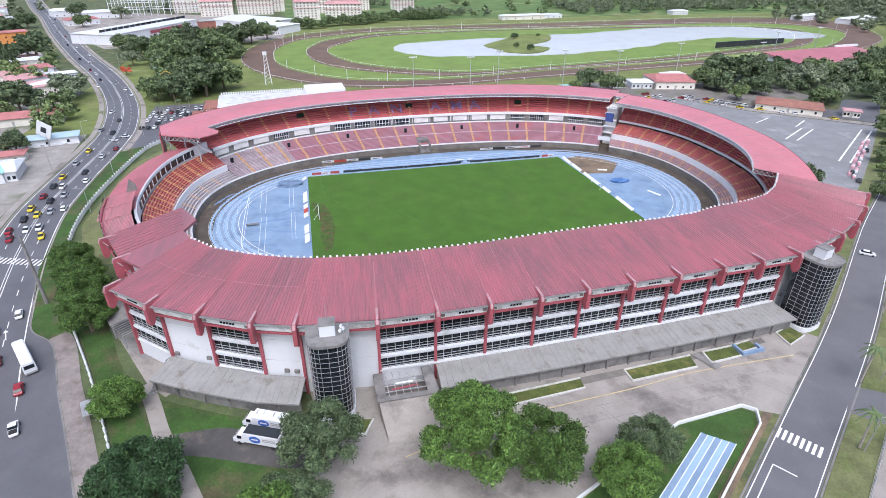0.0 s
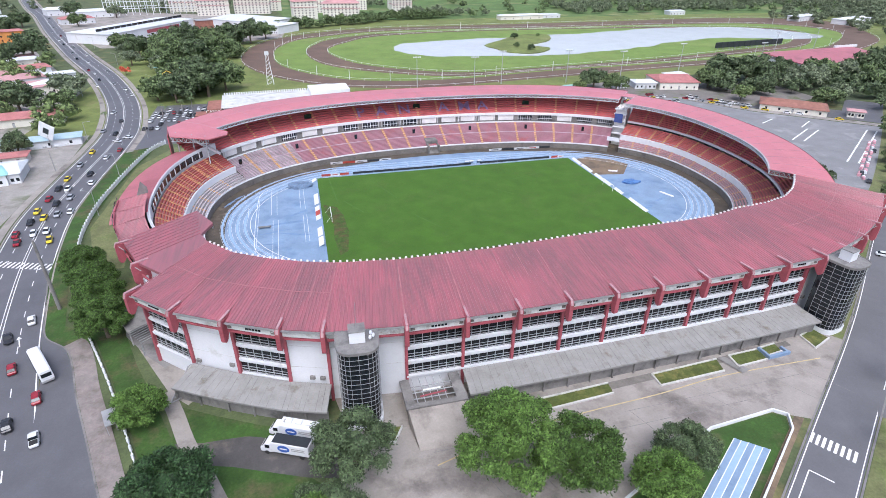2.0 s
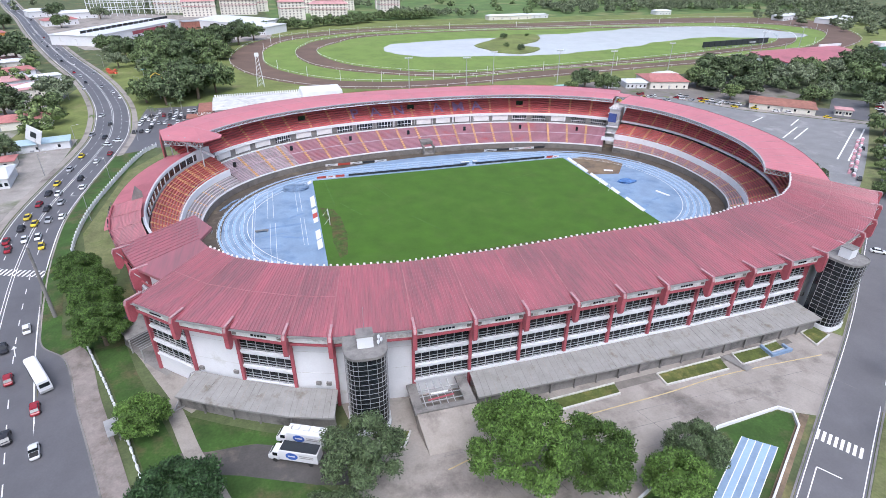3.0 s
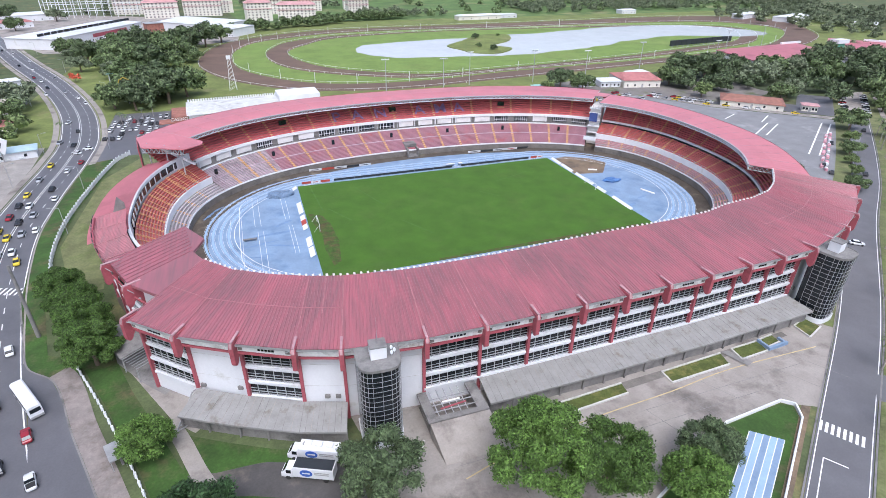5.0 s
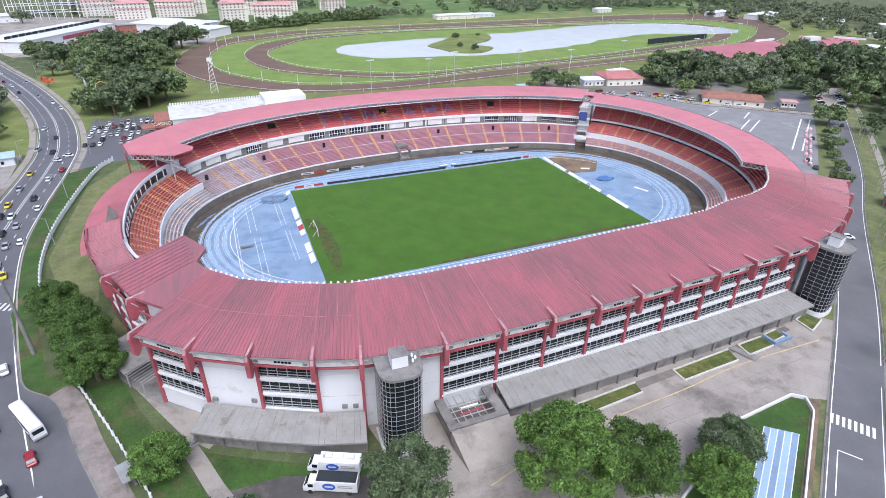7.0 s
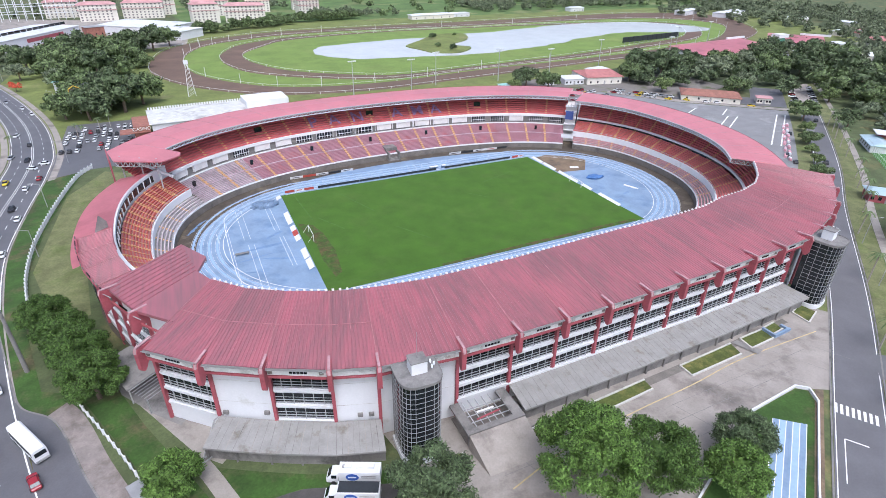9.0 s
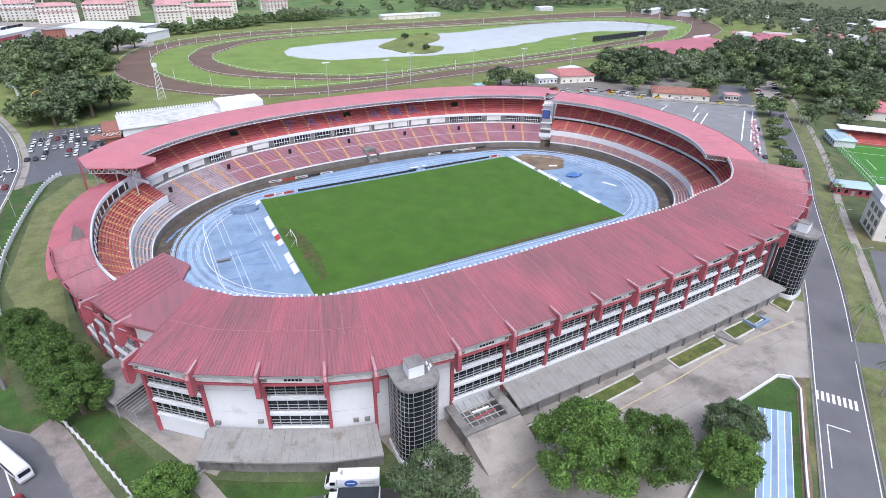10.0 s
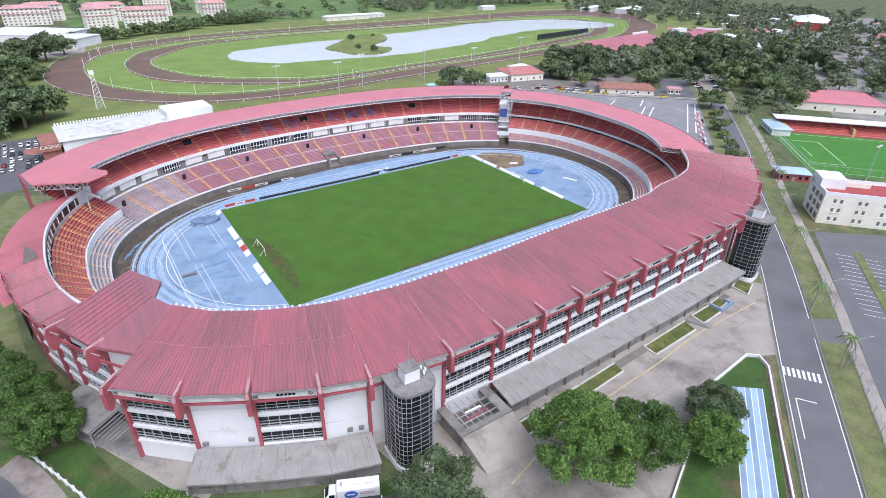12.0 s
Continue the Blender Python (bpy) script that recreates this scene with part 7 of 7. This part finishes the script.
for q in (box(-12, -7.5, 10.6, 17, -7.0, 11.7), box(-12, 7.5, 10.6, 17, 8, 11.7), box(-12, -7, 10.6, -11.5, 7.5, 11.7), box(16.5, -7, 10.6, 17, 7.5, 11.7)):
    part("parapet", q, WHITE_PAINT, of)
part("stair_head", box(-12, -1, 10.6, -4, 8, 14.2), WHITE_PAINT, of)
part("roof_wall", box(-4, 2.6, 10.6, 5, 3.0, 12.2), CREAM, of)
for fl in range(3):
    for x in (-8.4, -6.4, -0.8, 1.2, 6.8, 8.8, 13.4, 15.2):
        w = part("window", box(x - 0.45, -7.56, 1.4 + 3.3 * fl, x + 0.45, -7.4, 2.7 + 3.3 * fl), WINDOW_PALE, of)
        part("sill", box(x - 0.7, -7.75, 1.0 + 3.3 * fl, x + 0.7, -7.45, 1.15 + 3.3 * fl), WHITE_PAINT, w)
    for y in (-5, -1, 3):
        part("window", box(-12.1, y - 1.2, 1 + 3.3 * fl, -11.9, y + 1.2, 3 + 3.3 * fl), WINDOW_PALE, of)
for k in range(5):
    part("air_unit", box(12 + 1.0 * (k % 3), 3 + 1.3 * (k // 3), 10.7, 12.8 + 1.0 * (k % 3), 4.1 + 1.3 * (k // 3), 11.6), STEEL, of)
kiosk = house(156, -57, 12, 8, 3.4, -46, RED_PAINT, ROOF_BLUE, "small red kiosk with a pale blue roof", 0.3, "kiosk")
house(219, -17, 18, 9, 3.4, 44, WHITE_PAINT, ROOF_BLUE, "white pavilion with a pale blue roof by the pitch", 0.3, "pavilion")
tb = thing("tote_board", "long dark tote board standing on the infield", "board", (364, 288, G))
tb.rotation_euler = (0, 0, radians(8))
for k in range(12):
    part("panel", box(-43 + 7.2 * k, -0.5, 1.6, -36.3 + 7.2 * k, 0.5, 6.4), BLACK, tb)
    part("leg", box(-40 + 7.2 * k, -0.3, 0, -39.4 + 7.2 * k, 0.3, 1.6), STEEL, tb)


def rail(line, label, step, h=1.4, skip=1):
    r = thing("running_rail", label, "rail", group="racecourse rails")
    pts = line + [line[0]]
    part("top_rail", join(*[beam((a.x, a.y, G + h), (b.x, b.y, G + h), 0.12) for a, b in zip(pts, pts[1:])]), WHITE_PAINT, r)
    me = mesh_of("post", *box(-0.1, -0.1, 0, 0.1, 0.1, h), WHITE_PAINT)
    for k in range(0, len(line), 2):
        o = part("post", me, None, r)
        o.location = (line[k].x, line[k].y, G)


rail(OUT, "white outer rail of the racing track", 12)
rail(TURF, "white rail between dirt and turf", 12)
rail(DIRT_OUT, "white rail round the inner track", 12)
rail(DIRT_IN, "white rail round the infield", 12)
mk = thing("furlong_post", "tall white marker post on the turf", "post", (-60, 430, G), group="marker posts")
part("pole", tube((0, 0, 0), (0, 0, 7), 0.18, 0.15, 6), WHITE_PAINT, mk)
for k in range(2, len(TURF), 5):
    copy_thing(mk, Matrix.Translation((TURF[k].x, TURF[k].y, G)))


def mast(x, y, h=21):
    m = thing("floodlight_mast", "tall pale steel floodlight mast", "floodlight", (x, y, G), group="floodlight masts")
    part("pole", tube((0, 0, 0), (0, 0, h), 0.32, 0.16, 8), WIN_FRAME, m)
    part("head_frame", tube((-2.2, 0, h), (2.2, 0, h), 0.14, 0.14, 6), WIN_FRAME, m)
    for k in range(5):
        part("lamp", turned(box(-0.35, -0.4, 0, 0.35, 0.4, 0.55), -2.1 + 1.05 * k, 0, h + 0.1), WHITE_PAINT, m)
    return m


m0 = mast(77, 187)
for x, y in ((123, 182), (158, 171), (220, 193), (284, 185), (52, 169), (340, 232), (400, 250), (16, 176)):
    copy_thing(m0, Matrix.Translation((x, y, G)))
copy_thing(m0, Matrix.Translation((176.4, -77.2, G)) @ Matrix.Diagonal((0.9, 0.9, 0.75, 1)))
lt = thing("lattice_tower", "white steel lattice tower with a cabin on top", "tower", (-76, 217, G))
for sx in (-1, 1):
    for sy in (-1, 1):
        part("leg", beam((2.2 * sx, 2.2 * sy, 0), (0.7 * sx, 0.7 * sy, 19), 0.22), WHITE_PAINT, lt)
for k in range(8):
    z, y = 19 * k / 8, 19 * (k + 1) / 8
    a, b = 2.2 - 1.5 * k / 8, 2.2 - 1.5 * (k + 1) / 8
    for s in (-1, 1):
        part("brace", beam((-a, s * a, z), (b, s * b, y), 0.14), WHITE_PAINT, lt)
        part("brace", beam((s * a, -a, z), (s * b, b, y), 0.14), WHITE_PAINT, lt)
part("cabin", box(-1.3, -1.3, 19, 1.3, 1.3, 21), WHITE_PAINT, lt)
sg = thing("roadside_sign", "yellow outlined crest sign on a tall pole", "sign", (-134, 196, G))
part("pole", tube((0, 0, 0), (0, 0, 11), 0.35, 0.3, 8), STEEL, sg)
YEL = mat("sign_yellow", (0.50, 0.36, 0.06), 0.5)
part("plate", prism([(-3, 0), (3, 0), (3, 0.3), (-3, 0.3)], 10.6, 13.5), BARK, sg)
part("border", join(beam((-3.6, -0.1, 10.4), (3.6, -0.1, 10.4), 0.4), beam((-3.6, -0.1, 10.4), (-2.6, -0.1, 13.6), 0.4), beam((3.6, -0.1, 10.4), (2.6, -0.1, 13.6), 0.4), beam((-2.6, -0.1, 13.6), (0, -0.1, 15.2), 0.4), beam((2.6, -0.1, 13.6), (0, -0.1, 15.2), 0.4)), YEL, sg)
s2 = thing("square_sign", "tilted white square sign with a dark emblem", "sign", (-170, 103, G))
part("pole", tube((0, 0, 0), (0, 0, 6), 0.25, 0.25, 8), STEEL, s2)
part("plate", turned(box(-3.4, -0.2, -3.4, 3.4, 0.2, 3.4), 0, 0, 8, -20, 25), WHITE_PAINT, s2)
part("emblem", turned(box(-1.3, -0.26, -1.3, 1.3, -0.21, 1.3), 0, 0, 8, -20, 25), BLACK, s2)
pl = thing("leaning_pole", "tall pale concrete utility pole", "utility pole", (-122.8, -38.5, G))
part("pole", tube((0, 0, 0), (0, 0, 20), 0.5, 0.3, 10), CONCRETE, pl)
lp = thing("street_lamp", "grey street lamp on a tall steel pole", "street lamp", (-129, 20, G), group="avenue lamps")
part("pole", tube((0, 0, 0), (0, 0, 9), 0.13, 0.09, 8), STEEL, lp)
part("arm", beam((0, 0, 9), (-2.4, 0, 9.5), 0.1), STEEL, lp)
part("lamp_head", box(-3.2, -0.18, 9.4, -2.3, 0.18, 9.6), STEEL, lp)
for x, y, a in ((-132, 60, 0), (-158, 70, 180), (-160, 25, 180), (-157, 110, 180), (-131, 110, 0), (-148, 215, -20), (-186, 205, 160), (-190, 305, -20), (-230, 395, -20), (65, -112, 150), (44, -127, 150), (90, -94, 150), (112, -76, 150)):
    copy_thing(lp, pose(x, y, G, 0, 0, a))
ff = thing("flowering_tree", "small tree with bright orange-red flowers", "tree", (-176, 268, G))
part("trunk", tube((0, 0, 0), (0, 0, 2.5), 0.25, 0.15, 6), BARK, ff)
cr = part("crown", crown_mesh("crown", 99, 4.2, 4.2, 260, 0.9, mat("orange_flowers", (0.55, 0.10, 0.05), 0.7, 0.25, 1, 0, islands=0.3), 5), None, ff)
cr.location = (0, 0, 1.6)

# ---- vehicles ----
def loft(sections):
    """Skin through cross-sections of equal point count, closed at the ends."""
    v, f, n = [], [], len(sections[0])
    for s in sections:
        v += s
    for i in range(len(sections) - 1):
        f += [(i * n + k, i * n + (k + 1) % n, (i + 1) * n + (k + 1) % n, (i + 1) * n + k) for k in range(n)]
    return v, f + [tuple(range(n))[::-1], tuple(range((len(sections) - 1) * n, len(sections) * n))]


def ring(x, w, z0, z1, tuck=0.85):
    return [(x, -w * tuck, z0), (x, w * tuck, z0), (x, w, z0 + (z1 - z0) * 0.4), (x, w * 0.93, z1), (x, -w * 0.93, z1), (x, -w, z0 + (z1 - z0) * 0.4)]


def car_kind(paint, label, pickup=False):
    c = thing("car", label, "car", group="cars on the avenue and car parks")
    part("body", loft([ring(-2.15, 0.72, 0.35, 0.75), ring(-1.95, 0.84, 0.25, 0.92), ring(-0.9, 0.88, 0.22, 0.95), ring(0.9, 0.88, 0.22, 0.93), ring(1.7, 0.85, 0.24, 0.82), ring(2.15, 0.70, 0.35, 0.66)]), paint, c)
    if pickup:
        part("cab", loft([ring(-0.6, 0.80, 0.9, 1.0, 1), ring(-0.5, 0.76, 0.9, 1.55, 1), ring(0.6, 0.72, 0.9, 1.58, 1), ring(1.2, 0.78, 0.9, 0.98, 1)]), GLASS, c)
        part("roof", box(-0.5, -0.7, 1.54, 0.6, 0.7, 1.62), paint, c)
        part("bed", box(-2.0, -0.7, 0.93, -0.7, 0.7, 0.96), RUBBER, c)
    else:
        part("cabin", loft([ring(-1.75, 0.78, 0.85, 0.95, 1), ring(-1.2, 0.70, 0.85, 1.40, 1), ring(0.3, 0.70, 0.85, 1.43, 1), ring(1.1, 0.78, 0.85, 0.94, 1)]), GLASS, c)
        part("roof", loft([ring(-1.25, 0.62, 1.36, 1.42, 1), ring(-0.5, 0.66, 1.38, 1.49, 1), ring(0.32, 0.62, 1.38, 1.45, 1)]), paint, c)
    for x in (-1.35, 1.35):
        for y in (-0.86, 0.86):
            part("wheel", tube((x, y - 0.1, 0.32), (x, y + 0.1, 0.32), 0.32, 0.32, 10), RUBBER, c)
    return c


def paint(name, col):
    return mat("car_" + name, col, 0.25, 0.03, 3, 0.0)


KINDS = [car_kind(paint("white", (0.70, 0.71, 0.72)), "white saloon car on the asphalt"), car_kind(paint("silver", (0.36, 0.37, 0.39)), "silver grey saloon car on the asphalt"), car_kind(paint("black", (0.03, 0.03, 0.035)), "dark saloon car on the asphalt"), car_kind(paint("red", (0.26, 0.02, 0.03)), "dark red saloon car on the asphalt"),
         car_kind(paint("yellow", (0.60, 0.46, 0.04)), "yellow taxi on the asphalt"), car_kind(paint("blue", (0.03, 0.06, 0.25)), "blue saloon car on the asphalt"), car_kind(paint("pickup", (0.62, 0.63, 0.64)), "white pickup truck with open bed", True)]
used = set()


def on_road(x, y):
    """Keeps a car inside the kerbs of the avenue."""
    c = road_x(y)
    return min(max(x, c - 7.2), c + 7.0) if 0 < y < 122 and abs(x - c) < 14 else x




def put_car(i, x, y, deg, scale=1.0):
    m = Matrix.Translation((x, y, G + 0.06)) @ Matrix.Rotation(radians(deg), 4, "Z") @ Matrix.Diagonal((scale, scale, scale, 1))
    if i in used:
        copy_thing(KINDS[i], m)
    else:
        used.add(i)
        KINDS[i].matrix_basis = m


for i, x, y, d in ((1, -121.5, -58, 112), (3, -116.3, -73, 110), (2, -119, -80, 112), (6, -112.6, -85, 110), (0, -127.5, -43, 110), (3, -124.8, -62, 112), (5, -128.5, -66, 112), (2, -130, -50, 292), (4, -138.5, 3, 285), (3, -147.5, 3, 282), (3, -150, 9, 280), (0, -145, 9, 282), (0, -141.6, 10, 280), (2, -149, 18, 278), (4, -146, 21, 275), (1, -142.5, 23, 275), (4, -150, 27, 275), (0, -138.5, 25, 95),
                   (2, -146, 33, 272), (3, -150, 38, 272), (1, -143, 38, 272), (2, -150, 48, 270), (0, -146.5, 47, 272), (4, -150, 58, 270), (0, -139.5, 52, 90), (2, -143, 62, 270), (1, -150, 74, 270), (0, -142, 82, 90), (4, -150, 91, 270), (0, -143.5, 106, 150), (0, -140, 111, 165), (2, -147, 118, 265), (3, -139, 92, 90), (1, -154, 124, 262),
                   (2, -150, 142, 100), (0, -158, 160, 258), (0, -158, 202, 288), (0, -165, 218, 288), (1, -176, 237, 292), (0, -185, 232, 292), (2, -189, 252, 290), (0, -198, 275, 292), (1, -192, 285, 110), (3, -206, 290, 292), (0, -215, 322, 292), (2, -228, 340, 292), (0, -226, 358, 112), (1, -240, 370, 292), (0, -250, 405, 112), (2, -262, 420, 292), (0, -275, 450, 292), (3, -283, 480, 112), (0, -300, 510, 292), (1, -310, 545, 112), (0, -330, 590, 292), (2, -345, 640, 112)):
    put_car(i, on_road(x, y), y, d)
rnd = random.Random(9)
for r, y in enumerate((124, 131, 138, 146, 153, 160)):
    for k in range(11):
        if rnd.random() < 0.72:
            put_car(rnd.choice((0, 0, 1, 1, 2, 2, 3, 6)), -135 + 3.0 * k + rnd.uniform(-0.2, 0.2), y, 90 + rnd.uniform(-4, 4))
for r, (a, b) in enumerate((((128, 122), (168, 130)), ((130, 130), (164, 137)), ((122, 112), (170, 118)), ((100, 122), (124, 128)), ((176, 122), (198, 92)), ((182, 126), (204, 96)))):
    a, b = Vector(a), Vector(b)
    n = int((b - a).length / 2.9)
    for k in range(n):
        if rnd.random() < 0.8:
            p = a.lerp(b, k / n)
            put_car(rnd.choice((0, 0, 1, 1, 2, 3, 6, 4)), p.x, p.y, 80 + rnd.uniform(-5, 5) + (40 if r > 3 else 0))
for x, y, i, d in ((205, 88, 4, -55), (213, 80, 0, -50), (218, 76, 0, -50), (231, 62, 4, -45), (168, -8, 2, 40), (163, -16, 2, 40), (128, -26, 1, 70), (124, -22, 0, 60), (200, 14, 2, 38), (112, -66, 0, -40), (152, -70, 0, -20), (101, -118, 2, -60), (96, -128, 1, -60), (237, 25, 2, 38), (175, -22, 2, 38)):
    put_car(i, x, y, d)
for k in range(14):
    put_car((0, 1, 2, 0, 3)[k % 5], 262 + 5.2 * k + rnd.uniform(-1, 1), 56 + 4.2 * k, 130)
    if k < 9:
        put_car((2, 0, 1)[k % 3], 268 + 5.4 * k, 46 + 4.4 * k, 130)
for k in range(26):
    put_car((0, 1, 2, 0, 3, 0)[k % 6], 400 + 7 * (k % 13) + rnd.uniform(-1, 1), -10 + 16 * (k // 13) + 3.2 * (k % 13), 60)
for k in range(9):
    put_car((0, 0, 1, 0)[k % 4], -199 + 4.3 * k, 99 + 1.0 * k, 100)
slab("east_town_lot", [(390, -40), (500, 10), (510, 70), (395, 10)], 0.06, ASPHALT2, "asphalt car park among trees", "car park")

bus = thing("bus", "white bus in the kerb lane of the avenue", "bus", (-118.4, -63.4, G + 0.06))
bus.rotation_euler = (0, 0, radians(121))
part("body", loft([[(x, y * w, z) for y, z in ((-1.2, 0.45), (1.2, 0.45), (1.25, 1.6), (1.2, 2.9), (0.9, 3.15), (-0.9, 3.15), (-1.2, 2.9), (-1.25, 1.6))] for x, w in ((-5.4, 0.96), (-5.2, 1), (5.0, 1), (5.4, 0.92))]), WHITE_PAINT, bus)
for s in (-1, 1):
    for k in range(7):
        part("window", box(-4.8 + 1.35 * k, s * 1.24 - 0.04, 1.65, -3.6 + 1.35 * k, s * 1.24 + 0.04, 2.6), GLASS, bus)
    for x in (-3.4, 3.4):
        part("wheel", tube((x, s * 1.05, 0.45), (x, s * 1.25, 0.45), 0.48, 0.48, 12), RUBBER, bus)
part("windscreen", box(5.28, -1.05, 1.4, 5.45, 1.05, 2.7), GLASS, bus)
part("rear_window", box(-5.46, -0.95, 1.7, -5.36, 0.95, 2.6), GLASS, bus)
part("bumper", box(-5.6, -1.15, 0.45, -5.38, 1.15, 0.85), STEEL, bus)
for x in (-2.5, 1.8):
    part("roof_hatch", box(x - 0.5, -0.4, 3.13, x + 0.5, 0.4, 3.24), WHITE_PAINT, bus)

BLUE_LOGO = mat("logo_blue", (0.03, 0.10, 0.42), 0.5)


def box_truck(x, y, deg, dark_roof):
    t = thing("box_truck", "white broadcast truck with a blue oval emblem", "truck", (x, y, G + 0.07), group="parked trucks")
    t.rotation_euler = (0, 0, radians(deg))
    part("chassis", box(-4.6, -0.9, 0.55, 4.8, 0.9, 0.85), RUBBER, t)
    body = part("cargo_box", loft([[(x0, y0, z0) for y0, z0 in ((-1.2, 0.95), (1.2, 0.95), (1.2, 3.2), (1.12, 3.3), (-1.12, 3.3), (-1.2, 3.2))] for x0 in (-4.7, 2.6)]), WHITE_PAINT, t)
    if dark_roof:
        part("roof_rack", box(-4.5, -1.08, 3.3, 2.4, 1.08, 3.42), BLACK, body, "dark flat roof deck")
    else:
        for k in range(3):
            part("roof_unit", box(-3.6 + 2 * k, -0.6, 3.3, -2.4 + 2 * k, 0.4, 3.75), WHITE_PAINT, body)
        part("roof_dish", tube((1.6, 0, 3.4), (1.6, 0.1, 3.55), 0.5, 0.2, 12), STEEL, body)
    part("cab", loft([[(x0, y0 * w, z0) for y0, z0 in ((-1.1, 0.6), (1.1, 0.6), (1.12, 1.5), (1.0, h), (-1.0, h), (-1.12, 1.5))] for x0, w, h in ((2.75, 1, 2.5), (3.9, 1, 2.5), (4.6, 0.98, 1.7), (4.85, 0.94, 1.5))]), WHITE_PAINT, t)
    part("windscreen", ([(4.08, -0.9, 2.42), (4.08, 0.9, 2.42), (4.66, 0.95, 1.72), (4.66, -0.95, 1.72), (4.02, -0.9, 2.40), (4.02, 0.9, 2.40), (4.6, 0.95, 1.70), (4.6, -0.95, 1.70)], [(0, 3, 2, 1), (4, 5, 6, 7), (0, 4, 7, 3), (1, 2, 6, 5)]), GLASS, t)
    for s in (-1, 1):
        part("side_window", box(3.0, s * 1.08 - 0.05, 1.6, 3.9, s * 1.08 + 0.05, 2.3), GLASS, t)
        em = part("emblem", ([(0.2 + 1.15 * math.cos(a), s * 1.215, 2.1 + 0.85 * math.sin(a)) for a in np.linspace(0, 2 * math.pi, 25)[:-1]] + [(0.2, s * 1.215, 2.1)], [(k, (k + 1) % 24, 24) for k in range(24)]), BLUE_LOGO, t, "blue oval emblem")
        part("bar", box(-0.5, s * 1.225 - 0.004, 1.95, 0.9, s * 1.225 + 0.004, 2.25), LINE, em)
        for z in (2.3, 1.9):
            part("print_line", box(-3.9, s * 1.215 - 0.006, z, -1.3, s * 1.215 + 0.006, z + 0.22), STEEL, t)
        for x0 in (-3.2, 3.6):
            part("wheel", tube((x0, s * 0.85, 0.45), (x0, s * 1.15, 0.45), 0.46, 0.46, 12), RUBBER, t)


box_truck(-66.2, -99.0, 155, True)
box_truck(-64.8, -95.2, 155, False)
